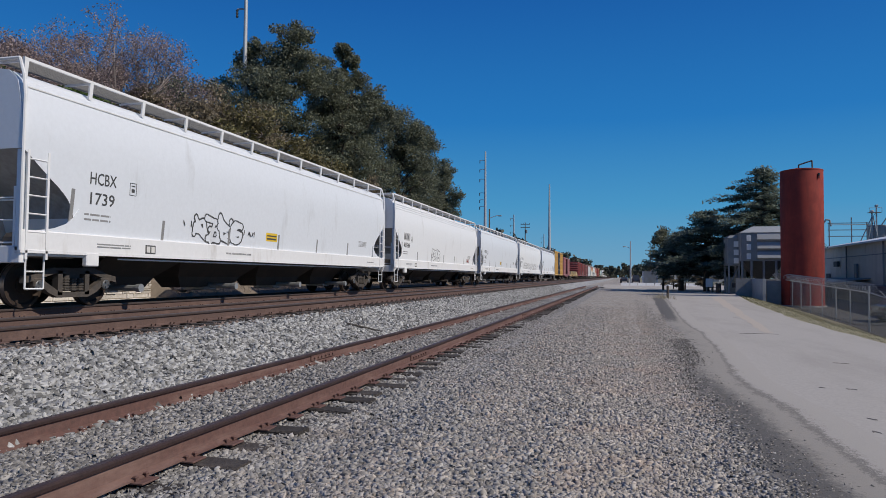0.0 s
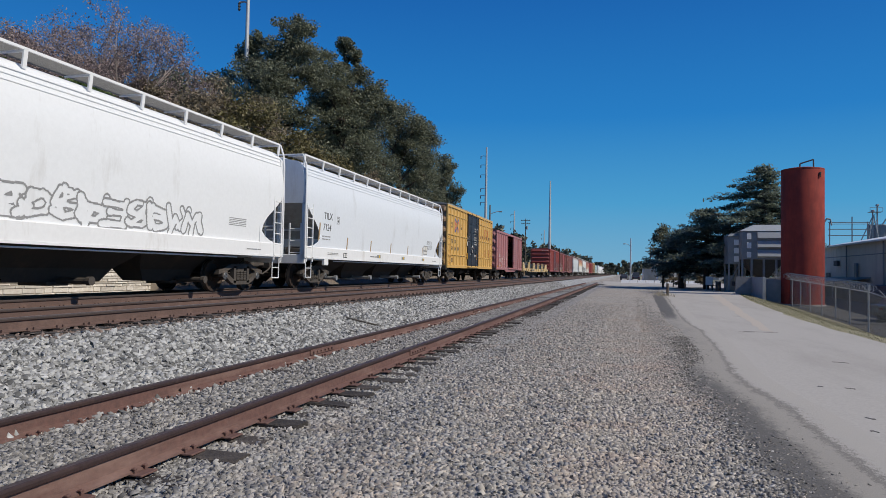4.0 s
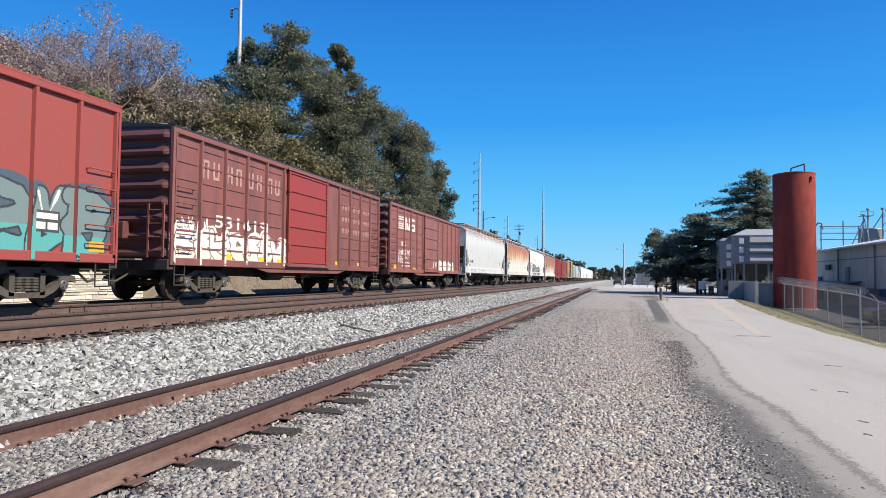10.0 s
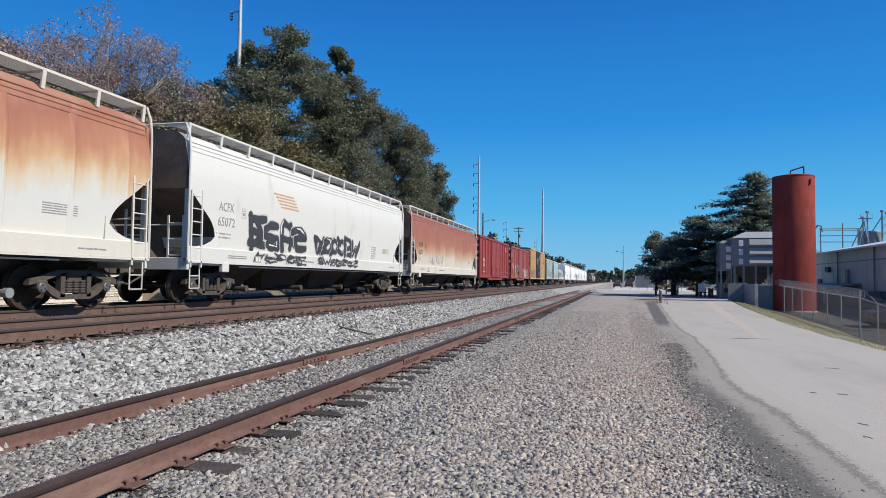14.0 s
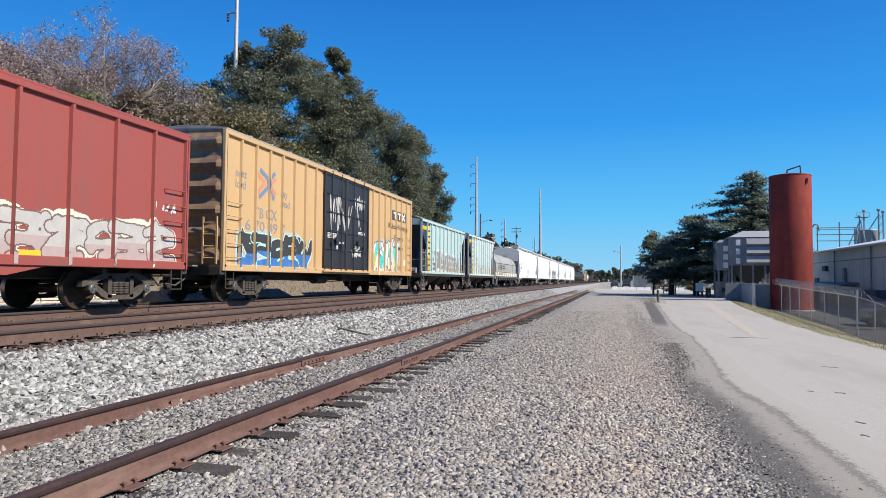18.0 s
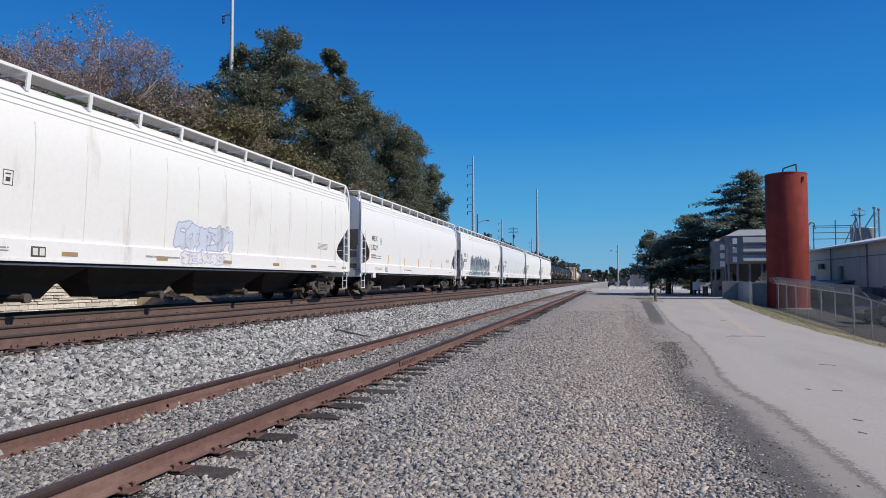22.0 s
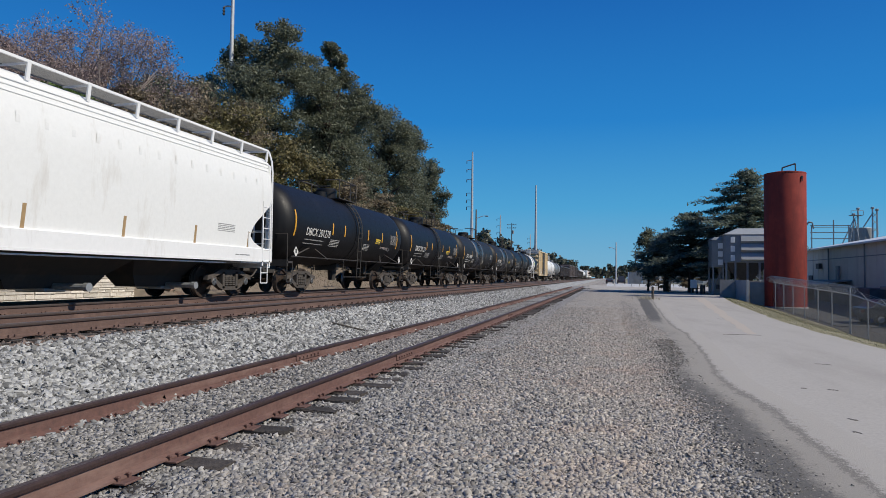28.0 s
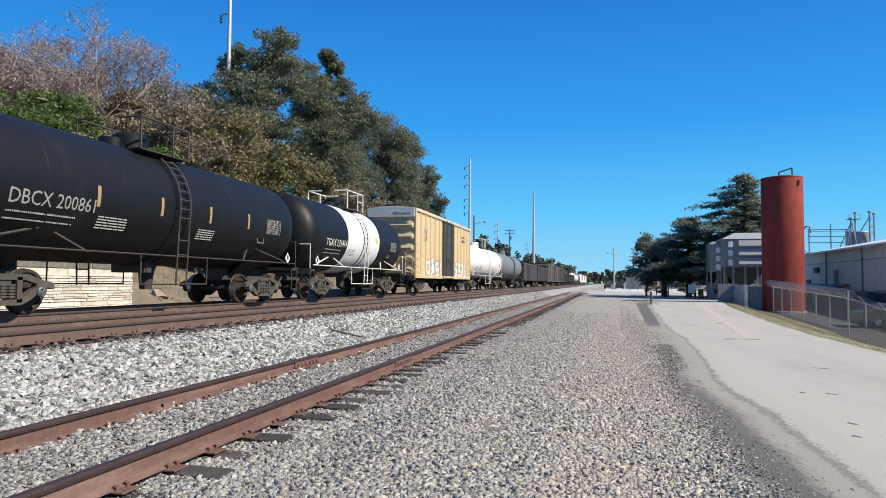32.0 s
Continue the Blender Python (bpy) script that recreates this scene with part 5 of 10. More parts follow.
    part("hatch_trough", Shape().box(-0.28, 0.28, -h + 0.8, h - 0.8, top + 0.08, top + 0.26, 0.04), paint, car)
    # marks
    zs = 1.27
    if marks:
        a, b = marks
        xx = skin
        yb = -h + 1.55 + shift
        lettering(car, a, xx, yb, 2.56, 0.26, line, 0.76, weight=0.006)
        lettering(car, b, xx, yb - 0.03, 2.14, 0.26, line, 0.165 * len(b) + 0.04, weight=0.006)
        end_lettering(car, a, -0.3, -h - 0.004, top - 0.82, 0.11, GREY_INK, 0.5)
        end_lettering(car, b, -0.3, -h - 0.004, top - 1.0, 0.11, GREY_INK, 0.62)
        small_print(car, xx, yb - 0.08, 1.9, 0.75, 2, 0.04, GREY_INK, seed, 2.6)
        bars(car, xx, [(yb + 1.2, yb + 1.42, 2.45, 0.015), (yb + 1.2, yb + 1.42, 2.72, 0.015), (yb + 1.2, yb + 1.215, 2.45, 0.28), (yb + 1.405, yb + 1.42, 2.45, 0.28), (yb + 1.26, yb + 1.36, 2.52, 0.08), (yb + 1.25, yb + 1.37, 2.65, 0.025)], line, "plate_box")
    small_print(car, 1.6065, -h + 1.9, 1.30, 1.0, 2, 0.025, GREY_INK, seed + 1, 2.2)
    small_print(car, 1.6065, h - 2.2, 1.25, 0.8, 1, 0.03, GREY_INK, seed + 2)
    small_print(car, 1.6065, -h * 0.32, 1.26, 1.3, 1, 0.045, GREY_INK, seed + 3)
    small_print(car, skin, h - 3.1, 2.1, 0.9, 5, 0.022, GREY_INK, seed + 4, 2.2)
    bars(car, 1.6065, [(-h + 3.4, -h + 3.75, 1.16, 0.2)], line, "consolidated_stencil")
    bars(car, 1.6085, [(-h + 3.44, -h + 3.56, 1.19, 0.14), (-h + 3.6, -h + 3.72, 1.19, 0.14)], WHITE_INK, "consolidated_stencil")
    part("jack_pad", Shape().box(1.5, 1.625, -h + 1.6, -h + 1.95, 0.84, 1.12, 0.02), sill, car)
    part("jack_pad", Shape().lathe([(1.60, 0.07), (1.62, 0.07)], (0, -h + 1.77, 1.0), "x", 12), INK, car)
    if stripe is not None:
        for k in range(7):
            y = -h + 1.15 + (2 * h - 2.6) * k / 6
            z1 = 2.4 if k in (0,) else 1.98
            sh = Shape().loft([[(hopper_section(z, top) + 0.006, y + 0.05 * (z - 1.5), z), (hopper_section(z, top) + 0.006, y + 0.05 * (z - 1.5) + 0.09, z), (hopper_section(z, top) - 0.01, y + 0.05 * (z - 1.5) + 0.09, z), (hopper_section(z, top) - 0.01, y + 0.05 * (z - 1.5), z)] for z in np.linspace(1.5, z1, 5)])
            part("reflective_stripe", sh, stripe, car)
    return car, h


def box_car(label, near, far, paint, name="box_car", top=4.55, posts=13, door=(-1.55, 1.55), door_paint=None, door_open=0.0, end_paint=None, roof_paint=None,
            door_ribs=6, plug=False, ends=6, group="box cars", sill_depth=0.0, belts=(), second=None, ladder_paint=None, seams=0, pitch=0.0):
    """A box car with outside posts, corrugated ends, sliding or plug doors, ladders and trucks."""
    car, c, h = freight(name, label, group, near, far)
    end_paint, roof_paint, door_paint, ladder_paint = end_paint or paint, roof_paint or paint, door_paint or paint, ladder_paint or paint
    z0, ze, x = 1.02, top - 0.12, 1.44
    d0, d1 = door
    for sx in (1, -1):
        s = Shape()
        if sx > 0:
            # wall with a real doorway
            s.box(x - 0.05, x, -h, d0, z0, ze)
            part("side_wall", Shape().box(x - 0.05, x, d1, h, z0, ze), paint, car)
            part("door_header", Shape().box(x - 0.05, x, d0, d1, ze - 0.16, ze), paint, car)
            part("door_threshold", Shape().box(x - 0.05, x, d0, d1, z0, z0 + 0.12), paint, car)
        else:
            s.box(-x, -x + 0.05, -h, h, z0, ze)
        part("side_wall", s, paint, car)
        part("top_chord", Shape().box(sx * x - 0.04, sx * x + 0.085, -h, h, ze - 0.16, ze, 0.015), paint, car)
        part("side_sill", Shape().box(sx * x - 0.06, sx * x + 0.075, -h, h, z0 - 0.1, z0 + 0.1, 0.015), paint, car)
        if sill_depth:
            part("drop_sill", Shape().plate([(d0 - 2.2, z0 - 0.08), (d0 - 1.2, z0 - 0.08 - sill_depth), (d1 + 1.2, z0 - 0.08 - sill_depth), (d1 + 2.2, z0 - 0.08)], "x", sx * x - 0.03, 0.06), paint, car)
        step = 2 * h / posts
        rows = [-h + step * k for k in range(posts + 1)]
        if pitch:
            rows = [-h + pitch * k for k in range(int((d0 + h) / pitch) + 1)] + [h - pitch * k for k in range(int((h - d1) / pitch) + 1)][::-1]
        for y in rows:
            y = max(-h + 0.06, min(h - 0.06, y))
            if d0 - 0.12 < y < d1 + 0.12 and sx > 0:
                continue
            if sx > 0:
                POSTS.setdefault(car.name, []).append(y)
            part("side_post", Shape().plate([(x, -0.06), (x + 0.075, -0.035), (x + 0.075, 0.035), (x, 0.06)], "z", z0 + 0.02, ze - z0 - 0.1) if sx > 0 else Shape().box(-x - 0.07, -x, -0.05, 0.05, z0, ze - 0.1), paint, car, at=pose(0, y, 0))
        if sx > 0:
            ys = [-h] + POSTS.get(car.name, []) + [h]
            for a, b in zip(ys, ys[1:]):
                if seams and 0.6 < b - a < 1.6 and not (a < 0 < b):
                    # pressed seams across each wall sheet
                    m = Shape()
                    for k in range(seams):
                        z = z0 + 0.35 + (ze - z0 - 0.75) * k / (seams - 1)
                        m.plate([(a + 0.13, z), (b - 0.13, z), (b - 0.16, z + 0.045), (a + 0.16, z + 0.045)], "x", x, 0.022)
                    tagged(part("wall_seam", m, paint, car), kind="stuff")
            for z in belts:
                for a, b in ((-h, d0), (d1, h)):
                    part("belt_rail", Shape().box(x, x + 0.062, a, b, z - 0.03, z + 0.03, 0.01), paint, car)
    # near doors
    dw = d1 - d0
    leaves = [(d0, d1)] if second is None else [(d0, second), (second, d1)]
    for a, b in leaves:
        dy = door_open * (b - a)
        s = Shape().box(x + 0.02, x + 0.06, a + dy, b + dy, z0 + 0.06, ze - 0.14)
        dr = part("door", s, door_paint, car, "plug door with locking bars" if plug else "ribbed sliding door")
        for k in range(door_ribs + 1):
            z = z0 + 0.12 + (ze - z0 - 0.36) * k / door_ribs
            part("door_rib", Shape().plate([(a + dy + 0.05, z), (b + dy - 0.05, z), (b + dy - 0.05, z + 0.05), (a + dy + 0.05, z + 0.05)], "x", x + 0.06, 0.035), door_paint, dr)
        for y in (a + dy + 0.05, b + dy - 0.05):
            part("door_stile", Shape().box(x + 0.055, x + 0.11, y - 0.05, y + 0.05, z0 + 0.06, ze - 0.14, 0.012), door_paint, dr)
        if plug:
            for y in (a + (b - a) * 0.28, a + (b - a) * 0.72):
                part("locking_bar", Shape().rod((x + 0.13, y, z0 - 0.02), (x + 0.13, y, ze - 0.05), 0.025, 6).box(x + 0.09, x + 0.16, y - 0.06, y + 0.06, z0 + 1.0, z0 + 1.12), door_paint, dr)
            part("door_wheel", Shape().rod((x + 0.14, (a + b) / 2, z0 + 1.25), (x + 0.17, (a + b) / 2, z0 + 1.25), 0.16, 14), door_paint, dr)
        else:
            part("door_handle", Shape().box(x + 0.06, x + 0.14, a + dy - 0.02, a + dy + 0.12, z0 + 0.5, z0 + 0.75, 0.01).box(x + 0.06, x + 0.13, a + dy - 0.05, a + dy + 0.1, ze - 0.9, ze - 0.8), door_paint, dr)
    reach = dw * (1 + max(0, door_open)) if door_open else dw * 1.0
    part("door_track", Shape().box(x, x + 0.16, d0 - 0.15, d0 + reach + (0.15 if not door_open else 0.4), z0 - 0.02, z0 + 0.04), paint, car)
    part("door_hood", Shape().box(x, x + 0.13, d0 - 0.15, d0 + reach + 0.3, ze - 0.15, ze - 0.09), paint, car)
    # floor, back, roof and ends
    part("floor", Shape().box(-x + 0.04, x - 0.05, -h + 0.03, h - 0.03, z0 - 0.04, z0 + 0.08), BLACK_PAINT, car)
    roof = Shape()
    rp = [(1.53, ze - 0.02), (1.53, ze + 0.02), (0.8, ze + 0.11), (0.0, ze + 0.15), (-0.8, ze + 0.11), (-1.53, ze + 0.02), (-1.53, ze - 0.02), (0, ze + 0.05)]
    n = 14
    steps = [(-h - 0.05, 0)] + [(-h + 2 * h * k / n + dy, lift) for k in range(1, n) for dy, lift in ((-0.05, 0), (-0.04, 0.035), (0.04, 0.035), (0.05, 0))] + [(h + 0.05, 0)]
    roof.loft([[(px, y, pz + (lift if 0 < i < 6 else 0)) for i, (px, pz) in enumerate(rp)] for y, lift in steps])
    part("roof", roof, roof_paint, car)
    for d in (1, -1):
        s = Shape()
        # corrugated end: fat horizontal ribs that taper to the corners
        prof, m = [], 6
        zz = np.linspace(z0, ze, ends * m + 1)
        rings = []
        for px, fade in ((-1.45, 0), (-1.40, 0.1), (-1.26, 1), (-0.4, 1), (0.4, 1), (1.26, 1), (1.40, 0.1), (1.45, 0)):
            rings.append([(px, d * (h + 0.02 + 0.13 * fade * (0, 0.12, 0.85, 1, 0.6, 0.12)[k % m]), z) for k, z in enumerate(zz)])
        s.loft(rings, cap=False, closed=False)
        part("end_wall", s, end_paint, car, "corrugated steel end", smooth=False)
        part("end_gable", Shape().plate([(-1.5, ze - 0.02), (1.5, ze - 0.02), (0.8, ze + 0.1), (0, ze + 0.14), (-0.8, ze + 0.1)], "y", d * (h + 0.015) - 0.015, 0.03), roof_paint, car)
        for sx in (1, -1):
            part("corner_post", Shape().box(sx * 1.46 - 0.055, sx * 1.46 + 0.055, d * h - 0.06, d * h + 0.06, z0 - 0.1, ze, 0.015), paint, car)
        ladder(car, x + 0.11, d * (h - 0.5), z0 + 0.1, z0 + 2.1, 0.72, "y", ladder_paint, 5, stiles=False)
        stirrup(car, x + 0.03, d * (h - 0.35), BLACK_PAINT, 0.42, 0.95)
        ladder(car, 1.12, d * (h + 0.16), z0 + 0.1, z0 + 1.45, 0.44, "x", ladder_paint, 4)
        part("end_sill", Shape().box(-1.45, 1.45, d * h - 0.1, d * h + 0.14, z0 - 0.22, z0 + 0.05, 0.02), BLACK_PAINT, car)
        part("cross_platform", Shape().box(-0.75, 0.75, min(d * (h + 0.14), d * (h + 0.42)), max(d * (h + 0.14), d * (h + 0.42)), z0 + 0.02, z0 + 0.06), GRATE, car)
        if d < 0:
            part("brake_housing", Shape().box(-0.3, 0.3, -h - 0.3, -h - 0.06, z0 + 0.55, z0 + 1.0, 0.03).rod((0, -h - 0.3, z0 + 0.8), (0, -h - 0.34, z0 + 0.8), 0.13, 12).rod((-0.1, -h - 0.2, 0.7), (-0.1, -h - 0.2, z0 + 0.6), 0.025), end_paint, car)
        add_truck(car, d * (h - 2.0), c)
        coupler(car, d * h, d)
    part("centre_sill", Shape().box(-0.28, 0.28, -h - 0.3, h + 0.3, 0.66, 1.0).box(-1.3, 1.3, -h + 2.6, -h + 2.75, 0.8, 1.0).box(-1.3, 1.3, h - 2.75, h - 2.6, 0.8, 1.0).box(-1.3, 1.3, -0.08, 0.08, 0.8, 1.0), BLACK_PAINT, car)
    part("brake_gear", Shape().rod((0.7, -1.6, 0.72), (0.7, -0.6, 0.72), 0.2, 10).rod((0.8, 0.8, 0.75), (0.8, 1.4, 0.75), 0.14, 10).pipe([(0.6, -h + 3, 0.7), (0.75, 0, 0.62), (0.6, h - 3, 0.7)], 0.02), BLACK_PAINT, car)
    return car, h


GLOSSY_BLUE_BLACK = surface("glossy_blue_black", (0.016, 0.02, 0.032), (0.03, 0.034, 0.045), 3.0, (0.06, 0.06, 0.065), 1.0, 0.3, 0.3, bump=0.02)
SCUFF_GREY = surface("scuffed_grey_paint", (0.20, 0.20, 0.205), (0.07, 0.07, 0.075), 5.0, (0.04, 0.04, 0.045), 1.2, 0.5, 0.6, bump=0.03, stretch=(1, 1.5, 0.4), spread=0.9)


def tank_car(label, near, far, paint, name="tank_car", band=None, r=1.5, marks=None, line=WHITE_INK, white_rail=False, seed=0, stripe=AMBER_STRIPE, domed=True, places=()):
    """A tank car: domed shell on saddles, ladder and platform amidships."""
    car, c, h = freight(name, label, "tank cars", near, far)
    zc = 2.6
    e = 0.75
    hh = h + 0.12
    prof = [(-hh, 0.02), (-hh + 0.04, r * 0.4), (-hh + 0.15, r * 0.68), (-hh + 0.3, r * 0.86), (-hh + 0.5, r * 0.965), (-hh + e, r)]
    mid = [(y, r) for y in np.linspace(-hh + e + 0.4, hh - e - 0.4, 7)]
    part("tank_shell", Shape().lathe(prof + mid + [(-a, q) for a, q in prof[::-1]], (0, 0, zc), "y", 44), paint, car, smooth=True)
    if band is not None:
        part("tank_band", Shape().lathe([(band[0], r + 0.002), (band[0], r + 0.006), (band[1], r + 0.006), (band[1], r + 0.002)], (0, 0, zc), "y", 44), band[2], car, "white painted middle band", smooth=True)
    for y in (-hh * 0.62, -hh * 0.3, hh * 0.1, hh * 0.36, hh * 0.66):
        part("shell_seam", Shape().lathe([(y - 0.03, r), (y - 0.02, r + 0.003), (y + 0.02, r + 0.003), (y + 0.03, r)], (0, 0, zc), "y", 44), paint, car, smooth=True)
    rails = WHITE_INK if white_rail else BLACK_PAINT
    # dome, valves and platform
    part("manway_dome", Shape().lathe([(r - 0.08, 0.46), (r + 0.36, 0.46), (r + 0.43, 0.4), (r + 0.46, 0.02)], (0, -0.2, zc), "z", 20), paint, car, smooth=True)
    part("valve_cover", Shape().lathe([(r - 0.1, 0.32), (r + 0.2, 0.32), (r + 0.22, 0.05)], (0, -0.9, zc), "z", 14), paint, car, smooth=True)
    zt = zc + r
    for sx in (1, -1):
        part("platform", Shape().box(min(sx * 0.45, sx * 0.95), max(sx * 0.45, sx * 0.95), -1.0, 1.0, zt - 0.1, zt - 0.07), BLACK_PAINT, car)
        top = zt + 0.72
        rail = part("safety_rail", Shape().pipe([(sx * 0.3, -1.0, top), (sx * 0.95, -1.0, top), (sx * 0.95, 1.0, top), (sx * 0.3, 1.0, top)], 0.03, 5), rails, car)
        for y in (-1.0, 0.3, 1.0):
            part("rail_post", Shape().rod((sx * 0.95, y, zt - 0.1), (sx * 0.95, y, top), 0.03, 5), rails, rail)
        part("mid_rail", Shape().rod((sx * 0.95, 0.3, zt + 0.34), (sx * 0.95, 1.0, zt + 0.34), 0.022, 5), rails, rail)
        # curved ladder down the side
        s = Shape()
        for d in (-0.22, 0.22):
            pts = [(sx * (r + 0.10) * math.sin(a), d, zc + (r + 0.10) * math.cos(a)) for a in np.linspace(0.65, 1.75, 9)] + [(sx * 1.5, d, 0.55)]
            s.pipe(pts, 0.024, 5)
        lad = part("ladder", s, rails, car)
        for a in np.linspace(0.72, 1.75, 8):
            part("rung", Shape().rod((sx * (r + 0.10) * math.sin(a), -0.22, zc + (r + 0.10) * math.cos(a)), (sx * (r + 0.10) * math.sin(a), 0.22, zc + (r + 0.10) * math.cos(a)), 0.018, 5), rails, lad)
        for z in (0.6, 0.98, 1.36, 1.74):
            part("rung", Shape().rod((sx * 1.52, -0.22, z), (sx * 1.52, 0.22, z), 0.018, 5), rails, lad)
        part("hand_rail", Shape().pipe([(sx * 1.5, -hh + 0.4, 1.32), (sx * 1.5, hh - 0.4, 1.32)], 0.02, 5).pipe([(sx * 1.35, -1.4, 1.32), (sx * 1.35, -1.4, 0.6), (sx * 1.35, 1.4, 0.6), (sx * 1.35, 1.4, 1.32)], 0.02, 5), rails, car)
    part("tank_jacket_strap", Shape().lathe([(-0.28, r + 0.003), (-0.28, r + 0.02), (-0.2, r + 0.02), (-0.2, r + 0.003)], (0, 0, zc), "y", 36).lathe([(0.2, r + 0.003), (0.2, r + 0.02), (0.28, r + 0.02), (0.28, r + 0.003)], (0, 0, zc), "y", 36), paint, car)
    part("bottom_outlet", Shape().lathe([(0.45, 0.16), (0.9, 0.2), (1.2, 0.3)], (0, 0.6, 0), "z", 12).box(-0.5, 0.5, -0.15, 0.15, 0.9, 1.2), BLACK_PAINT, car)
    for d in (1, -1):
        ys = d * (h - 2.1)
        part("saddle", Shape().loft([[(-1.3, ys - 0.35, 1.75), (1.3, ys - 0.35, 1.75), (1.3, ys + 0.35, 1.75), (-1.3, ys + 0.35, 1.75)], [(-0.5, ys - 0.6, 0.95), (0.5, ys - 0.6, 0.95), (0.5, ys + 0.6, 0.95), (-0.5, ys + 0.6, 0.95)]]), paint, car)
        part("stub_sill", Shape().box(-0.32, 0.32, min(d * h, ys - d * 0.9), max(d * h, ys - d * 0.9), 0.72, 1.12, 0.02), BLACK_PAINT, car)
        part("end_platform", Shape().box(-1.5, 1.5, d * (h - 0.22) - 0.22, d * (h - 0.22) + 0.22, 1.08, 1.15).box(-1.5, 1.5, d * (h - 0.02) - 0.04, d * (h - 0.02) + 0.04, 0.98, 1.2), BLACK_PAINT, car)
        part("end_rail", Shape().pipe([(-1.45, d * (h - 0.1), 1.15), (-1.45, d * (h - 0.1), 2.1), (1.45, d * (h - 0.1), 2.1), (1.45, d * (h - 0.1), 1.15)], 0.02, 5), rails, car)
        for sx in (1, -1):
            stirrup(car, sx * 1.48, d * (h - 0.25), BLACK_PAINT, 0.42, 1.1)
            part("brace", Shape().pipe([(sx * 1.42, d * (h - 0.5), 1.3), (sx * 1.2, ys - d * 0.5, 1.75)], 0.03, 5).pipe([(sx * 1.42, ys - d * 1.6, 1.3), (sx * 1.15, ys - d * 0.9, 1.7)], 0.03, 5), rails, car)
        add_truck(car, d * (h - 1.85), c)
        coupler(car, d * h, d)
    # curved patches on the near side
    def patch(y0, y1, z0, z1, m, nm, lift=0.008):
        n = 4
        zz = [z0 + (z1 - z0) * k / n for k in range(n + 1)]
        xx = [math.sqrt(max(0.01, r * r - (z - zc) ** 2)) + lift for z in zz]
        part(nm, Shape().loft([[(xx[k], y0, zz[k]), (xx[k], y1, zz[k]), (xx[k] - 0.006, y1, zz[k]), (xx[k] - 0.006, y0, zz[k])] for k in range(n + 1)]), m, car)
    for k, q in enumerate(places):
        tall = k == 0 or q > 12
        if stripe is not None:
            patch(-h + q, -h + q + 0.10, 2.07 if tall else 2.3, 3.0 if tall else 2.76, AMBER_STRIPE if k == 0 else stripe, "reflective_stripe")
    if seed in (2, 3):
        # scuffed grey bands either side of a darker middle sheet
        part("middle_sheet", Shape().lathe([(-1.5, r + 0.001), (-1.5, r + 0.004), (1.3, r + 0.004), (1.3, r + 0.001)], (0, 0, zc), "y", 44), GLOSSY_BLUE_BLACK, car, "glossy blue-black middle sheet", smooth=True)
        for y0, y1, z0, z1 in ((-2.15, -1.5, 2.75, 3.85), (-1.9, -1.5, 2.35, 2.75), (1.3, 1.62, 2.6, 3.8), (1.3, 1.5, 2.2, 2.6)):
            patch(y0, y1, z0, z1, SCUFF_GREY, "scuffed_band", 0.011)
    if marks:
        a, b = marks
        xx = lambda z: math.sqrt(max(0.01, r * r - (z - zc) ** 2)) + 0.005
        lettering(car, (a + " " + b).strip(), xx, -h + 1.6, zc - 0.45, 0.30, FADED_GREY if seed == 4 else line, 2.2, weight=0.0)
        line = FADED_GREY
        for q in range(2):
            z = 1.98 - q * 0.14
            small_print(car, math.sqrt(r * r - (z - zc) ** 2) + 0.008, -hh + 1.75, z, 1.7, 1, 0.055, WHITE_INK if seed == 2 else line, seed + q)
        if seed < 2:
            lettering(car, "POLYMERIC MDI", xx, -h + 10.2, 1.98, 0.11, FADED_WHITE, 1.1, weight=0.0)
        for q in range(5):
            z = 2.08 - q * 0.06
            small_print(car, math.sqrt(r * r - (z - zc) ** 2) + 0.008, -hh + 4.1, z, 0.95, 1, 0.028, line, seed + q)
            small_print(car, math.sqrt(r * r - (z - zc) ** 2) + 0.008, hh - 6.2, z, 0.8, 1, 0.028, line, seed + q + 9)
        if seed in (0, 1, 3):
            patch(-h + 9.35, -h + 10.0, 2.2, 2.42, YELLOW_DECAL, "placard_decal")
            patch(-h + 9.4, -h + 9.95, 2.23, 2.28, INK, "decal_print", 0.012)
            patch(-h + 9.4, -h + 9.95, 2.33, 2.36, INK, "decal_print", 0.012)
        elif seed == 8:
            patch(1.35, 1.75, 2.55, 2.8, LIME_DECAL, "placard_decal", 0.012)
        for q in range(7):
            patch(hh - 2.45, hh - 1.5, 2.25 + q * 0.075, 2.263 + q * 0.075, line, "test_line")
        rng = random.Random(seed)
        for q in range(6):
            a = hh - 2.4
            while a < hh - 1.6:
                b = a + rng.uniform(0.08, 0.2)
                patch(a, min(b, hh - 1.53), 2.28 + q * 0.075, 2.303 + q * 0.075, line, "test_entry")
                a = b + rng.uniform(0.05, 0.16)
        for q in range(5):
            patch(hh - 2.45 + 0.234 * q, hh - 2.436 + 0.234 * q, 2.25, 2.713, line, "test_rule", 0.010)
        bars(car, r * 0.93, [(hh - 2.9, hh - 2.5, 1.92, 0.02), (hh - 2.9, hh - 2.5, 2.12, 0.02), (hh - 2.9, hh - 2.88, 1.92, 0.2), (hh - 2.52, hh - 2.5, 1.92, 0.2)], line, "plate_box")
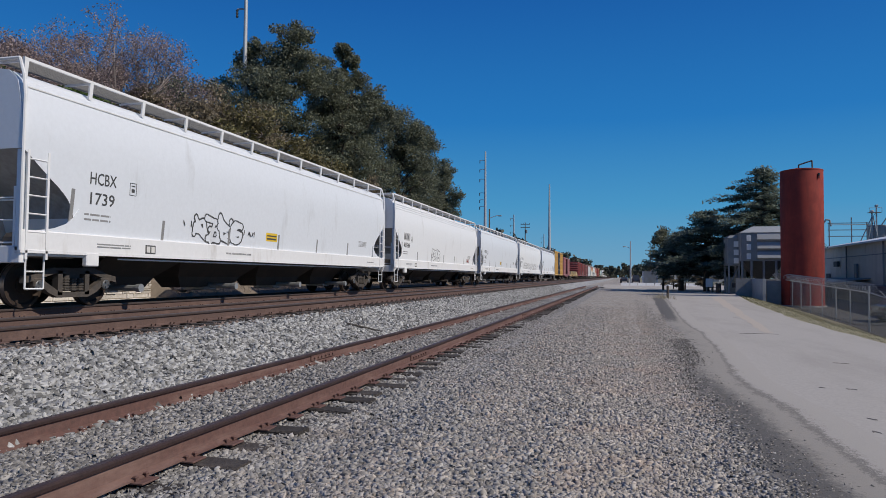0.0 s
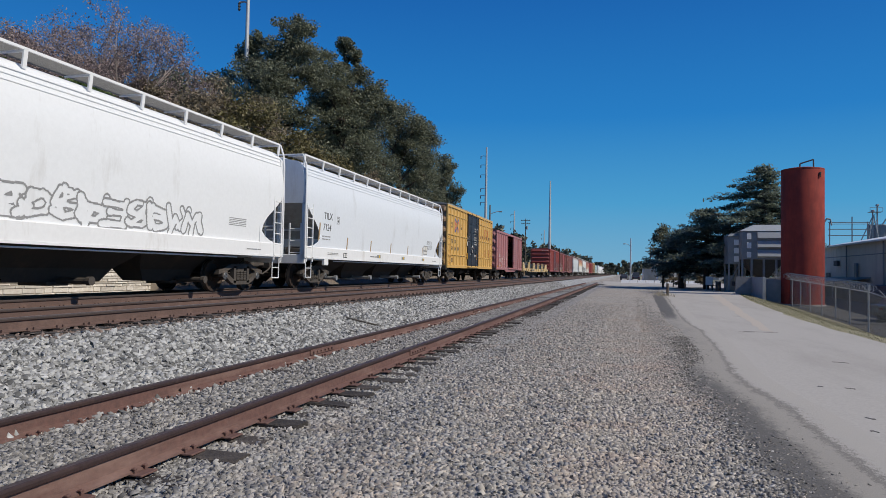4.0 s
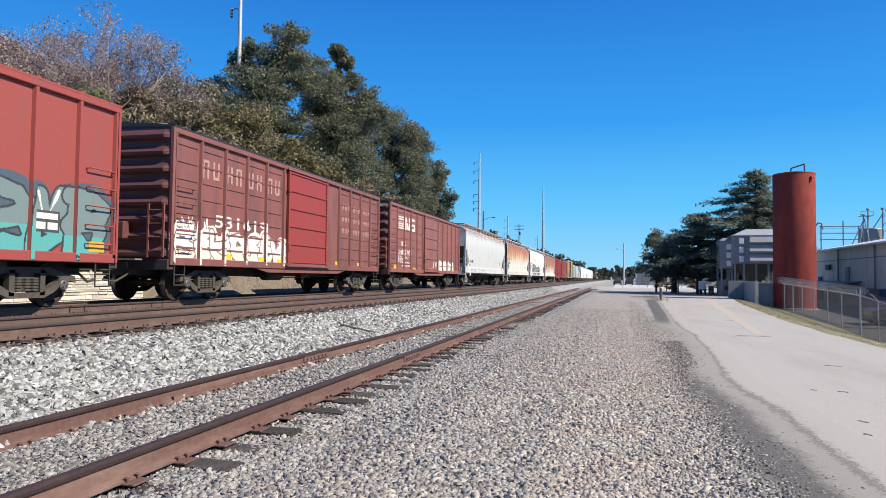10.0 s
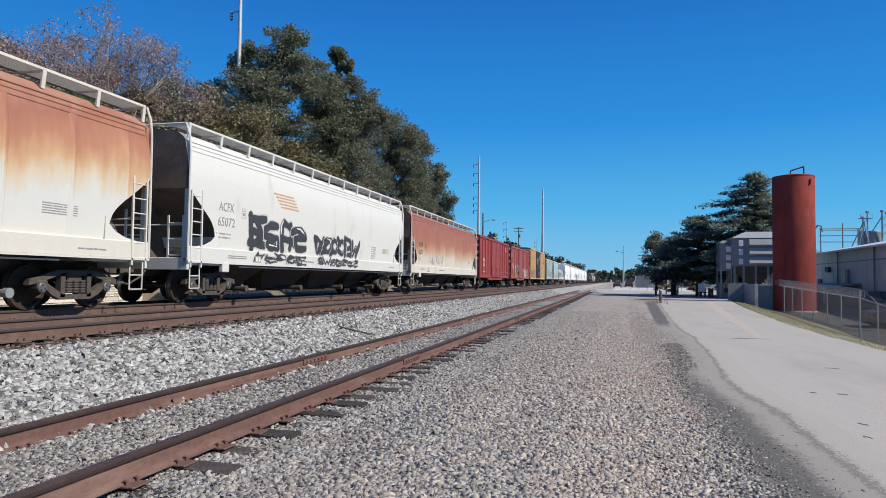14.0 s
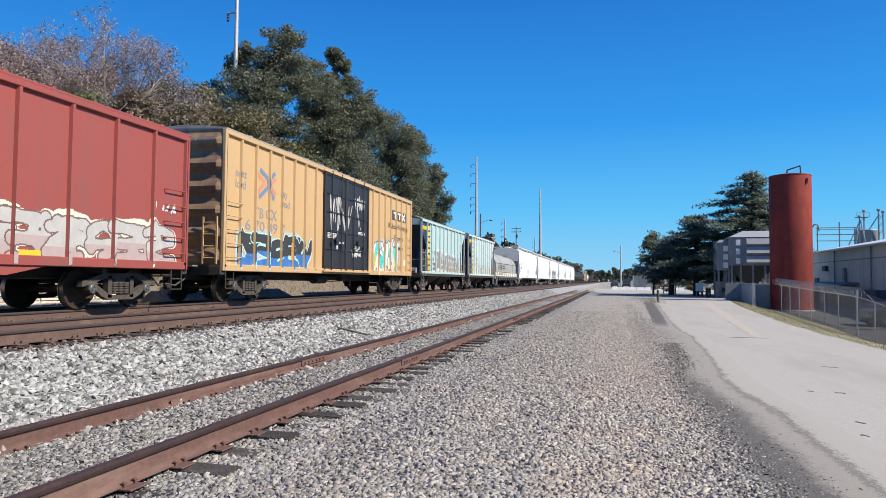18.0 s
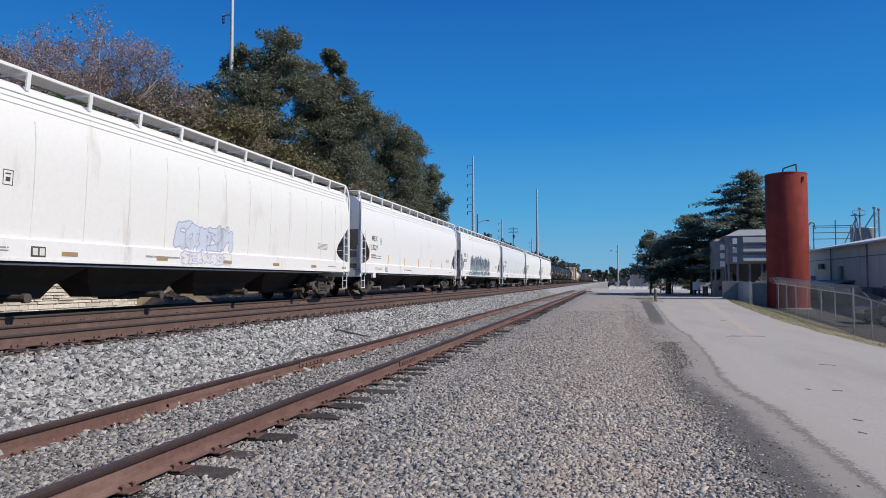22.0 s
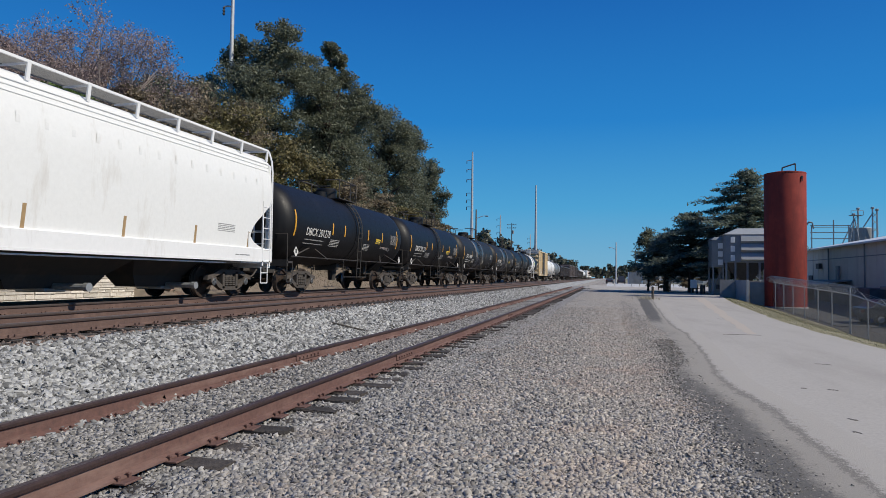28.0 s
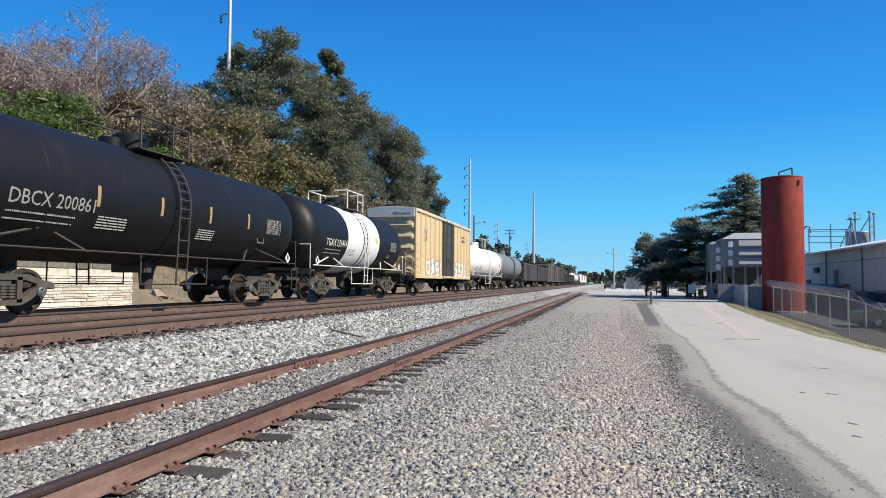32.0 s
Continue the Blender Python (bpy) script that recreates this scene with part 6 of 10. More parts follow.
        # hazard diamonds on the end posts
        for d in (1, -1):
            y = d * (h - 0.75)
            part("hazard_placard", Shape().plate([(y - 0.19, 1.5), (y, 1.31), (y + 0.19, 1.5), (y, 1.69)], "x", 1.46, 0.012), WHITE_INK, car, "white diamond hazard placard")
            part("placard_mark", Shape().box(1.473, 1.476, y - 0.06, y + 0.06, 1.45, 1.6), INK, car)
    return car, h


def make_train():
    white = car_paint("white_hopper", (0.80, 0.81, 0.82), (0.45, 0.43, 0.40), 0.12)
    white_b = car_paint("bluish_white_hopper", (0.72, 0.75, 0.79), (0.42, 0.42, 0.42), 0.15)
    white_d = car_paint("dingy_white_hopper", (0.65, 0.65, 0.63), (0.42, 0.38, 0.32), 0.2)
    sill_d = car_paint("dingy_white_sill", (0.62, 0.62, 0.6), (0.4, 0.36, 0.31), 0.2)
    white_c = car_paint("creamy_white_hopper", (0.80, 0.80, 0.785), (0.45, 0.40, 0.34), 0.16)
    grey_h = car_paint("grey_hopper", (0.56, 0.58, 0.58), (0.33, 0.28, 0.24), 0.2, gradient=((0.32, 0.15, 0.09), 3.7, 4.4, 0.7))
    rusty = rust_wash("rust_washed_hopper", ((0.0, (0.62, 0.61, 0.57)), (0.28, (0.58, 0.585, 0.57)), (0.40, (0.58, 0.49, 0.37)), (0.52, (0.52, 0.33, 0.19)), (0.68, (0.40, 0.185, 0.11)), (0.86, (0.31, 0.125, 0.08)), (1.0, (0.36, 0.19, 0.13))), 1.5, 4.5, -6.5, 1.625)
    rusty_b = rust_wash("rust_red_hopper", ((0.0, (0.58, 0.55, 0.51)), (0.22, (0.55, 0.50, 0.44)), (0.34, (0.46, 0.31, 0.22)), (0.5, (0.35, 0.15, 0.10)), (0.8, (0.28, 0.10, 0.07)), (1.0, (0.30, 0.13, 0.10))), 1.3, 4.5, -6.65, 2.66, 0.2, 0.6)
    sill_r = car_paint("cream_grey_sill", (0.62, 0.60, 0.55), (0.42, 0.30, 0.2), 0.25)
    sill_w = car_paint("white_sill", (0.80, 0.80, 0.80), (0.4, 0.36, 0.3), 0.18)
    yellow = car_paint("yellow_box_car", (0.62, 0.385, 0.115), (0.35, 0.2, 0.07), 0.16)
    yellow_b = car_paint("faded_yellow_box_car", (0.57, 0.38, 0.195), (0.4, 0.26, 0.13), 0.2)
    # end walls: the yellow darkened to hold their shade, dark streaks over it
    dun = car_paint("shaded_yellow_end", (0.33, 0.215, 0.115), (0.16, 0.10, 0.07), 0.5)
    cream = car_paint("pale_yellow_flat", (0.58, 0.43, 0.225), (0.35, 0.25, 0.14), 0.25)
    pink = car_paint("faded_pink_red", (0.39, 0.165, 0.167), (0.27, 0.16, 0.15), 0.4)
    red = car_paint("oxide_red", (0.31, 0.066, 0.055), (0.21, 0.08, 0.07), 0.38)
    brown = car_paint("brown_red", (0.24, 0.086, 0.074), (0.12, 0.062, 0.056), 0.55)
    brown_b = car_paint("dull_brown_red", (0.285, 0.10, 0.083), (0.15, 0.085, 0.076), 0.55)
    # maroon for end walls only, about half as bright as the sides
    maroon_end = car_paint("dark_maroon_end", (0.14, 0.052, 0.047), (0.07, 0.036, 0.034), 0.4)
    red_b = car_paint("deep_red", (0.29, 0.043, 0.037), (0.20, 0.055, 0.05), 0.3)
    red_c = car_paint("brick_red", (0.32, 0.076, 0.064), (0.22, 0.09, 0.08), 0.38)
    plum = car_paint("plum_door", (0.15, 0.055, 0.06), (0.10, 0.05, 0.05), 0.3)
    black = car_paint("black_door", (0.028, 0.028, 0.034), (0.06, 0.055, 0.05), 0.2)
    tank = car_paint("black_tank", (0.007, 0.007, 0.0085), (0.019, 0.018, 0.018), 0.3, 0.5)
    tank_b = car_paint("sooty_tank", (0.014, 0.0132, 0.0135), (0.03, 0.028, 0.028), 0.3, 0.55)
    for m in (tank, tank_b):
        m.node_tree.nodes["Principled BSDF"].inputs["Specular IOR Level"].default_value = 0.3
    tan_box = car_paint("faded_tan_box_car", (0.60, 0.46, 0.27), (0.42, 0.31, 0.19), 0.2)
    soot_door = car_paint("sooty_brown_door", (0.05, 0.042, 0.038), (0.09, 0.07, 0.06), 0.3)
    pale_roof = car_paint("pale_galvanised_roof", (0.62, 0.62, 0.60), (0.45, 0.43, 0.4), 0.2)
    far_brown = car_paint("far_grey_brown", (0.11, 0.085, 0.08), (0.08, 0.065, 0.06), 0.4)
    tank_w = car_paint("white_tank_band", (0.72, 0.72, 0.72), (0.4, 0.38, 0.36), 0.15)
    tank_g = car_paint("grey_tank", (0.16, 0.17, 0.18), (0.11, 0.1, 0.09), 0.25)
    aqua = car_paint("pale_aqua", (0.44, 0.58, 0.59), (0.32, 0.36, 0.36), 0.2)
    aqua_b = car_paint("whitish_aqua", (0.53, 0.64, 0.65), (0.4, 0.44, 0.44), 0.2)
    navy = car_paint("navy_end", (0.02, 0.045, 0.09), (0.05, 0.06, 0.08), 0.2)
    coil_g = car_paint("grey_hood", (0.36, 0.365, 0.35), (0.24, 0.21, 0.19), 0.25)
    dark_gon = car_paint("dark_gondola", (0.06, 0.052, 0.053), (0.09, 0.075, 0.07), 0.35)
    rack = car_paint("roof_grey", (0.36, 0.35, 0.33), (0.22, 0.18, 0.15), 0.3)

    W = 1.4445          # painted face of a box car's wall
    D = 1.503           # painted face of a door

    # five white hoppers at the front
    car, h = covered_hopper("white covered hopper with black stencils and looping graffiti outline", 10.1, 29.9, white_b, sill_w, ("HCBX", "1739"), 1, stripe=GREY_STRIPE, roof_line=False, shift=0.1)
    scribble(car, skin, -h + 4.7, 1.9, 0.55, 0.2, INK, 14, 2, 0.02)
    graffiti(car, skin, -h + 5.3, -h + 7.6, 1.53, 2.25, None, INK, 4, 4, None, "black outlined graffiti", 0.35)
    scribble(car, skin, -h + 7.7, 1.8, 0.6, 0.2, INK, 15, 3, 0.02)
    bars(car, skin, [(-h + 9.0, -h + 9.7, 1.74, 0.26)], YELLOW_DECAL, "yellow_decal")
    bars(car, skin2, [(-h + 9.05, -h + 9.65, 1.79, 0.05), (-h + 9.05, -h + 9.65, 1.89, 0.04)], INK, "decal_print")
    car, h = covered_hopper("white covered hopper with seam lines under its roof edge", 31.4, 50.9, white, sill_w, ("HLTX", "463344"), 2, stripe=GREY_STRIPE)
    graffiti(car, skin, -h + 6.95, -h + 8.6, 1.58, 2.2, None, GREY_INK, 9, 4, None, "thin outlined graffiti", 0.3)
    bars(car, lambda z: skin(z) - 0.002, [(-h + 1.5, -h + 2.55, 2.5, 0.38)], GREY_SPRAY, "repaint_patch")
    scribble(car, skin, h - 3.4, 1.62, 0.8, 0.3, RED_SPRAY, 21, 4, 0.022)
    car, h = covered_hopper("bluish white covered hopper with a yellow decal", 52.4, 72.0, white_b, sill_w, ("HCBX", "1661"), 3, stripe=GREY_STRIPE, roof_line=False, shift=0.1)
    bars(car, skin, [(-h + 9.0, -h + 9.7, 1.74, 0.26)], YELLOW_DECAL, "yellow_decal")
    bars(car, skin2, [(-h + 9.05, -h + 9.65, 1.79, 0.05), (-h + 9.05, -h + 9.65, 1.89, 0.04)], INK, "decal_print")
    car, h = covered_hopper("white covered hopper with pale graffiti along its sill", 73.5, 93.3, white, sill_w, ("FPLX", "2104"), 4)
    graffiti(car, skin, -h + 3.5, -h + 15.4, 1.53, 2.2, None, GREY_INK, 5, 17, None, "thin outlined graffiti", 0.4)
    car, h = covered_hopper("plain white covered hopper with amber stripes", 94.9, 113.6, white_b, sill_w, ("TILX", "7124"), 5, stripe=DULL_STRIPE)
    bars(car, skin, [(h - 3.9, h - 3.1, 1.6, 0.5)], GREY_INK, "inspection_stencil")
    bars(car, skin2, [(h - 3.85, h - 3.5, 1.85, 0.2), (h - 3.45, h - 3.15, 1.85, 0.2), (h - 3.85, h - 3.15, 1.65, 0.12)], WHITE_INK, "inspection_box")
    small_print(car, skin, h - 3.3, 2.35, 1.0, 4, 0.03, GREY_INK, 77, 2.0)
    bars(car, 1.609, [(-h + 7.25 + 3.55 * k, -h + 7.7 + 3.55 * k, 1.24, 0.14) for k in range(3)], GREY_DECAL, "sill_decal")
    bars(car, 1.614, [(-h + 7.48 + 3.55 * k, -h + 7.6 + 3.55 * k, 1.255, 0.11) for k in range(3)], YELLOW_DECAL, "decal_mark")

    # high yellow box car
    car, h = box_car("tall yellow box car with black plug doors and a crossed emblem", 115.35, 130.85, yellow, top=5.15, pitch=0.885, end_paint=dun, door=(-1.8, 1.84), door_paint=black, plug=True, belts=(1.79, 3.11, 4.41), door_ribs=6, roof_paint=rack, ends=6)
    for word, y, z in (("next", 1.02, 3.80), ("load", 1.02, 3.58), ("any", 3.66, 3.84), ("road", 3.66, 3.6)):
        lettering(car, word, W, -h + y, z, 0.2, INK, weight=0.03)
    emblem(car, W, -h + 2.65, 3.78, 1.2)
    for word, y, z in (("FB", 1.06, 2.57), ("OX", 1.96, 2.57), ("50", 1.06, 2.1), ("64", 1.96, 2.1), ("39", 2.82, 2.1)):
        lettering(car, word, W, -h + y, z, 0.26, INK, 0.55, weight=0.025)
    bars(car, W, [(-h + 2.88, -h + 3.15, 2.52, 0.012), (-h + 2.88, -h + 3.15, 2.8, 0.012), (-h + 2.88, -h + 2.895, 2.52, 0.28), (-h + 3.135, -h + 3.15, 2.52, 0.28)], INK, "plate_box")
    end_lettering(car, "FBOX 506439", 0.2, -h - 0.153, 4.72, 0.13, INK, 1.1)
    small_print(car, W, -h + 0.9, 1.5, 0.8, 3, 0.05, INK, 3)
    rust_o = car_paint("dark_orange", (0.40, 0.10, 0.03))
    bars(car, W, [(-h + 12.2, -h + 13.7, 4.02, 0.1), (-h + 12.35, -h + 12.5, 3.55, 0.5), (-h + 12.85, -h + 13.0, 3.55, 0.5)], rust_o, "logo_shape")
    s = Shape()
    ribbon(s, [(-h + 13.25, 3.55), (-h + 13.75, 4.05)], 0.15, W)
    ribbon(s, [(-h + 13.25, 4.05), (-h + 13.75, 3.55)], 0.15, W + 0.001)
    part("logo_shape", s, rust_o, car)
    lettering(car, "RAILCAR POOLING EXPERTS", W, -h + 10.5, 3.3, 0.26, car_paint("brown_letter", (0.24, 0.11, 0.05)), 4.5)
    for k, (words, w) in enumerate((("CLOSE AND LOCK", 0.95), ("DOOR BEFORE", 0.76), ("MOVING CAR", 0.68), ("CIERRE Y PONGA", 0.93), ("EL SEGURO A LA", 0.93), ("PUERTA ANTES DE", 0.98), ("MOVER EL CARRO", 0.95))):
        lettering(car, words, D, 0.52 if k < 3 else 0.5, (3.86 if k < 3 else 3.72) - 0.17 * k, 0.10, WHITE_INK, w)
    for a, b, z, n in ((-1.85, -1.4, 3.2, 4), (-1.1, -0.5, 1.95, 1), (0.5, 1.2, 1.9, 2)):
        small_print(car, D, a, z, b - a, n, 0.07, WHITE_INK, int(z * 10))
    bars(car, D, [(-0.75, -0.5, 2.3, 0.18), (-0.2, 0.05, 2.1, 0.24), (-0.25, 0.0, 2.5, 0.14), (-2.0, -1.85, 2.55, 0.3)], WHITE_INK, "placard")
    bars(car, D, [(0.25, 0.42, 2.35, 0.14)], rust_o, "placard")
    bars(car, D, [(-1.95, -1.83, 1.6, 0.42), (1.35, 1.47, 1.6, 0.42)], AMBER_STRIPE, "reflective_stripe")
    small_print(car, W, h - 3.0, 2.45, 0.7, 8, 0.05, rust_o, 51)
    small_print(car, W, h - 1.8, 2.45, 0.7, 8, 0.05, rust_o, 52)

    # faded pinkish red box car, its door slid open
    car, h = box_car("faded pinkish red box car with an open door and graffiti", 133.2, 148.9, pink, posts=13, door=(-1.33, 1.81), door_open=0.97, door_ribs=15, ends=5, sill_depth=0.2)
    lettering(car, "AG R", W, -h + 1.25, 2.08, 0.3, WHITE_INK, 0.95)
    lettering(car, "77 626", W, -h + 1.3, 1.66, 0.3, WHITE_INK, 1.15)
    small_print(car, W, -h + 1.4, 1.4, 0.9, 2, 0.06, FADED_WHITE, 3, 2.0)
    graffiti(car, W, -h + 2.1, -h + 5.8, 1.0, 2.05, car_paint("pink_fill", (0.42, 0.16, 0.16)), WHITE_SPRAY, 12, 5, None, "white outlined graffiti", 0.4)
    bars(car, W, [(-h + 0.7, -h + 1.7, 1.05, 0.3), (-h + 0.4, -h + 0.6, 1.5, 0.8), (-h + 2.5, -h + 3.0, 1.15, 0.35)], car_paint("orange_patch", (0.5, 0.2, 0.04)), "orange_patch")
    small_print(car, W, -h + 5.7, 2.6, 0.4, 5, 0.09, FADED_WHITE, 13)

    # flat car with rail sections
    flat_car("pale yellow flat car loaded with long steel rails between stakes", 150.8, 177.4, cream)

    # red box cars
    car, h = box_car("red box car with a plum door and fresh low graffiti", 180.2, 195.9, red, posts=14, door=(-1.74, 1.41), door_paint=plum, plug=True, ends=6, door_ribs=4)
    lettering(car, "BKTY", W, -h + 1.5, 2.2, 0.28, FADED_WHITE, 1.15, space=1.3)
    end_lettering(car, "BKTY 153226", 0.25, -h - 0.153, 4.12, 0.1, WHITE_INK, 0.9)
    lettering(car, "153226", W, -h + 1.45, 1.8, 0.28, FADED_WHITE, 1.3, space=1.2)
    small_print(car, W, -h + 1.6, 1.5, 0.9, 3, 0.05, FADED_WHITE, 8)
    scribble(car, W, -h + 0.3, 3.35, 0.8, 0.55, WHITE_SPRAY, 2, 3, 0.028)
    scribble(car, W, -h + 0.75, 3.05, 0.75, 0.4, WHITE_SPRAY, 3, 4, 0.025)
    graffiti(car, W, -h + 2.5, -h + 5.9, 0.98, 2.15, car_paint("rose_spray", (0.42, 0.14, 0.14)), car_paint("maroon_spray", (0.14, 0.04, 0.06)), 22, 5, None, "dull red graffiti", 0.4)
    graffiti(car, W, -h + 9.6, h - 0.35, 0.98, 2.45, car_paint("grey_teal_spray", (0.17, 0.23, 0.235)), BLACK_SPRAY, 23, 6, car_paint("ink_blue_spray", (0.07, 0.105, 0.14)), "grey and teal bubble graffiti in black", 0.4, WHITE_SPRAY, car_paint("deep_teal_spray", (0.10, 0.36, 0.35)))
    bars(car, W + 0.004, [(h - 2.2, h - 1.55, 1.5, 0.42)], INK, "notice_plate")
    bars(car, W + 0.01, [(h - 2.15, h - 1.9, 1.55, 0.14), (h - 1.85, h - 1.6, 1.55, 0.14), (h - 2.15, h - 1.6, 1.75, 0.12)], WHITE_INK, "notice_plate")
    bars(car, W + 0.004, [(h - 0.75, h - 0.3, 1.15, 0.22)], AMBER_STRIPE, "orange_plate")
    bars(car, D, [(-1.5, -0.9, 2.35, 0.1), (-1.5, -0.95, 2.2, 0.07), (-1.5, -0.8, 2.08, 0.07)], WHITE_INK, "stencil")
    scribble(car, D, -1.4, 1.2, 2.4, 0.35, WHITE_SPRAY, 8, 6, 0.03)
    car, h = box_car("dark brown-red box car with worn white lettering and pale graffiti", 197.9, 213.3, brown, posts=13, door=(-1.52, 1.71), door_ribs=5, ends=8, sill_depth=0.15, door_paint=red_b, roof_paint=black, belts=(), seams=7, end_paint=maroon_end)
    rose = surface("worn_rose_stencil", (0.46, 0.30, 0.27), (0.30, 0.16, 0.14), 7, rough=0.8, bump=0, spread=0.9)
    for k in range(8):
        y = -h + 1.185 * (k // 2) + (1.28 if k % 2 == 0 else 1.78)
        bars(car, W, [(y, y + 0.09, 3.32, 0.5), (y + 0.22, y + 0.31, 3.32, 0.5), (y, y + 0.31, (3.74, 3.32, 3.53)[k % 3], 0.08)], rose, "worn_letter_bar")
    for k in range(9):
        y = h - 1.185 * (k // 3 + 1) + (0.2, 0.5, 0.8)[k % 3] - 1.0
        for q in range(3):
            bars(car, W, [(y, y + 0.06, 2.45 + 0.48 * q, 0.24), (y + 0.12, y + 0.18, 2.45 + 0.48 * q, 0.24), (y, y + 0.18, 2.55 + 0.48 * q, 0.05)], rose, "worn_letter_bar")
    lettering(car, "531619", W, -h + 1.9, 2.02, 0.36, WHITE_INK, 2.9)
    graffiti(car, W, -h + 0.15, -h + 6.2, 0.98, 1.95, WHITE_SPRAY, BROWN_SPRAY, 31, 7, CREAM_SPRAY, "pale sprayed graffiti", 0.6, None, CREAM_SPRAY)
    scribble(car, W, -h + 0.4, 1.75, 1.2, 0.5, WHITE_SPRAY, 35, 4, 0.04)
    bars(car, W + 0.004, [(-h + 2.3, -h + 2.8, 1.1, 0.2), (-h + 4.4, -h + 4.8, 1.1, 0.16), (-h + 5.6, -h + 6.0, 1.1, 0.12), (h - 5.0, h - 4.6, 1.15, 0.12), (h - 2.6, h - 2.2, 1.15, 0.12)], YELLOW_DECAL, "reflective_patch")
    car, h = box_car("dull brown-red box car with white speed-line emblem and graffiti", 215.0, 230.5, brown_b, posts=13, door=(-1.51, 1.63), door_ribs=5, ends=8, sill_depth=0.15, roof_paint=black, seams=7, end_paint=maroon_end)
    # slanted speed lines running into two broad letter forms
    lines = [rect(-h + 1.27 + 0.012 * k, -h + 2.36 + 0.07 * k, 3.78 - 0.115 * k, 3.85 - 0.115 * k) for k in range(6)]
    forms = [rect(-h + 2.62, -h + 2.84, 3.2, 3.86, -0.12), [(-h + 2.5, 3.86), (-h + 2.8, 3.86), (-h + 3.3, 3.2), (-h + 3.02, 3.2)], rect(-h + 3.22, -h + 3.42, 3.2, 3.86, 0.02),
             rect(-h + 3.66, -h + 4.36, 3.74, 3.87), rect(-h + 3.62, -h + 3.82, 3.5, 3.8), rect(-h + 3.64, -h + 4.34, 3.47, 3.6), rect(-h + 4.2, -h + 4.4, 3.24, 3.56), rect(-h + 3.58, -h + 4.36, 3.19, 3.32)]
    decal(car, W, lines + forms, WHITE_INK, "white speed-line emblem")
    lettering(car, "NS", W, -h + 1.92, 2.3, 0.28, WHITE_INK, 0.5, space=1.3)
    end_lettering(car, "NS 409907", 0.25, -h - 0.153, 4.16, 0.13, WHITE_INK, 1.0)
    lettering(car, "409 907", W, -h + 1.96, 1.8, 0.34, WHITE_INK, 1.9)
    small_print(car, W, -h + 2.1, 1.4, 1.6, 2, 0.08, WHITE_INK, 17, 2.0)
    graffiti(car, W, -h + 1.25, -h + 2.3, 1.45, 2.0, None, WHITE_SPRAY, 5, 3, None, "white tag", 0.3)
    scribble(car, W, -h + 2.5, 1.62, 1.0, 0.22, WHITE_SPRAY, 6, 2, 0.022)
    graffiti(car, W, -h + 9.45, h - 1.7, 0.98, 1.7, WHITE_SPRAY, GREY_SPRAY, 33, 7, None, "white sprayed graffiti", 0.4)
    scribble(car, D, 0.4, 1.2, 1.1, 0.5, WHITE_SPRAY, 36, 3, 0.05)
    bars(car, W + 0.004, [(-h + 0.7, -h + 1.2, 1.1, 0.22), (-h + 4.2, -h + 4.6, 1.1, 0.1), (h - 2.0, h - 1.7, 1.1, 0.1)], YELLOW_DECAL, "reflective_patch")
    bars(car, D, [(-0.6, 0.2, 1.12, 0.08)], YELLOW_DECAL, "reflective_patch")

    # rusty hoppers
    car, h = covered_hopper("grey-white covered hopper rusting along its roof edge", 232.1, 250.4, grey_h, grey_h, None, 6, slope=DARK_SHEET)
    lettering(car, "ACFX68855", skin, -h + 1.6, 1.85, 0.2, INK, 1.5)
    small_print(car, skin, -h + 1.55, 1.68, 0.45, 2, 0.04, INK, 61, 2.0)
    car, h = covered_hopper("covered hopper washed with orange rust over pale grey panels", 252.3, 270.1, rusty, sill_r, ("ACFX", "40662"), 7, panels=9, shift=-0.2, slope=DARK_SHEET, end_paint=DARK_SHEET)
    car, h = covered_hopper("white covered hopper with two black bubble graffiti", 271.6, 290.0, white_d, sill_d, ("ACFX", "65072"), 8, line=GREY_INK, shift=-0.15, slope=DARK_SHEET, end_paint=DARK_SHEET)
    graffiti(car, skin, -h + 3.1, -h + 6.95, 1.52, 2.6, BLACK_SPRAY, GREY_SPRAY, 41, 4, None, "black bubble graffiti", 0.15, WHITE_SPRAY)
    graffiti(car, skin, -h + 7.8, -h + 12.1, 1.52, 2.35, BLACK_SPRAY, GREY_SPRAY, 42, 6, None, "black bubble graffiti", 0.15, WHITE_SPRAY)
    graffiti(car, 1.6075, -h + 3.3, -h + 6.9, 1.14, 1.48, BLACK_SPRAY, GREY_SPRAY, 43, 5, None, "black bubble graffiti", 0.15)
    graffiti(car, 1.6075, -h + 7.9, -h + 12.0, 1.16, 1.48, BLACK_SPRAY, GREY_SPRAY, 44, 7, None, "black bubble graffiti", 0.15)
    bars(car, skin, [(-h + 5.0 - 0.12 * k, -h + 6.3 - 0.1 * k, 3.0 + 0.1 * k, 0.05) for k in range(5)], car_paint("rust_scrape", (0.55, 0.33, 0.18)), "rust_scrape")
    small_print(car, skin, h - 4.6, 2.1, 0.5, 6, 0.06, GREY_INK, 62)
    car, h = covered_hopper("covered hopper with a rust-red upper half", 291.5, 309.6, rusty_b, sill_r, ("ACFX", "66359"), 9, panels=6, slope=DARK_SHEET, end_paint=DARK_SHEET)
    scribble(car, skin, -h + 4.0, 1.6, 3.4, 0.7, GREY_SPRAY, 7, 7, 0.04)

    # deep red and brick red box cars
    car, h = box_car("clean deep red box car with double doors", 311.5, 327.3, red_b, posts=12, door=(-2.3, 2.3), door_ribs=5, second=0.0, ends=6, sill_depth=0.2)
    a = h - 1.78
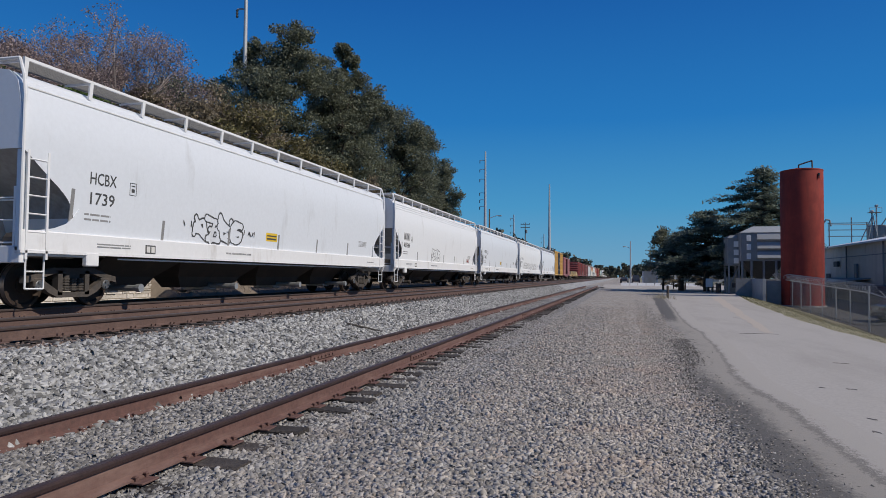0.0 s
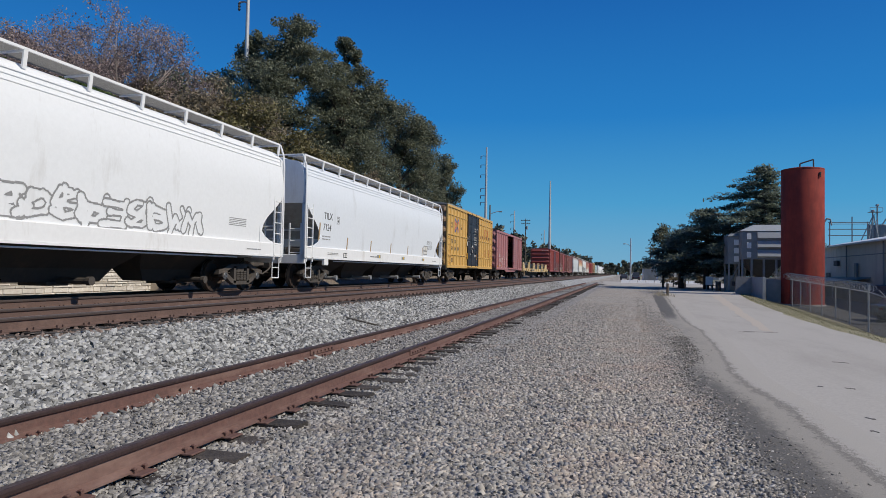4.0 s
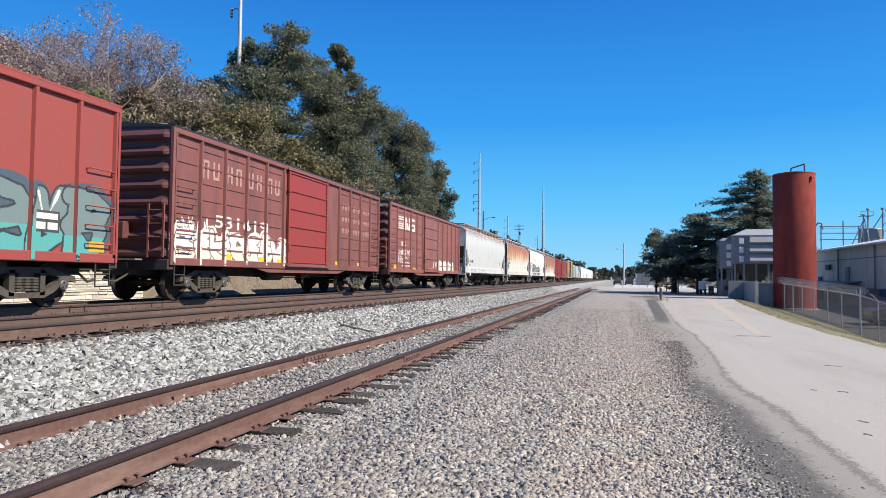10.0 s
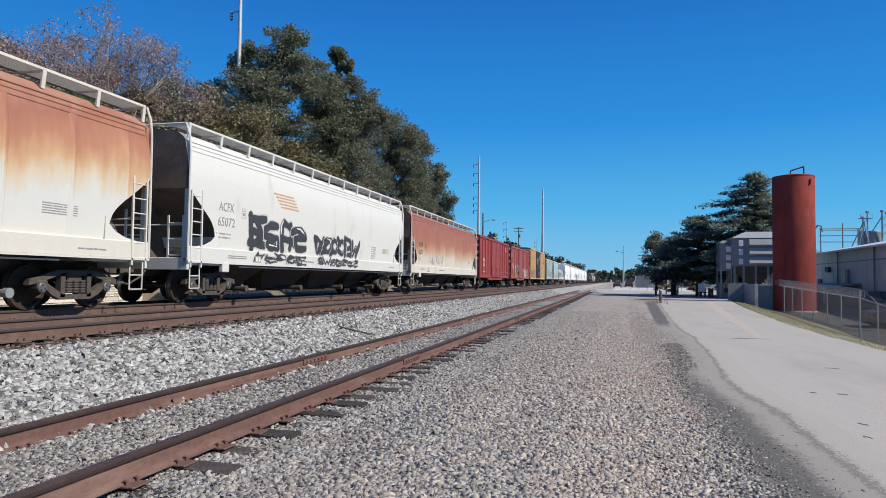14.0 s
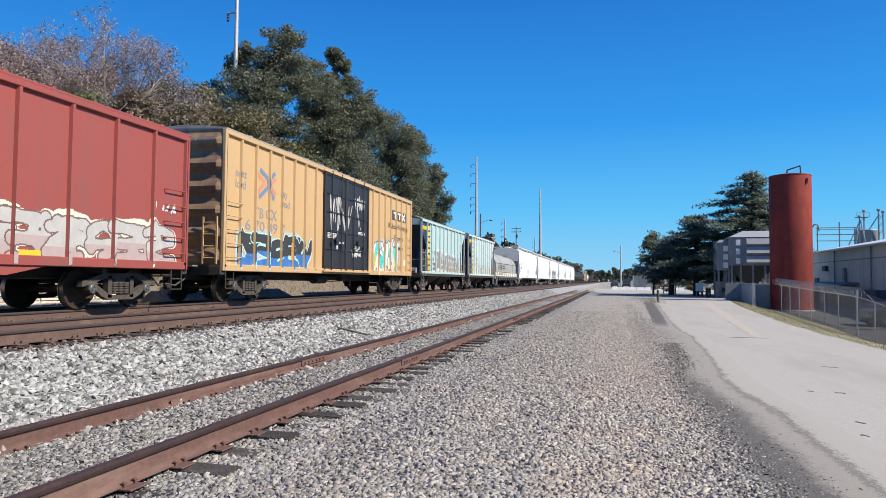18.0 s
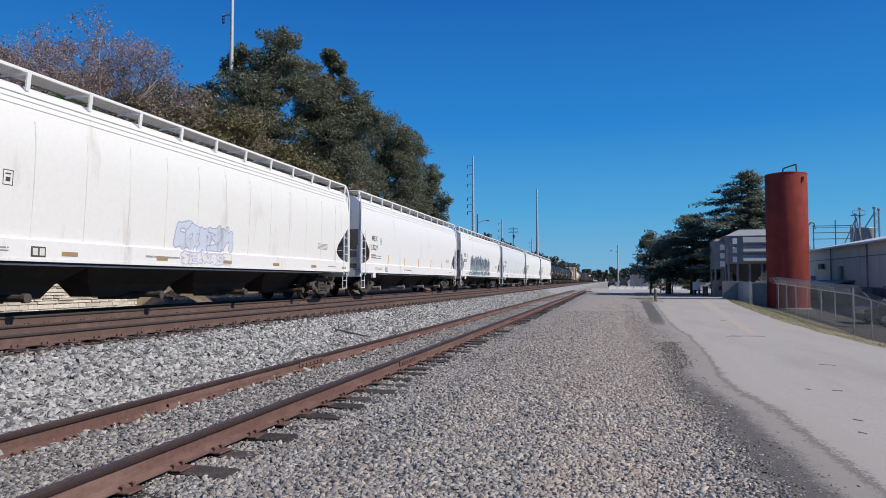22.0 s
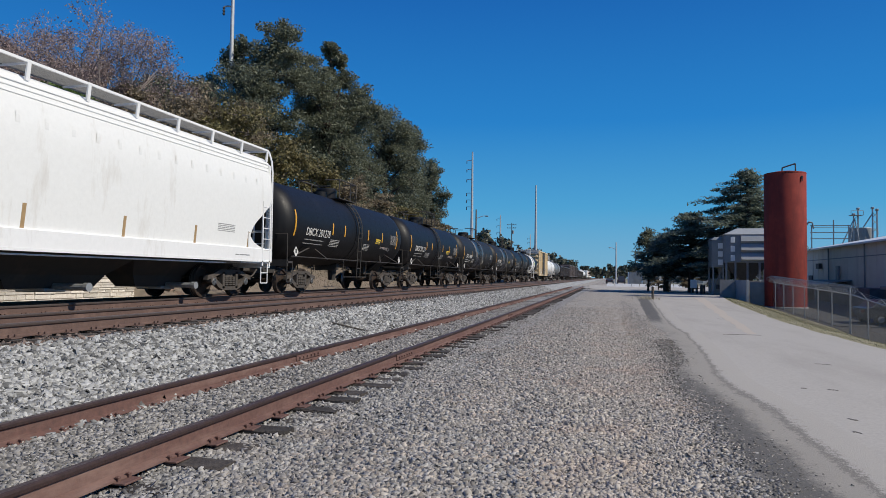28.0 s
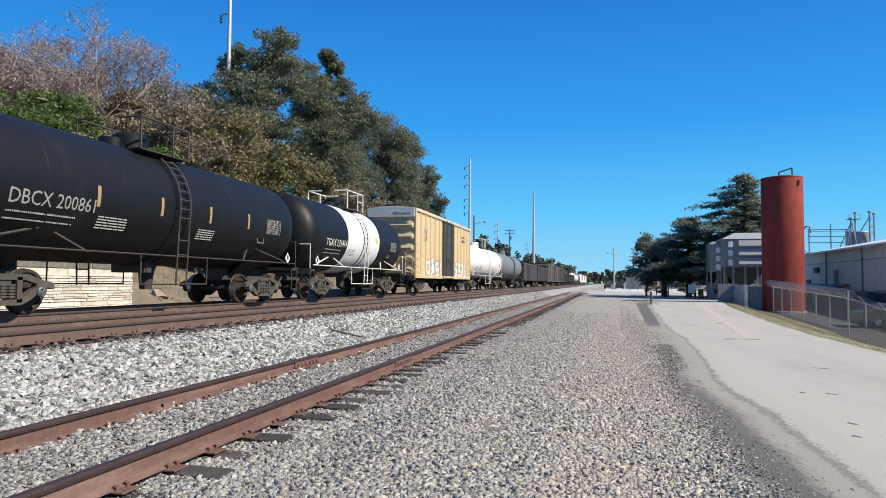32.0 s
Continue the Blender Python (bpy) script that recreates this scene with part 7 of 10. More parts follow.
    decal(car, W, [rect(a, a + 0.1, 3.6, 4.0), rect(a + 0.1, a + 0.3, 3.9, 4.0), rect(a + 0.1, a + 0.3, 3.6, 3.7), rect(a + 0.36, a + 0.45, 3.6, 4.0, 0.1), rect(a + 0.65, a + 0.74, 3.6, 4.0, -0.12), rect(a + 0.45, a + 0.66, 3.72, 3.79), rect(a + 0.8, a + 0.9, 3.6, 4.0)], WHITE_INK)
    lettering(car, "SRC", W, -h + 1.8, 2.3, 0.3, WHITE_INK, 0.9)
    lettering(car, "23164", W, -h + 1.8, 1.88, 0.3, WHITE_INK, 1.3)
    small_print(car, W, h - 2.6, 1.95, 0.5, 7, 0.06, WHITE_INK, 12)
    bars(car, W, [(h - 5.2, h - 5.05, 1.5, 0.5), (h - 1.3, h - 1.15, 1.3, 1.0)], AMBER_STRIPE, "reflective_stripe")
    bars(car, W, [(-h + 1.7, -h + 3.4, 1.4, 0.05), (h - 4.4, h - 3.4, 1.45, 0.04), (h - 2.2, h - 1.5, 1.45, 0.04)], WHITE_INK, "stencil")
    scribble(car, W, h - 0.9, 1.35, 0.5, 0.25, WHITE_SPRAY, 88, 3, 0.02)
    car, h = box_car("brick red box car with a louvred door and graffiti below", 329.3, 345.0, red_c, posts=12, door=(-1.85, 1.28), door_ribs=14, ends=5, sill_depth=0.2)
    lettering(car, "AG R", W, -h + 1.05, 2.36, 0.28, WHITE_INK, 0.9)
    lettering(car, "77 777", W, -h + 1.05, 1.98, 0.28, WHITE_INK, 1.2)
    graffiti(car, W, -h + 2.6, -h + 6.0, 0.98, 2.35, SLATE_SPRAY, WHITE_SPRAY, 51, 4, None, "grey-blue graffiti", 0.3, None, car_paint("brown_grey_spray", (0.14, 0.10, 0.085)))
    graffiti(car, W, -h + 9.4, h - 0.5, 0.98, 2.0, GREY_SPRAY, BROWN_SPRAY, 52, 6, CREAM_SPRAY, "grey and cream graffiti", 0.5, None, PINK_GREY)
    scribble(car, W, -h + 0.2, 2.9, 0.7, 1.0, WHITE_SPRAY, 18, 4, 0.025)
    scribble(car, W, h - 1.3, 2.3, 0.9, 0.3, WHITE_SPRAY, 19, 4, 0.04)
    bars(car, W + 0.004, [(-h + 0.3, -h + 0.9, 1.1, 0.2), (-h + 1.2, -h + 1.7, 1.1, 0.22), (-h + 4.4, -h + 4.8, 1.1, 0.15), (h - 5.2, h - 4.6, 1.1, 0.12)], YELLOW_DECAL, "reflective_patch")

    # long faded yellow box car
    car, h = box_car("long faded yellow box car with black doors and bright graffiti", 346.8, 365.5, yellow_b, top=5.15, posts=15, end_paint=dun, door=(-2.43, 2.45), door_paint=black, plug=True, door_ribs=5, second=-0.2, ends=6, roof_paint=rack, pitch=0.885)
    for word, y, z in (("next", 0.6, 3.75), ("load", 0.6, 3.42), ("any", 3.45, 3.45), ("road", 3.45, 3.12)):
        lettering(car, word, W, -h + y, z, 0.26, GREY_INK)
    emblem(car, W, -h + 2.5, 3.75, 1.2, True)
    end_lettering(car, "TBOX 670897", 0.1, -h - 0.153, 4.66, 0.13, GREY_INK, 1.1)
    lettering(car, "TB OX", W, -h + 1.75, 2.62, 0.34, GREY_INK, 1.45)
    lettering(car, "6 70 89 7", W, -h + 1.2, 2.2, 0.34, GREY_INK, 2.6)
    bars(car, W, [(h - 3.25, h - 0.85, 3.75, 0.5)], INK, "logo_plate")
    bars(car, W + 0.004, [(h - 3.05 + 0.72 * k, h - 2.50 + 0.72 * k, 4.08, 0.1) for k in range(2)] + [(h - 2.85 + 0.72 * k, h - 2.70 + 0.72 * k, 3.82, 0.32) for k in range(2)], WHITE_INK, "logo_shape")
    s = Shape()
    ribbon(s, [(h - 1.60, 3.82), (h - 1.10, 4.18)], 0.14, W + 0.004)
    ribbon(s, [(h - 1.60, 4.18), (h - 1.10, 3.82)], 0.14, W + 0.005)
    part("logo_shape", s, WHITE_INK, car)
    for txt, y, z, w in (("Railcar Pooling", h - 3.85, 3.3, 3.05), ("Experts", h - 2.95, 2.72, 1.5)):
        lettering(car, txt, W, y, z, 0.27, INK, w)
    bars(car, W, [(h - 3.0, h - 2.5, 2.25, 0.17), (h - 2.43, h - 2.37, 2.25, 0.06), (h - 2.25, h - 1.45, 2.25, 0.15)], INK, "web_address_bar")
    graffiti(car, W, -h + 0.9, -h + 5.7, 0.98, 2.15, BLACK_SPRAY, AQUA_SPRAY, 61, 5, GREY_SPRAY, "black graffiti edged in aqua over blue", 0.4, None, BLUE_SPRAY)
    graffiti(car, W, -h + 12.85, -h + 16.4, 0.95, 2.6, WHITE_SPRAY, BLACK_SPRAY, 62, 5, GREY_SPRAY, "white and cream graffiti lettering outlined in black", 0.6, GREY_SPRAY, CREAM_SPRAY)
    scribble(car, 1.4402, -h + 12.55, 1.25, 4.0, 1.35, TEAL_SPRAY, 64, 5, 0.34)
    bars(car, W + 0.006, [(-h + 12.75, -h + 12.95, 1.35, 0.55), (-h + 15.9, -h + 16.05, 1.25, 0.45)], YELLOW_DECAL, "spray_patch")
    bars(car, W, [(h - 1.25, h - 0.85, 1.45, 0.3)], WHITE_INK, "data_plate")
    bars(car, W, [(h - 2.2, h - 1.6, 1.2, 0.22)], DULL_STRIPE, "data_plate")
    scribble(car, D, -2.1, 2.5, 1.9, 1.8, GREY_SPRAY, 63, 2, 0.1)
    scribble(car, D + 0.002, -2.0, 2.7, 1.8, 1.5, WHITE_SPRAY, 65, 3, 0.035)
    scribble(car, D, 0.7, 3.7, 1.3, 0.7, WHITE_SPRAY, 71, 5, 0.035)
    scribble(car, D, -0.1, 2.6, 2.2, 1.5, GREY_SPRAY, 73, 2, 0.05)
    small_print(car, D, 1.2, 2.75, 0.8, 4, 0.035, WHITE_INK, 5)
    small_print(car, D, 0.5, 2.1, 0.9, 3, 0.03, WHITE_INK, 7)
    bars(car, D, [(1.0, 1.15, 1.75, 0.22), (-1.2, -1.05, 1.85, 0.22)], WHITE_INK, "placard")
    small_print(car, D, -2.1, 2.5, 0.9, 4, 0.035, WHITE_INK, 6)
    small_print(car, D, -1.3, 2.2, 0.9, 2, 0.03, WHITE_INK, 8)
    scribble(car, D, 0.4, 1.6, 1.2, 0.4, WHITE_SPRAY, 72, 4, 0.04)
    bars(car, W + 0.006, [(-h + 4.3, -h + 4.4, 1.35, 0.6), (-h + 6.3, -h + 6.4, 1.35, 0.6), (h - 2.6, h - 2.5, 1.35, 0.6)], AMBER_STRIPE, "reflective_stripe")

    airslide("pale aqua ribbed hopper with dark grey block graffiti", 367.5, 379.4, aqua, navy, rack, 1)
    airslide("pale aqua ribbed hopper with navy ends and thin line graffiti", 380.9, 392.6, aqua_b, navy, rack, 2)
    coil_car("grey coil car with a rounded hood and striped emblem", 394.0, 408.3, coil_g)

    # second run of white hoppers
    car, h = covered_hopper("creamy white covered hopper with pale violet graffiti", 409.9, 429.6, white_c, sill_w, ("CITX", "703187"), 10, welds=13)
    bars(car, 1.6085, [(-h + 1.2 + 2.95 * k, -h + 1.62 + 2.95 * k, 1.2, 0.085) for k in range(7)], DULL_STRIPE, "reflective_stripe")
    graffiti(car, skin, -h + 7.9, -h + 10.5, 1.52, 2.2, car_paint("pale_lilac_spray", (0.60, 0.66, 0.76)), car_paint("violet_spray", (0.36, 0.40, 0.60)), 11, 5, None, "pale violet graffiti", 0.35)
    graffiti(car, 1.6075, -h + 8.1, -h + 10.4, 1.14, 1.46, None, car_paint("lilac_spray", (0.55, 0.55, 0.72)), 13, 7, None, "pale violet graffiti", 0.5)
    car, h = covered_hopper("white covered hopper with amber stripes along the sill", 431.0, 450.4, white, sill_w, ("MBLX", "53229"), 11, stripe=AMBER_STRIPE, shift=-0.1)
    small_print(car, skin, -h + 1.4, 1.86, 1.5, 2, 0.04, GREY_INK, 66, 2.6)
    car, h = covered_hopper("white covered hopper with wide slate blue graffiti", 451.9, 470.8, white, sill_w, ("ECUX", "881393"), 12, stripe=DULL_STRIPE, shift=-0.25)
    graffiti(car, skin, -h + 4.0, -h + 8.3, 1.52, 2.62, NAVY_SPRAY, PALE_TEAL, 81, 6, SLATE_SPRAY, "slate blue graffiti", 1.0, WHITE_SPRAY, SLATE_SPRAY)
    graffiti(car, skin, -h + 8.4, -h + 12.6, 1.52, 2.55, NAVY_SPRAY, WHITE_SPRAY, 82, 5, SLATE_SPRAY, "slate blue graffiti", 1.0, PALE_TEAL, SLATE_SPRAY)
    graffiti(car, 1.6075, -h + 3.1, -h + 12.5, 1.13, 1.48, NAVY_SPRAY, PALE_TEAL, 84, 9, None, "slate blue graffiti", 0.8, None, SLATE_SPRAY)
    car, h = covered_hopper("bluish white covered hopper with faint scuffs", 472.3, 491.7, white_b, sill_w, ("XOMX", "717114"), 13, stripe=GREY_STRIPE, roof_line=False)
    car, h = covered_hopper("white covered hopper with grey slope ends", 493.0, 512.0, white_c, sill_w, ("ECUX", "88140"), 14)
    car, h = covered_hopper("white covered hopper with a boxed stencil and amber stripes", 513.5, 532.7, white_c, sill_w, None, 15, stripe=DULL_STRIPE)
    xx = skin
    bars(car, skin, [(-h + 1.45, -h + 3.0, 2.93, 0.035), (-h + 1.45, -h + 3.0, 2.1, 0.035), (-h + 1.45, -h + 1.485, 2.1, 0.86), (-h + 2.965, -h + 3.0, 2.1, 0.86)], INK, "stencil_box")
    lettering(car, "ECUX", xx, -h + 1.55, 2.62, 0.25, INK, 0.95)
    lettering(car, "881616", xx, -h + 1.55, 2.2, 0.25, INK, 1.2)
    small_print(car, skin, -h + 1.5, 1.95, 0.8, 3, 0.03, GREY_INK, 44, 2.4)
    # dimples where the inner braces show
    for k in range(26):
        y = -h + 1.0 + (2 * h - 2.0) * k / 25
        part("dimple", Shape().loft([[(hopper_section(3.55) + 0.006 * q, y - 0.05, z) for q, z in ((0, 3.4), (1, 3.48), (1, 3.6), (0, 3.68))], [(hopper_section(3.55) + 0.006 * q, y + 0.05, z) for q, z in ((0, 3.4), (1, 3.48), (1, 3.6), (0, 3.68))]], cap=False, closed=False), white_c, car)

    # tank cars
    for k, (mk, pnt) in enumerate((("201278", tank), ("201270", tank), ("300491", tank_b), ("20066", tank_b), ("200861", tank))):
        a, b = ((534.05, 547.93), (548.83, 562.71), (563.61, 578.4), (579.6, 593.5), (594.4, 608.25))[k]
        tank_car(("black tank car with white lettering and amber stripes", "black tank car with white lettering and amber stripes", "sooty brown-black tank car with a platform railing", "sooty brown-black tank car with pale bands", "glossy black tank car with a railed platform")[k],
                 a, b, pnt, marks=("GATX" if k == 2 else "DBCX", mk), seed=k, stripe=AMBER_STRIPE if k < 2 else DULL_STRIPE, places=(0.6, 4.0, 5.3, 8.2, 10.2, 12.6) if k < 2 else (0.6, 3.85, 6.05, 8.2, 10.3))
    tank_car("black tank car with a broad white middle band and white railing", 609.3, 621.5, tank, band=(-2.2, 1.95, tank_w), marks=("TGAX", "131414"), white_rail=True, seed=8, stripe=None)
    car, h = box_car("faded tan box car with corrugated pale-topped end and dark door", 624.0, 640.4, tan_box, top=5.15, posts=14, end_paint=tan_box, door=(-1.35, 1.85), door_paint=soot_door, plug=True, door_ribs=5, ends=6, roof_paint=pale_roof)
    part("end_fascia", Shape().box(-1.44, 1.44, -h - 0.19, -h - 0.13, 4.52, 5.0), pale_roof, car, "pale grey fascia over the corrugated end")
    end_lettering(car, "TBOX 660114", 0.1, -h - 0.194, 4.66, 0.13, INK, 1.1)
    emblem(car, 1.4445, -h + 2.4, 3.6, 1.0, True)
    graffiti(car, 1.4445, -h + 2.6, -h + 6.3, 1.0, 2.2, WHITE_SPRAY, BLACK_SPRAY, 91, 5)
    graffiti(car, 1.4445, h - 5.9, h - 1.6, 1.0, 2.2, WHITE_SPRAY, BLACK_SPRAY, 93, 5)
    bars(car, 1.4445, [(h - 3.4, h - 1.8, 4.1, 0.12), (h - 3.4, h - 1.8, 3.75, 0.2)], INK, "logo_plate")
    tank_car("white tank car with red lettering and a railed platform", 641.6, 658.6, tank_w, marks=("", ""), line=INK, white_rail=True, seed=11, stripe=None)
    tank_car("grey tank car with a darker dome", 660.0, 676.6, tank_g, seed=12, stripe=None)
    # the far rest of the train
    s = 678.0
    for k, pnt in enumerate((dark_gon, dark_gon)):
        gondola("dark grey-brown open gondola seen far down the track", s, s + 19.0, pnt)
        s += 20.4
    for pnt, lab in ((far_brown, "grey-brown box car far down the track"), (far_brown, "grey-brown box car far down the track"), (dark_gon, "dark box car far down the track")):
        box_car(lab, s, s + 17.6, pnt, posts=10, door_ribs=3, ends=4)
        s += 19.2
    for k in range(3):
        gondola("dark open gondola seen far down the track", s, s + 19.0, dark_gon)
        s += 20.6
    for k, (pnt, lab) in enumerate(((tank_w, "white tank car far down the track"), (tank_w, "white tank car far down the track"), (tank_g, "grey tank car far down the track"))):
        tank_car(lab, s, s + 16.5, pnt, seed=20 + k, stripe=None)
        s += 17.8
    for k in range(6):
        covered_hopper("tan covered hopper far down the track" if k % 2 else "white covered hopper far down the track", s, s + 18.5, rusty_b if k % 2 else white_c, sill_w, None, 30 + k)
        s += 20.0


def emblem(car, x, y, z, w, faded=False):
    """Two facing orange arrows with blue rails bending past them."""
    a = car_paint("emblem_blue", (0.16, 0.24, 0.4) if faded else (0.05, 0.09, 0.36))
    b = car_paint("emblem_orange", (0.62, 0.26, 0.16) if faded else (0.58, 0.13, 0.09))
    lines = ((b, ((-0.57, 0.24), (-0.11, 0.03), (-0.57, -0.32))), (b, ((0.58, 0.25), (0.22, 0.0), (0.58, -0.26))),
             (a, ((-0.45, 0.42), (0.06, 0.19), (0.12, -0.05), (-0.47, -0.47))), (a, ((0.53, 0.43), (0.2, 0.2))), (a, ((0.16, -0.2), (0.5, -0.42))))
    for k, (m, pts) in enumerate(lines):
        polys = []
        for (u0, v0), (u1, v1) in zip(pts, pts[1:]):
            left, right = stroke([(y + u0 * w / 1.2, z + v0 * w / 1.2), (y + u1 * w / 1.2, z + v1 * w / 1.2)], 0.115 * w)
            polys.append([left[0], left[1], right[1], right[0]])
        decal(car, x + 0.001 * k, polys, m)


def flat_car(label, near, far, paint):
    car, c, h = freight("flat_car", label, "flat cars", near, far)
    part("deck", Shape().box(-1.45, 1.45, -h, h, 1.06, 1.16, 0.01), paint, car)
    for sx in (1, -1):
        part("side_sill", Shape().plate([(-h, 1.2), (h, 1.2), (h, 0.93), (h - 3.4, 0.92), (h - 3.9, 0.84), (-h + 3.9, 0.84), (-h + 3.4, 0.92), (-h, 0.93)], "x", sx * 1.45 - 0.02, 0.04), paint, car)
        part("sill_flange", Shape().box(sx * 1.5 - 0.09, sx * 1.5 + 0.03, -h + 3.9, h - 3.9, 0.82, 0.855), paint, car)
        for k in range(12):
            y = -h + 2.2 + (2 * h - 4.4) * k / 11
            part("stake_pocket", Shape().box(sx * 1.5 - 0.03, sx * 1.5 + 0.05, y - 0.035, y + 0.035, 0.86, 1.18, 0.01), paint, car)
            part("tie_down", Shape().plate([(y - 0.1, 0.82), (y + 0.1, 0.82), (y + 0.04, 0.73), (y - 0.04, 0.73)], "x", sx * 1.46, 0.02), WHITE_INK, car)
    part("centre_sill", Shape().box(-0.35, 0.35, -h, h, 0.55, 1.0).box(-1.3, 1.3, -h + 3.8, h - 3.8, 0.75, 0.9).plate([(-h + 4.0, 0.9), (h - 4.0, 0.9), (h - 4.9, 0.3), (-h + 4.9, 0.3)], "x", -0.36, 0.72), BLACK_PAINT, car, "black fish-belly centre sill")
    # stakes that hold the load
    for k in range(4):
        y = -h + 5.7 + 4.85 * k
        for sx in (1, -1):
            part("stake", Shape().plate([(y - 0.55, 1.16), (y + 0.1, 1.16), (y + 0.1, 1.9), (y - 0.2, 1.9)], "x", sx * 1.3 - 0.06, 0.1).box(sx * 1.3 - 0.14, sx * 1.3 + 0.13, y - 0.14, y + 0.26, 1.16, 1.96, 0.02).box(sx * 1.3 + 0.128, sx * 1.3 + 0.134, y + 0.02, y + 0.1, 1.72, 1.8), paint, car, "tapered load stake")
    load = thing("rail_load", "stack of long dark steel rails lying on the flat car", "steel rails", pose(TRAIN_X, c, MAIN_Z), "")
    CARS.append((load, c))
    steel = surface("new_rail_steel", (0.10, 0.11, 0.125), (0.07, 0.075, 0.09), 5, (0.16, 0.13, 0.11), 1.0, 0.3, 0.45, metal=0.6, bump=0.03)
    for row in range(3):
        part("wood_dunnage", Shape().box(-1.1, 1.1, -0.06, 0.06, 1.16 + row * 0.24, 1.22 + row * 0.24), TIE_WOOD, load)
        for k in range(7):
            x = -1.05 + 0.35 * k
            a, b = -h + 1.4 + 0.1 * ((k * 3 + row) % 4), h - 1.5 - 0.12 * ((k + row * 2) % 4)
            part("long_rail", Shape().loft([[(px, a, pz) for px, pz in rail_profile(x, 1.39 + row * 0.2, 0.035)], [(px, b, pz) for px, pz in rail_profile(x, 1.39 + row * 0.2, 0.035)]]), steel, load)
    for d in (1, -1):
        s = Shape()
        for z in (1.16, 1.4, 1.62, 1.84):
            s.box(-1.35, 1.35, d * (h - 0.75) - 0.3, d * (h - 0.75) + 0.3, z, z + 0.05)
        for x in (-1.3, -0.45, 0.45, 1.3):
            s.box(x - 0.04, x + 0.04, d * (h - 0.75) - 0.3, d * (h - 0.75) + 0.3, 1.12, 1.9)
        s.plate([(d * (h - 1.05), 1.12), (d * (h - 1.05), 1.92), (d * (h - 1.7), 1.92), (d * (h - 2.6), 1.12)], "x", 1.2, 0.1)
        part("end_bulkhead", s, paint, car, "stepped yellow end rack")
        part("end_sill", Shape().box(-1.45, 1.45, d * h - 0.12, d * h + 0.05, 0.8, 1.12, 0.02), paint, car)
        stirrup(car, 1.5, d * (h - 0.4), paint, 0.4, 0.9)
        stirrup(car, -1.5, d * (h - 0.4), paint, 0.4, 0.9)
        add_truck(car, d * (h - 2.3), c)
        coupler(car, d * h, d)
    bars(car, 1.475, [(-h + 7.4, -h + 9.8, 0.9, 0.25)], INK, "number_plate")
    lettering(car, "MTTX", 1.482, -h + 7.48, 0.94, 0.18, WHITE_INK, 0.8, space=1.2)
    lettering(car, "931195", 1.482, -h + 8.7, 0.94, 0.18, WHITE_INK, 1.0)
    bars(car, 1.475, [(h - 8.8, h - 7.15, 0.88, 0.26)], INK, "logo_plate")
    bars(car, 1.482, [(h - 8.65 + 0.5 * k, h - 8.25 + 0.5 * k, 1.06, 0.05) for k in range(3)] + [(h - 8.53 + 0.5 * k, h - 8.38 + 0.5 * k, 0.9, 0.17) for k in range(3)], WHITE_INK, "logo_shape")
    bars(car, 1.475, [(-h + 1.0 + 3.0 * k, -h + 1.5 + 3.0 * k, 1.0, 0.1) for k in range(9)], YELLOW_DECAL, "reflective_patch")
    part("hand_brake", Shape().rod((1.5, -h + 5.9, 0.98), (1.62, -h + 5.9, 0.98), 0.03).rod((1.6, -h + 5.9, 0.98), (1.64, -h + 5.9, 0.98), 0.15, 16), TRUCK_STEEL, car)


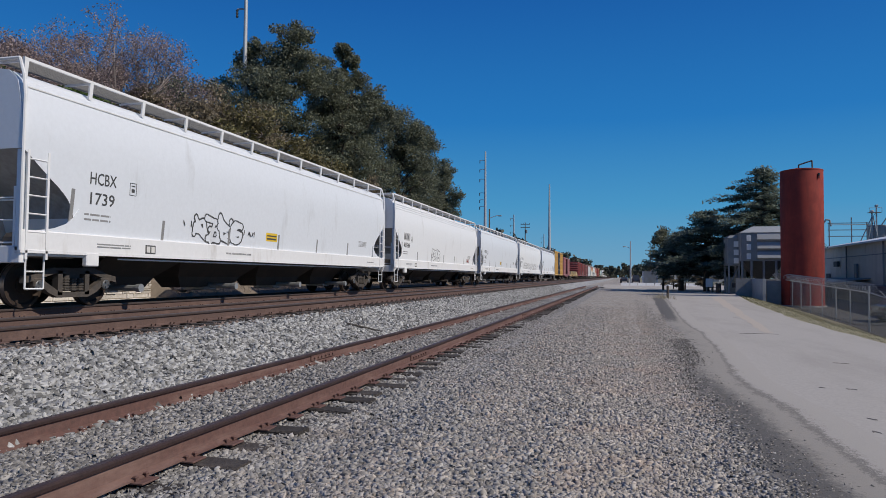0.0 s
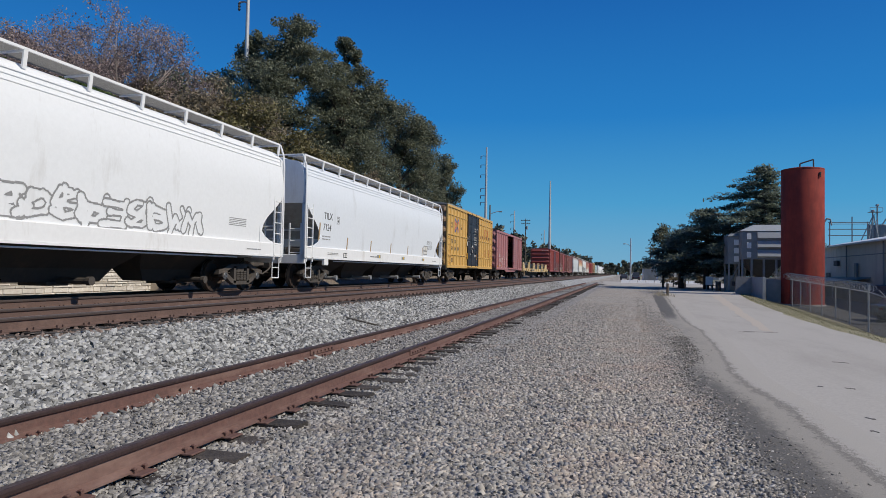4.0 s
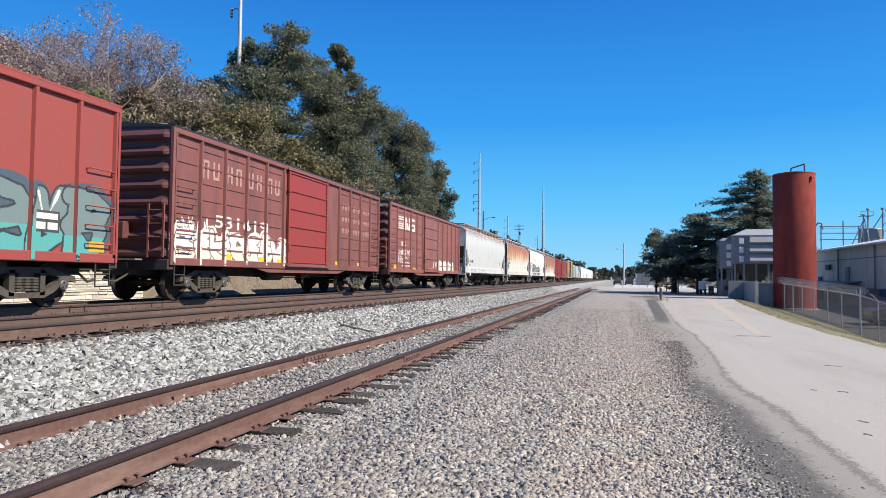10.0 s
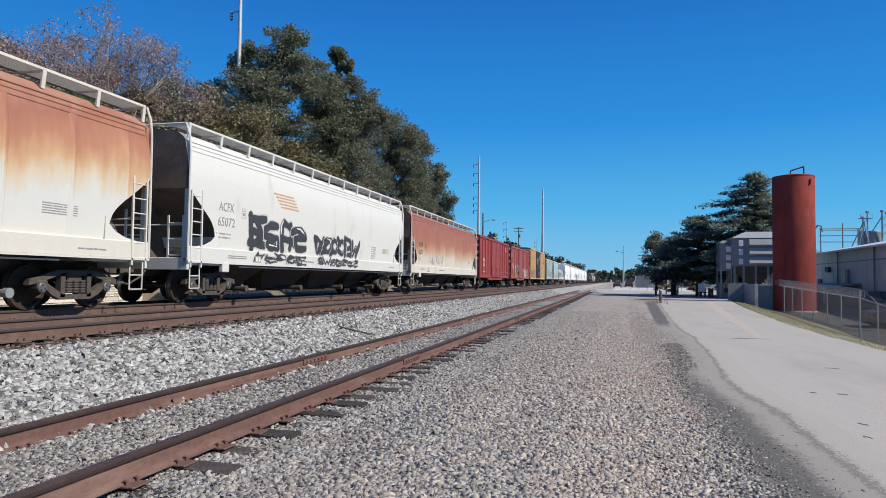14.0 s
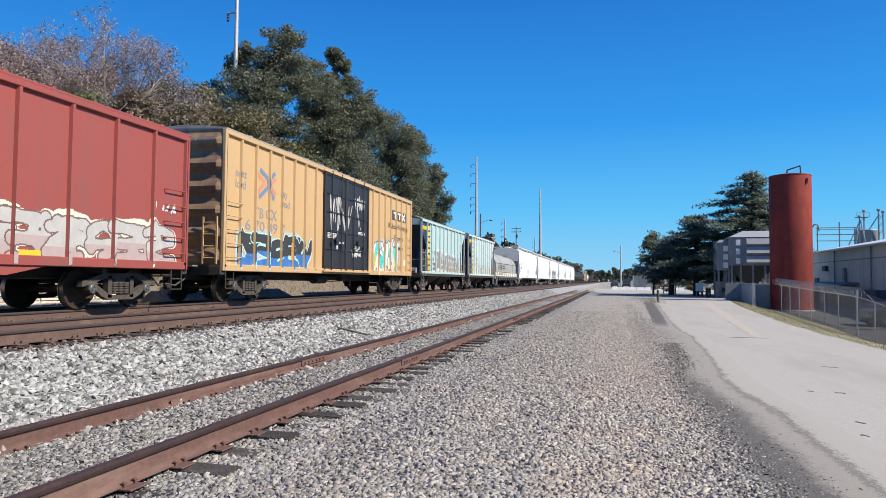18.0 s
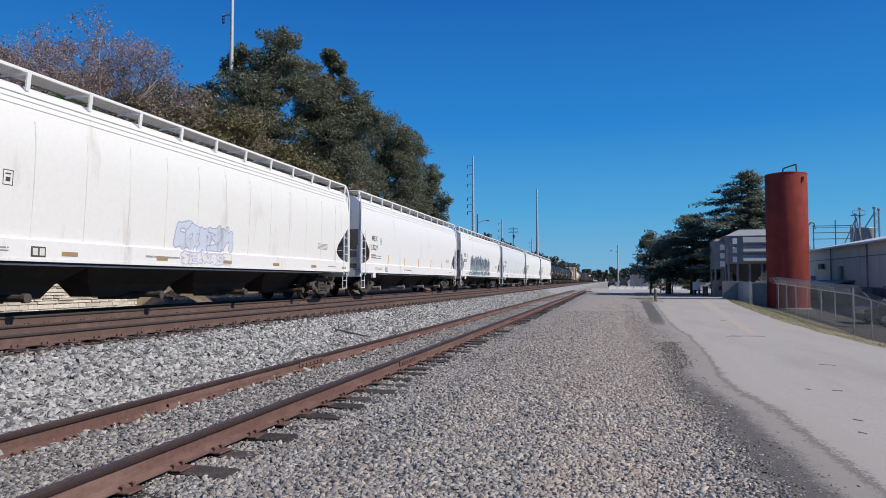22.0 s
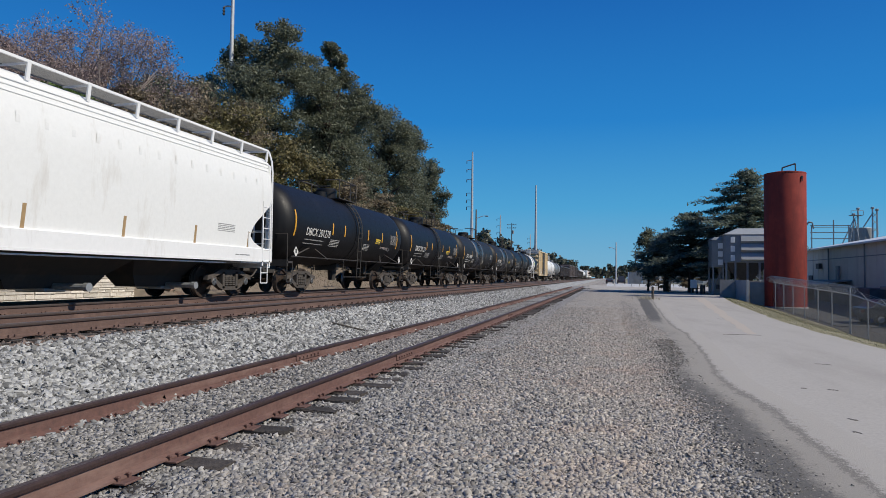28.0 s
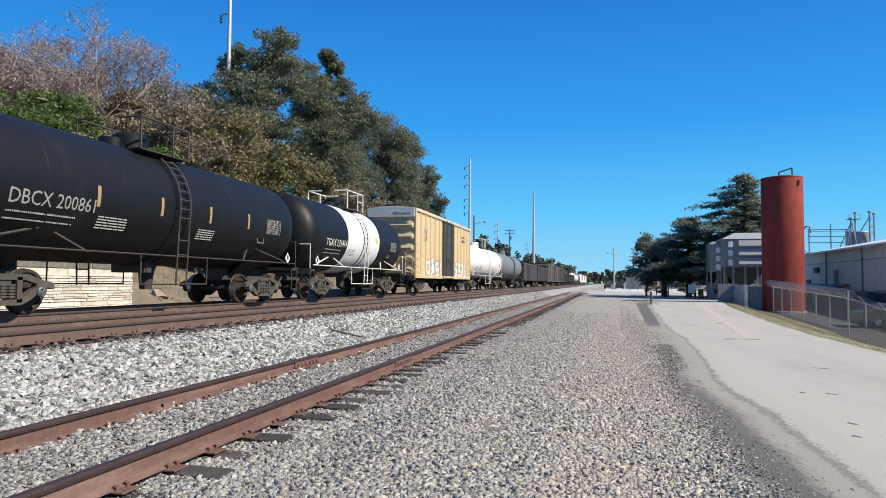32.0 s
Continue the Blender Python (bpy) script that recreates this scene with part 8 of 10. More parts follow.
def airslide(label, near, far, paint, navy, sill, seed):
    """A short ribbed hopper with triangular open ends."""
    car, c, h = freight("ribbed_hopper", label, "ribbed hoppers", near, far)
    top = 4.25
    body = Shape()
    rings = []
    for y, zb in ((-h + 0.02, 3.95), (-h + 1.35, 2.7), (-h + 1.5, 1.1), (h - 1.5, 1.1), (h - 1.35, 2.7), (h - 0.02, 3.95)):
        rings.append([(1.5, y, zb), (1.5, y, top), (0.75, y, top + 0.12), (-0.75, y, top + 0.12), (-1.5, y, top), (-1.5, y, zb)])
    body.loft(rings)
    part("body", body, paint, car)
    for sx in (1, -1):
        part("top_chord", Shape().box(sx * 1.5 - 0.05, sx * 1.5 + 0.09, -h, h, top - 0.12, top + 0.03, 0.015), paint, car)
        part("side_sill", Shape().box(sx * 1.5 - 0.06, sx * 1.5 + 0.08, -h, h, 1.08, 1.22, 0.02), paint, car)
        part("lower_sill", Shape().box(sx * 1.5 - 0.08, sx * 1.5 + 0.05, -h, h, 0.94, 1.08), BLACK_PAINT, car)
        n = 9
        for k in range(n + 1):
            y = -h + 1.22 + (2 * h - 2.44) * k / n
            if sx > 0:
                POSTS.setdefault(car.name, []).append(y)
            part("side_post", Shape().box(sx * 1.5 - 0.02, sx * 1.5 + 0.085, y - 0.06, y + 0.06, 1.15, top - 0.1, 0.02), paint, car)
    for d in (1, -1):
        ye = d * (h - 0.06)
        part("slope_sheet", Shape().loft([[(1.46, d * (h - 1.53), 1.06), (-1.46, d * (h - 1.53), 1.06), (-1.46, d * (h - 1.4), 2.68), (1.46, d * (h - 1.4), 2.68)], [(1.46, d * (h - 1.47), 1.06), (-1.46, d * (h - 1.47), 1.06), (-1.46, d * (h - 1.33), 2.64), (1.46, d * (h - 1.33), 2.64)]]).loft([[(1.46, d * (h - 1.4), 2.68), (-1.46, d * (h - 1.4), 2.68), (-1.46, d * (h - 0.1), 3.93), (1.46, d * (h - 0.1), 3.93)], [(1.46, d * (h - 1.34), 2.62), (-1.46, d * (h - 1.34), 2.62), (-1.46, d * (h - 0.04), 3.88), (1.46, d * (h - 0.04), 3.88)]]), navy, car, "navy slope sheet")
        for sx in (1, -1):
            part("side_gusset", Shape().plate([(d * (h - 1.33), 2.72), (d * (h - 1.33), top - 0.12), (d * (h - 0.06), top - 0.12), (d * (h - 0.06), 3.95)], "x", sx * 1.5 - 0.01, 0.02), navy if d < 0 else paint, car)
            part("corner_post", Shape().box(sx * 1.48 - 0.06, sx * 1.48 + 0.06, ye - 0.06, ye + 0.06, 0.98, top, 0.015), sill, car)
            ladder(car, sx * 1.58, ye - d * 0.3, 0.95, 2.5, 0.5, "y", sill, 4)
            stirrup(car, sx * 1.52, ye - d * 0.3, sill, 0.4, 1.0)
        ladder(car, -1.1, ye + d * 0.03, 1.0, top, 0.45, "x", sill, 9)
        part("grab_rail", Shape().pipe([(-1.45, ye, 1.9), (1.45, ye, 1.9)], 0.018).pipe([(0.3, ye, 1.0), (0.3, ye, 2.9)], 0.03).pipe([(-0.3, ye, 1.0), (-0.3, ye, 2.9)], 0.03), sill, car)
        part("end_platform", Shape().box(-1.5, 1.5, min(ye, ye - d * 1.6), max(ye, ye - d * 1.6), 0.98, 1.05), BLACK_PAINT, car)
        part("end_sill", Shape().box(-1.5, 1.5, ye - 0.08, ye + 0.08, 0.85, 1.12, 0.02), BLACK_PAINT, car)
        part("air_reservoir", Shape().rod((0.2, ye - d * 0.7, 1.25), (1.0, ye - d * 0.7, 1.25), 0.2, 14), GALV, car)
        add_truck(car, d * (h - 1.45), c)
        coupler(car, d * h, d)
    for y in (-1.7, 1.7):
        part("hopper_bay", Shape().loft([[(-1.4, y - 1.6, 1.1), (1.4, y - 1.6, 1.1), (1.4, y + 1.6, 1.1), (-1.4, y + 1.6, 1.1)], [(-0.5, y - 0.7, 0.35), (0.5, y - 0.7, 0.35), (0.5, y + 0.7, 0.35), (-0.5, y + 0.7, 0.35)]]), BLACK_PAINT, car)
    part("centre_sill", Shape().box(-0.3, 0.3, -h - 0.1, h + 0.1, 0.7, 1.0), BLACK_PAINT, car)
    part("roof_walk", Shape().box(0.5, 1.1, -h + 0.2, h - 0.2, top + 0.2, top + 0.24).box(-1.1, -0.5, -h + 0.2, h - 0.2, top + 0.2, top + 0.24), GRATE, car)
    yellow = car_paint("yellow_letter", (0.75, 0.55, 0.03))
    x = 1.515
    bars(car, x, [(-h + 1.3, -h + 1.95, 1.25, 2.85)], navy, "lettering_panel")
    bars(car, x + 0.006, [(-h + 1.42, -h + 1.84, 1.3 + 0.345 * k, 0.24) for k in range(8)], yellow, "product_name_bar")
    bars(car, x + 0.02, [(-h + 0.2 + 0.22 * k, -h + 0.37 + 0.22 * k, 3.66, 0.24) for k in range(4)], yellow, "logo_shape")
    lettering(car, "VF  LX", x + 0.003, -h + 2.34, 2.3, 0.22, GREY_INK, 1.15)
    lettering(car, "100  25", x + 0.003, -h + 2.3, 1.9, 0.22, GREY_INK, 1.25, space=1.3)
    if seed == 1:
        graffiti(car, x, -h + 3.5, -h + 9.9, 1.24, 2.4, DIM_SPRAY, WHITE_SPRAY, 101, 7, WHITE_SPRAY, "dark grey block graffiti edged in white", 0.35)
        scribble(car, x, -h + 2.35, 1.6, 0.9, 0.2, INK, 103, 6, 0.014)
        scribble(car, x, -h + 2.3, 1.32, 1.0, 0.16, INK, 104, 7, 0.014)
    else:
        graffiti(car, x, -h + 4.1, -h + 9.6, 1.25, 1.95, None, GREY_SPRAY, 102, 8, None, "grey line graffiti")
    small_print(car, x, -h + 3.0, 1.6, 0.5, 4, 0.05, GREY_INK, seed)
    bars(car, x + 0.072, [(-h + 1.16, -h + 1.28, 1.15, 0.95), (h - 1.28, h - 1.16, 1.15, 0.7)], AMBER_STRIPE, "reflective_stripe")
    for k in (2, 4, 6, 8):
        y = -h + 1.22 + (2 * h - 2.44) * k / 9 - 0.19
        bars(car, x + 0.009, [(y, y + 0.11, 1.3, 0.42)], AMBER_STRIPE, "reflective_stripe")


def coil_car(label, near, far, paint):
    car, c, h = freight("coil_car", label, "coil cars", near, far)
    hood = Shape()
    prof = [(1.42, 1.55), (1.46, 1.7), (1.46, 2.35), (1.4, 2.6), (1.2, 2.95), (0.85, 3.22), (0.4, 3.36), (0, 3.4)]
    rings = []
    for y, k in ((-h + 0.28, 0.95), (-h + 0.34, 0.985), (-h + 0.5, 1.0), (h - 0.5, 1.0), (h - 0.34, 0.985), (h - 0.28, 0.95)):
        half = [(x * (0.9 + 0.1 * k), 1.55 + (z - 1.55) * k) for x, z in prof]
        rings.append([(x, y, z) for x, z in half] + [(-x, y, z) for x, z in half[-2::-1]])
    hood.loft(rings)
    part("hood", hood, paint, car, "grey rounded coil hood", smooth=True)
    for y in (-h + 2.9, h - 2.9):
        pr = [(x + 0.02, z + 0.015) for x, z in prof[:-1]] + [(0, 3.42)]
        ring = lambda yy: [(x, yy, z) for x, z in pr] + [(-x, yy, z) for x, z in pr[-2::-1]]
        part("hood_rib", Shape().loft([ring(y - 0.03), ring(y + 0.03)]), paint, car)
    for sx in (1, -1):
        part("hood_rail", Shape().rod((sx * 1.475, -h + 0.5, 2.4), (sx * 1.475, h - 0.5, 2.4), 0.018, 6), BLACK_PAINT, car)
    part("hood_crest", Shape().plate([(-0.7, 3.38), (0.7, 3.38), (0.6, 3.62), (0.3, 3.66), (-0.3, 3.66), (-0.6, 3.62)], "x", -0.04, 0.08).plate([(-h + 2.6, 3.36), (h - 2.6, 3.36), (h - 3.0, 3.46), (-h + 3.0, 3.46)], "x", -0.3, 0.6), paint, car)
    for y in (-h + 2.9, h - 2.9):
        part("lifting_bracket", Shape().pipe([(0.95, y - 0.12, 3.05), (0.6, y, 3.62), (0.95, y + 0.12, 3.05)], 0.035, 6).pipe([(-0.95, y - 0.12, 3.05), (-0.6, y, 3.62), (-0.95, y + 0.12, 3.05)], 0.035, 6).pipe([(-0.7, y, 3.62), (0.7, y, 3.62)], 0.04, 6), paint, car)
    part("trough", Shape().box(-1.45, 1.45, -h, h, 0.98, 1.5, 0.02), paint, car)
    for sx in (1, -1):
        part("side_sill", Shape().box(sx * 1.5 - 0.08, sx * 1.5 + 0.04, -h, h, 1.12, 1.5, 0.015), WHITE_INK, car)
        part("lower_sill", Shape().box(sx * 1.5 - 0.05, sx * 1.5 + 0.02, -h, h, 0.74, 0.8), BLACK_PAINT, car)
        for k in range(10):
            y = -h + 0.6 + (2 * h - 1.2) * k / 9
            part("sill_gusset", Shape().box(sx * 1.5 - 0.03, sx * 1.5 + 0.07, y - 0.03, y + 0.03, 0.78, 1.5, 0.01), paint, car)
        part("walkway", Shape().box(sx * 1.5 - 0.02, sx * 1.5 + 0.1, -h, h, 1.0, 1.04), GRATE, car)
    part("centre_sill", Shape().box(-0.35, 0.35, -h - 0.2, h + 0.2, 0.62, 1.0), BLACK_PAINT, car)
    for d in (1, -1):
        part("end_sill", Shape().box(-1.45, 1.45, d * h - 0.1, d * h + 0.1, 0.85, 1.5, 0.02), paint, car)
        part("grab_rail", Shape().pipe([(-1.4, d * h, 1.5), (-1.4, d * h, 2.4), (1.4, d * h, 2.4), (1.4, d * h, 1.5)], 0.02, 5), paint, car)
        stirrup(car, 1.5, d * (h - 0.35), paint, 0.42, 1.0)
        add_truck(car, d * (h - 1.75), c)
        coupler(car, d * h, d)
    s = Shape()
    for k in range(5):
        s.box(1.462, 1.468, -h + 1.37 + 0.06 * k, -h + 2.35 + 0.07 * k, 1.8 + 0.1 * k, 1.86 + 0.1 * k)
    for q in (0.0, 0.42):
        s.plate([(-h + 2.8 + q, 1.8), (-h + 3.0 + q, 1.8), (-h + 3.1 + q, 2.3), (-h + 2.9 + q, 2.3)], "x", 1.462, 0.006)
    s.plate([(-h + 2.9, 2.3), (-h + 3.1, 2.3), (-h + 3.42, 1.8), (-h + 3.22, 1.8)], "x", 1.463, 0.006)
    s.box(1.462, 1.468, -h + 3.62, -h + 4.1, 2.2, 2.3).box(1.462, 1.468, -h + 3.56, -h + 4.02, 2.0, 2.1).box(1.462, 1.468, -h + 3.5, -h + 3.98, 1.8, 1.9).box(1.462, 1.468, -h + 3.58, -h + 3.7, 2.02, 2.28).box(1.462, 1.468, -h + 3.88, -h + 4.0, 1.82, 2.08)
    part("logo_shape", s, INK, car, "dark striped emblem")
    bars(car, 1.464, [(-h + 4.32, -h + 5.65, 2.09, 0.15), (-h + 4.32, -h + 5.95, 1.86, 0.15)], INK, "company_name_bar")
    lettering(car, "NS 167271", 1.545, -h + 1.65, 1.26, 0.19, INK, 1.8)
    small_print(car, 1.545, -h + 3.9, 1.35, 2.2, 1, 0.06, GREY_INK, 9)
    bars(car, 1.545, [(-h + 1.0, -h + 1.5, 1.2, 0.2), (0.5, 1.0, 1.2, 0.2), (h - 1.7, h - 1.1, 1.2, 0.2)], YELLOW_DECAL, "reflective_patch")


def gondola(label, near, far, paint):
    car, c, h = freight("gondola", label, "gondolas", near, far)
    for sx in (1, -1):
        part("side_wall", Shape().box(sx * 1.45 - 0.03, sx * 1.45 + 0.03, -h, h, 1.0, 3.3), paint, car)
        part("top_chord", Shape().box(sx * 1.45 - 0.06, sx * 1.45 + 0.1, -h, h, 3.25, 3.42, 0.02), paint, car)
        for k in range(13):
            part("side_post", Shape().box(sx * 1.5 - 0.05, sx * 1.5 + 0.06, -0.07, 0.07, 0.95, 3.3, 0.02), paint, car, at=pose(0, -h + 0.1 + (2 * h - 0.2) * k / 12, 0))
    part("floor", Shape().box(-1.42, 1.42, -h, h, 0.95, 1.05), BLACK_PAINT, car)
    part("centre_sill", Shape().box(-0.3, 0.3, -h, h, 0.65, 0.95), BLACK_PAINT, car)
    for d in (1, -1):
        part("end_wall", Shape().box(-1.45, 1.45, d * h - 0.06, d * h + 0.02, 0.9, 3.35, 0.01).box(-1.45, 1.45, d * h - 0.1, d * h + 0.1, 1.6, 1.75).box(-1.45, 1.45, d * h - 0.1, d * h + 0.1, 2.4, 2.55), paint, car)
        add_truck(car, d * (h - 1.8), c)
        coupler(car, d * h, d)


make_train()

# ---- what stands beside the tracks ----
SANDSTONE = surface("cream_sandstone", (0.66, 0.625, 0.575), (0.55, 0.51, 0.46), 6.0, (0.42, 0.345, 0.28), 1.6, 0.4, 0.9, bump=0.5, bump_scale=14.0, random=0.22)
# upper courses and coping: tree shade painted in as darker grey stone
SHADED_SANDSTONE = surface("tree_shaded_stone", (0.20, 0.19, 0.17), (0.13, 0.125, 0.11), 5.0, (0.10, 0.10, 0.08), 1.2, 0.5, 0.95, bump=0.5, bump_scale=9.0, random=0.3)
BANK_STONE = surface("earthy_brown_stone", (0.30, 0.225, 0.175), (0.21, 0.16, 0.125), 5.0, (0.38, 0.32, 0.27), 2.0, 0.4, 0.95, bump=0.5, bump_scale=12.0, random=0.3)
MORTAR = surface("dirty_mortar", (0.60, 0.54, 0.46), (0.46, 0.41, 0.34), 10, rough=0.95, bump=0.3)
POLE_STEEL = surface("weathering_pole_steel", (0.52, 0.53, 0.54), (0.44, 0.45, 0.46), 2.0, rough=0.55, metal=0.3, bump=0.03)
POLE_WOOD = surface("pole_wood", (0.13, 0.10, 0.08), (0.09, 0.07, 0.055), 8.0, rough=0.9, bump=0.3)
SILO_RED = surface("red_oxide_silo", (0.285, 0.05, 0.036), (0.21, 0.037, 0.03), 1.2, (0.12, 0.03, 0.027), 0.7, 0.55, 0.75, bump=0.05, bump_scale=2.0, stretch=(1, 1, 0.22))
SILO_RED.node_tree.nodes["Principled BSDF"].inputs["Specular IOR Level"].default_value = 0.12
SHED_WALL = surface("pale_metal_siding", (0.68, 0.62, 0.54), (0.62, 0.565, 0.495), 0.8, (0.36, 0.33, 0.30), 0.3, 0.35, 0.6, bump=0.03, stretch=(1, 1, 0.3))
SHED_ROOF = surface("white_roof_sheet", (0.70, 0.70, 0.69), (0.6, 0.6, 0.6), 2.0, rough=0.5, bump=0.03)
GREY_METAL = surface("grey_duct_metal", (0.26, 0.275, 0.29), (0.20, 0.215, 0.23), 1.5, (0.22, 0.2, 0.18), 0.7, 0.35, 0.55, metal=0.2, bump=0.04)
PALE_METAL = surface("pale_panel_metal", (0.36, 0.38, 0.40), (0.30, 0.315, 0.335), 1.5, rough=0.55, metal=0.1, bump=0.03)
DARK_METAL = surface("dark_metal", (0.05, 0.05, 0.055), (0.08, 0.08, 0.085), 4.0, rough=0.7, bump=0.05)
WALL_FOOT_SLATE = surface("slate_wall_foot", (0.10, 0.105, 0.12), (0.07, 0.075, 0.088), 1.0, (0.05, 0.05, 0.055), 0.5, 0.4, 0.75, bump=0.05)
CONCRETE_BLOCK = surface("grey_block_wall", (0.30, 0.30, 0.30), (0.24, 0.24, 0.24), 3.0, (0.18, 0.17, 0.16), 0.6, 0.4, 0.9, bump=0.2, bump_scale=12)
SIGN_WHITE = surface("white_panel", (0.78, 0.78, 0.78), (0.7, 0.7, 0.7), 3.0, rough=0.5, bump=0.02)
CABINET_TAN = surface("tan_cabinet", (0.30, 0.29, 0.25), (0.25, 0.24, 0.2), 3.0, rough=0.6, bump=0.03)
GLASS_DARK = surface("dark_window", (0.03, 0.035, 0.04), (0.04, 0.045, 0.05), 3.0, rough=0.15, bump=0)
BANK_GRASS = leaf_material("dead_bank_weeds", (0.20, 0.165, 0.12), (0.13, 0.11, 0.075), 0.15)
VERGE_GRASS = leaf_material("patchy_verge_grass", (0.27, 0.24, 0.15), (0.175, 0.175, 0.09), 0.2)
DRY_GRASS = leaf_material("dry_grass", (0.36, 0.31, 0.21), (0.235, 0.205, 0.125), 0.2)


def stone_wall():
    x0, y0, y1 = -19.62, 14.0, 25.3
    wall = thing("stone_wall", "cream sandstone retaining wall of coursed rough blocks", "wall", pose(0, 0, 0))
    part("wall_core", Shape().box(x0 - 0.55, x0 - 0.02, -30, y1 - 0.08, 0.1, 3.25), MORTAR, wall)
    rng = random.Random(3)
    z = 0.1
    meshes = {}
    while z < 3.2:
        hgt = rng.choice((0.08, 0.11, 0.14, 0.18)) if z < 1.55 else 0.3
        y = y0 - rng.uniform(0, 0.4)
        while y < y1 - 0.05:
            w = min(rng.choice((0.34, 0.5, 0.66, 0.85, 1.1)) * (1.1 if z < 1.55 else 1.4), y1 - y)
            if w > 0.1:
                key = (round(w, 2), hgt, rng.randrange(2), z < 1.75)
                if key not in meshes:
                    s = Shape()
                    j = lambda a=0.01: rng.uniform(-a, a)
                    s.loft([[(-0.3, 0.006, 0.006), (-0.3, w - 0.006, 0.006), (-0.3, w - 0.006, hgt - 0.006), (-0.3, 0.006, hgt - 0.006)],
                            [(0.0, 0.008 + abs(j()), 0.008 + abs(j())), (0.0, w - 0.008 - abs(j()), 0.008 + abs(j())), (0.0, w - 0.008 - abs(j()), hgt - 0.008 - abs(j())), (0.0, 0.008 + abs(j()), hgt - 0.008 - abs(j()))],
                            [(0.028 + j(0.016), 0.03, 0.017), (0.028 + j(0.016), w - 0.03, 0.017), (0.028 + j(0.016), w - 0.03, hgt - 0.017), (0.028 + j(0.016), 0.03, hgt - 0.017)]])
                    meshes[key] = mesh_of("stone_block", s, SANDSTONE if z < 1.75 else SHADED_SANDSTONE)
                part("stone_block", meshes[key], None, wall, at=pose(x0 + rng.uniform(-0.02, 0.03), y, z))
            y += w
        z += hgt
    for k in range(7):
        w = 1.9
        part("coping_stone", Shape().box(x0 - 0.6, x0 + 0.09 + rng.uniform(-0.02, 0.03), y1 - w * (k + 1) + 0.02, y1 - w * k, z, z + 0.14 + rng.uniform(0, 0.03), 0.025), SHADED_SANDSTONE, wall)


stone_wall()


def heap(name, label, x, y, z, size, material, seed, n=14):
    rng = random.Random(seed)
    ob = thing(name, label, "stone", pose(x, y, z))
    for k in range(n):
        a, r = rng.uniform(0, 6.28), rng.uniform(0, 1) ** 0.7
        hgt = size * (1 - r) * 0.9
        s = Shape()
        q = size * rng.uniform(0.18, 0.34)
        jit = lambda: rng.uniform(0.7, 1.2)
        s.add([(q * sx * jit(), q * sy * jit(), q * 0.7 * sz * jit()) for sx in (-1, 1) for sy in (-1, 1) for sz in (-1, 1)], [(0, 1, 3, 2), (4, 6, 7, 5), (0, 4, 5, 1), (2, 3, 7, 6), (0, 2, 6, 4), (1, 5, 7, 3)])
        part("boulder", s, material, ob, at=pose(r * size * math.cos(a), r * size * 1.2 * math.sin(a), max(0.05, hgt), rng.uniform(0, 40), rng.uniform(0, 40), rng.uniform(0, 360)))


heap("rubble_heap", "heap of fallen earthy brown stones beside the retaining wall", -19.0, 26.4, 0.25, 0.8, BANK_STONE, 4, 22)


def monopole(x, y, top, r, arms, label, base=0.4, side=-1, reach=1.3):
    ob = thing("transmission_pole", label, "utility pole", pose(x, y, base))
    n = 12
    rings = [[(r * k * math.cos(2 * math.pi * i / n), r * k * math.sin(2 * math.pi * i / n), z) for i in range(n)] for z, k in ((-0.3, 1.0), ((top - base) * 0.5, 0.7), (top - base, 0.38))]
    part("pole_shaft", Shape().loft(rings), POLE_STEEL, ob)
    part("base_flange", Shape().lathe([(0, r * 1.5), (0.12, r * 1.5)], (0, 0, 0), "z", 12), POLE_STEEL, ob)
    for z in arms:
        a = part("davit_arm", Shape().pipe([(0, 0, z - base), (side * reach * 0.5, 0, z - base + 0.1), (side * reach, 0, z - base + 0.08)], 0.07, 6), POLE_STEEL, ob)
        part("insulator", Shape().lathe([(-0.7, 0.06), (-0.6, 0.12), (-0.45, 0.07), (-0.35, 0.12), (-0.2, 0.07), (-0.1, 0.12), (0, 0.05)], (side * reach, 0, z - base + 0.08), "z", 8), DARK_METAL, a)


monopole(-29.95, 49.6, 34.0, 0.24, (23.3, 26.5, 29.7), "tall pale steel transmission pole rising behind the trees", 3.5, -1, 0.8)
monopole(-30.4, 154.6, 30.3, 0.46, (28.2, 26.1, 23.8, 20.6, 19.0, 17.4), "tall steel transmission pole with short arms on one side", 0.4, -1)
monopole(-38.0, 247.6, 24.0, 0.5, (22.5, 20.0, 17.5), "distant steel transmission pole with short arms")
monopole(-21.7, 214.4, 30.3, 0.55, (), "plain tapered steel pole without arms")
monopole(-36, 330, 22, 0.5, (20, 18), "distant thin steel pole")


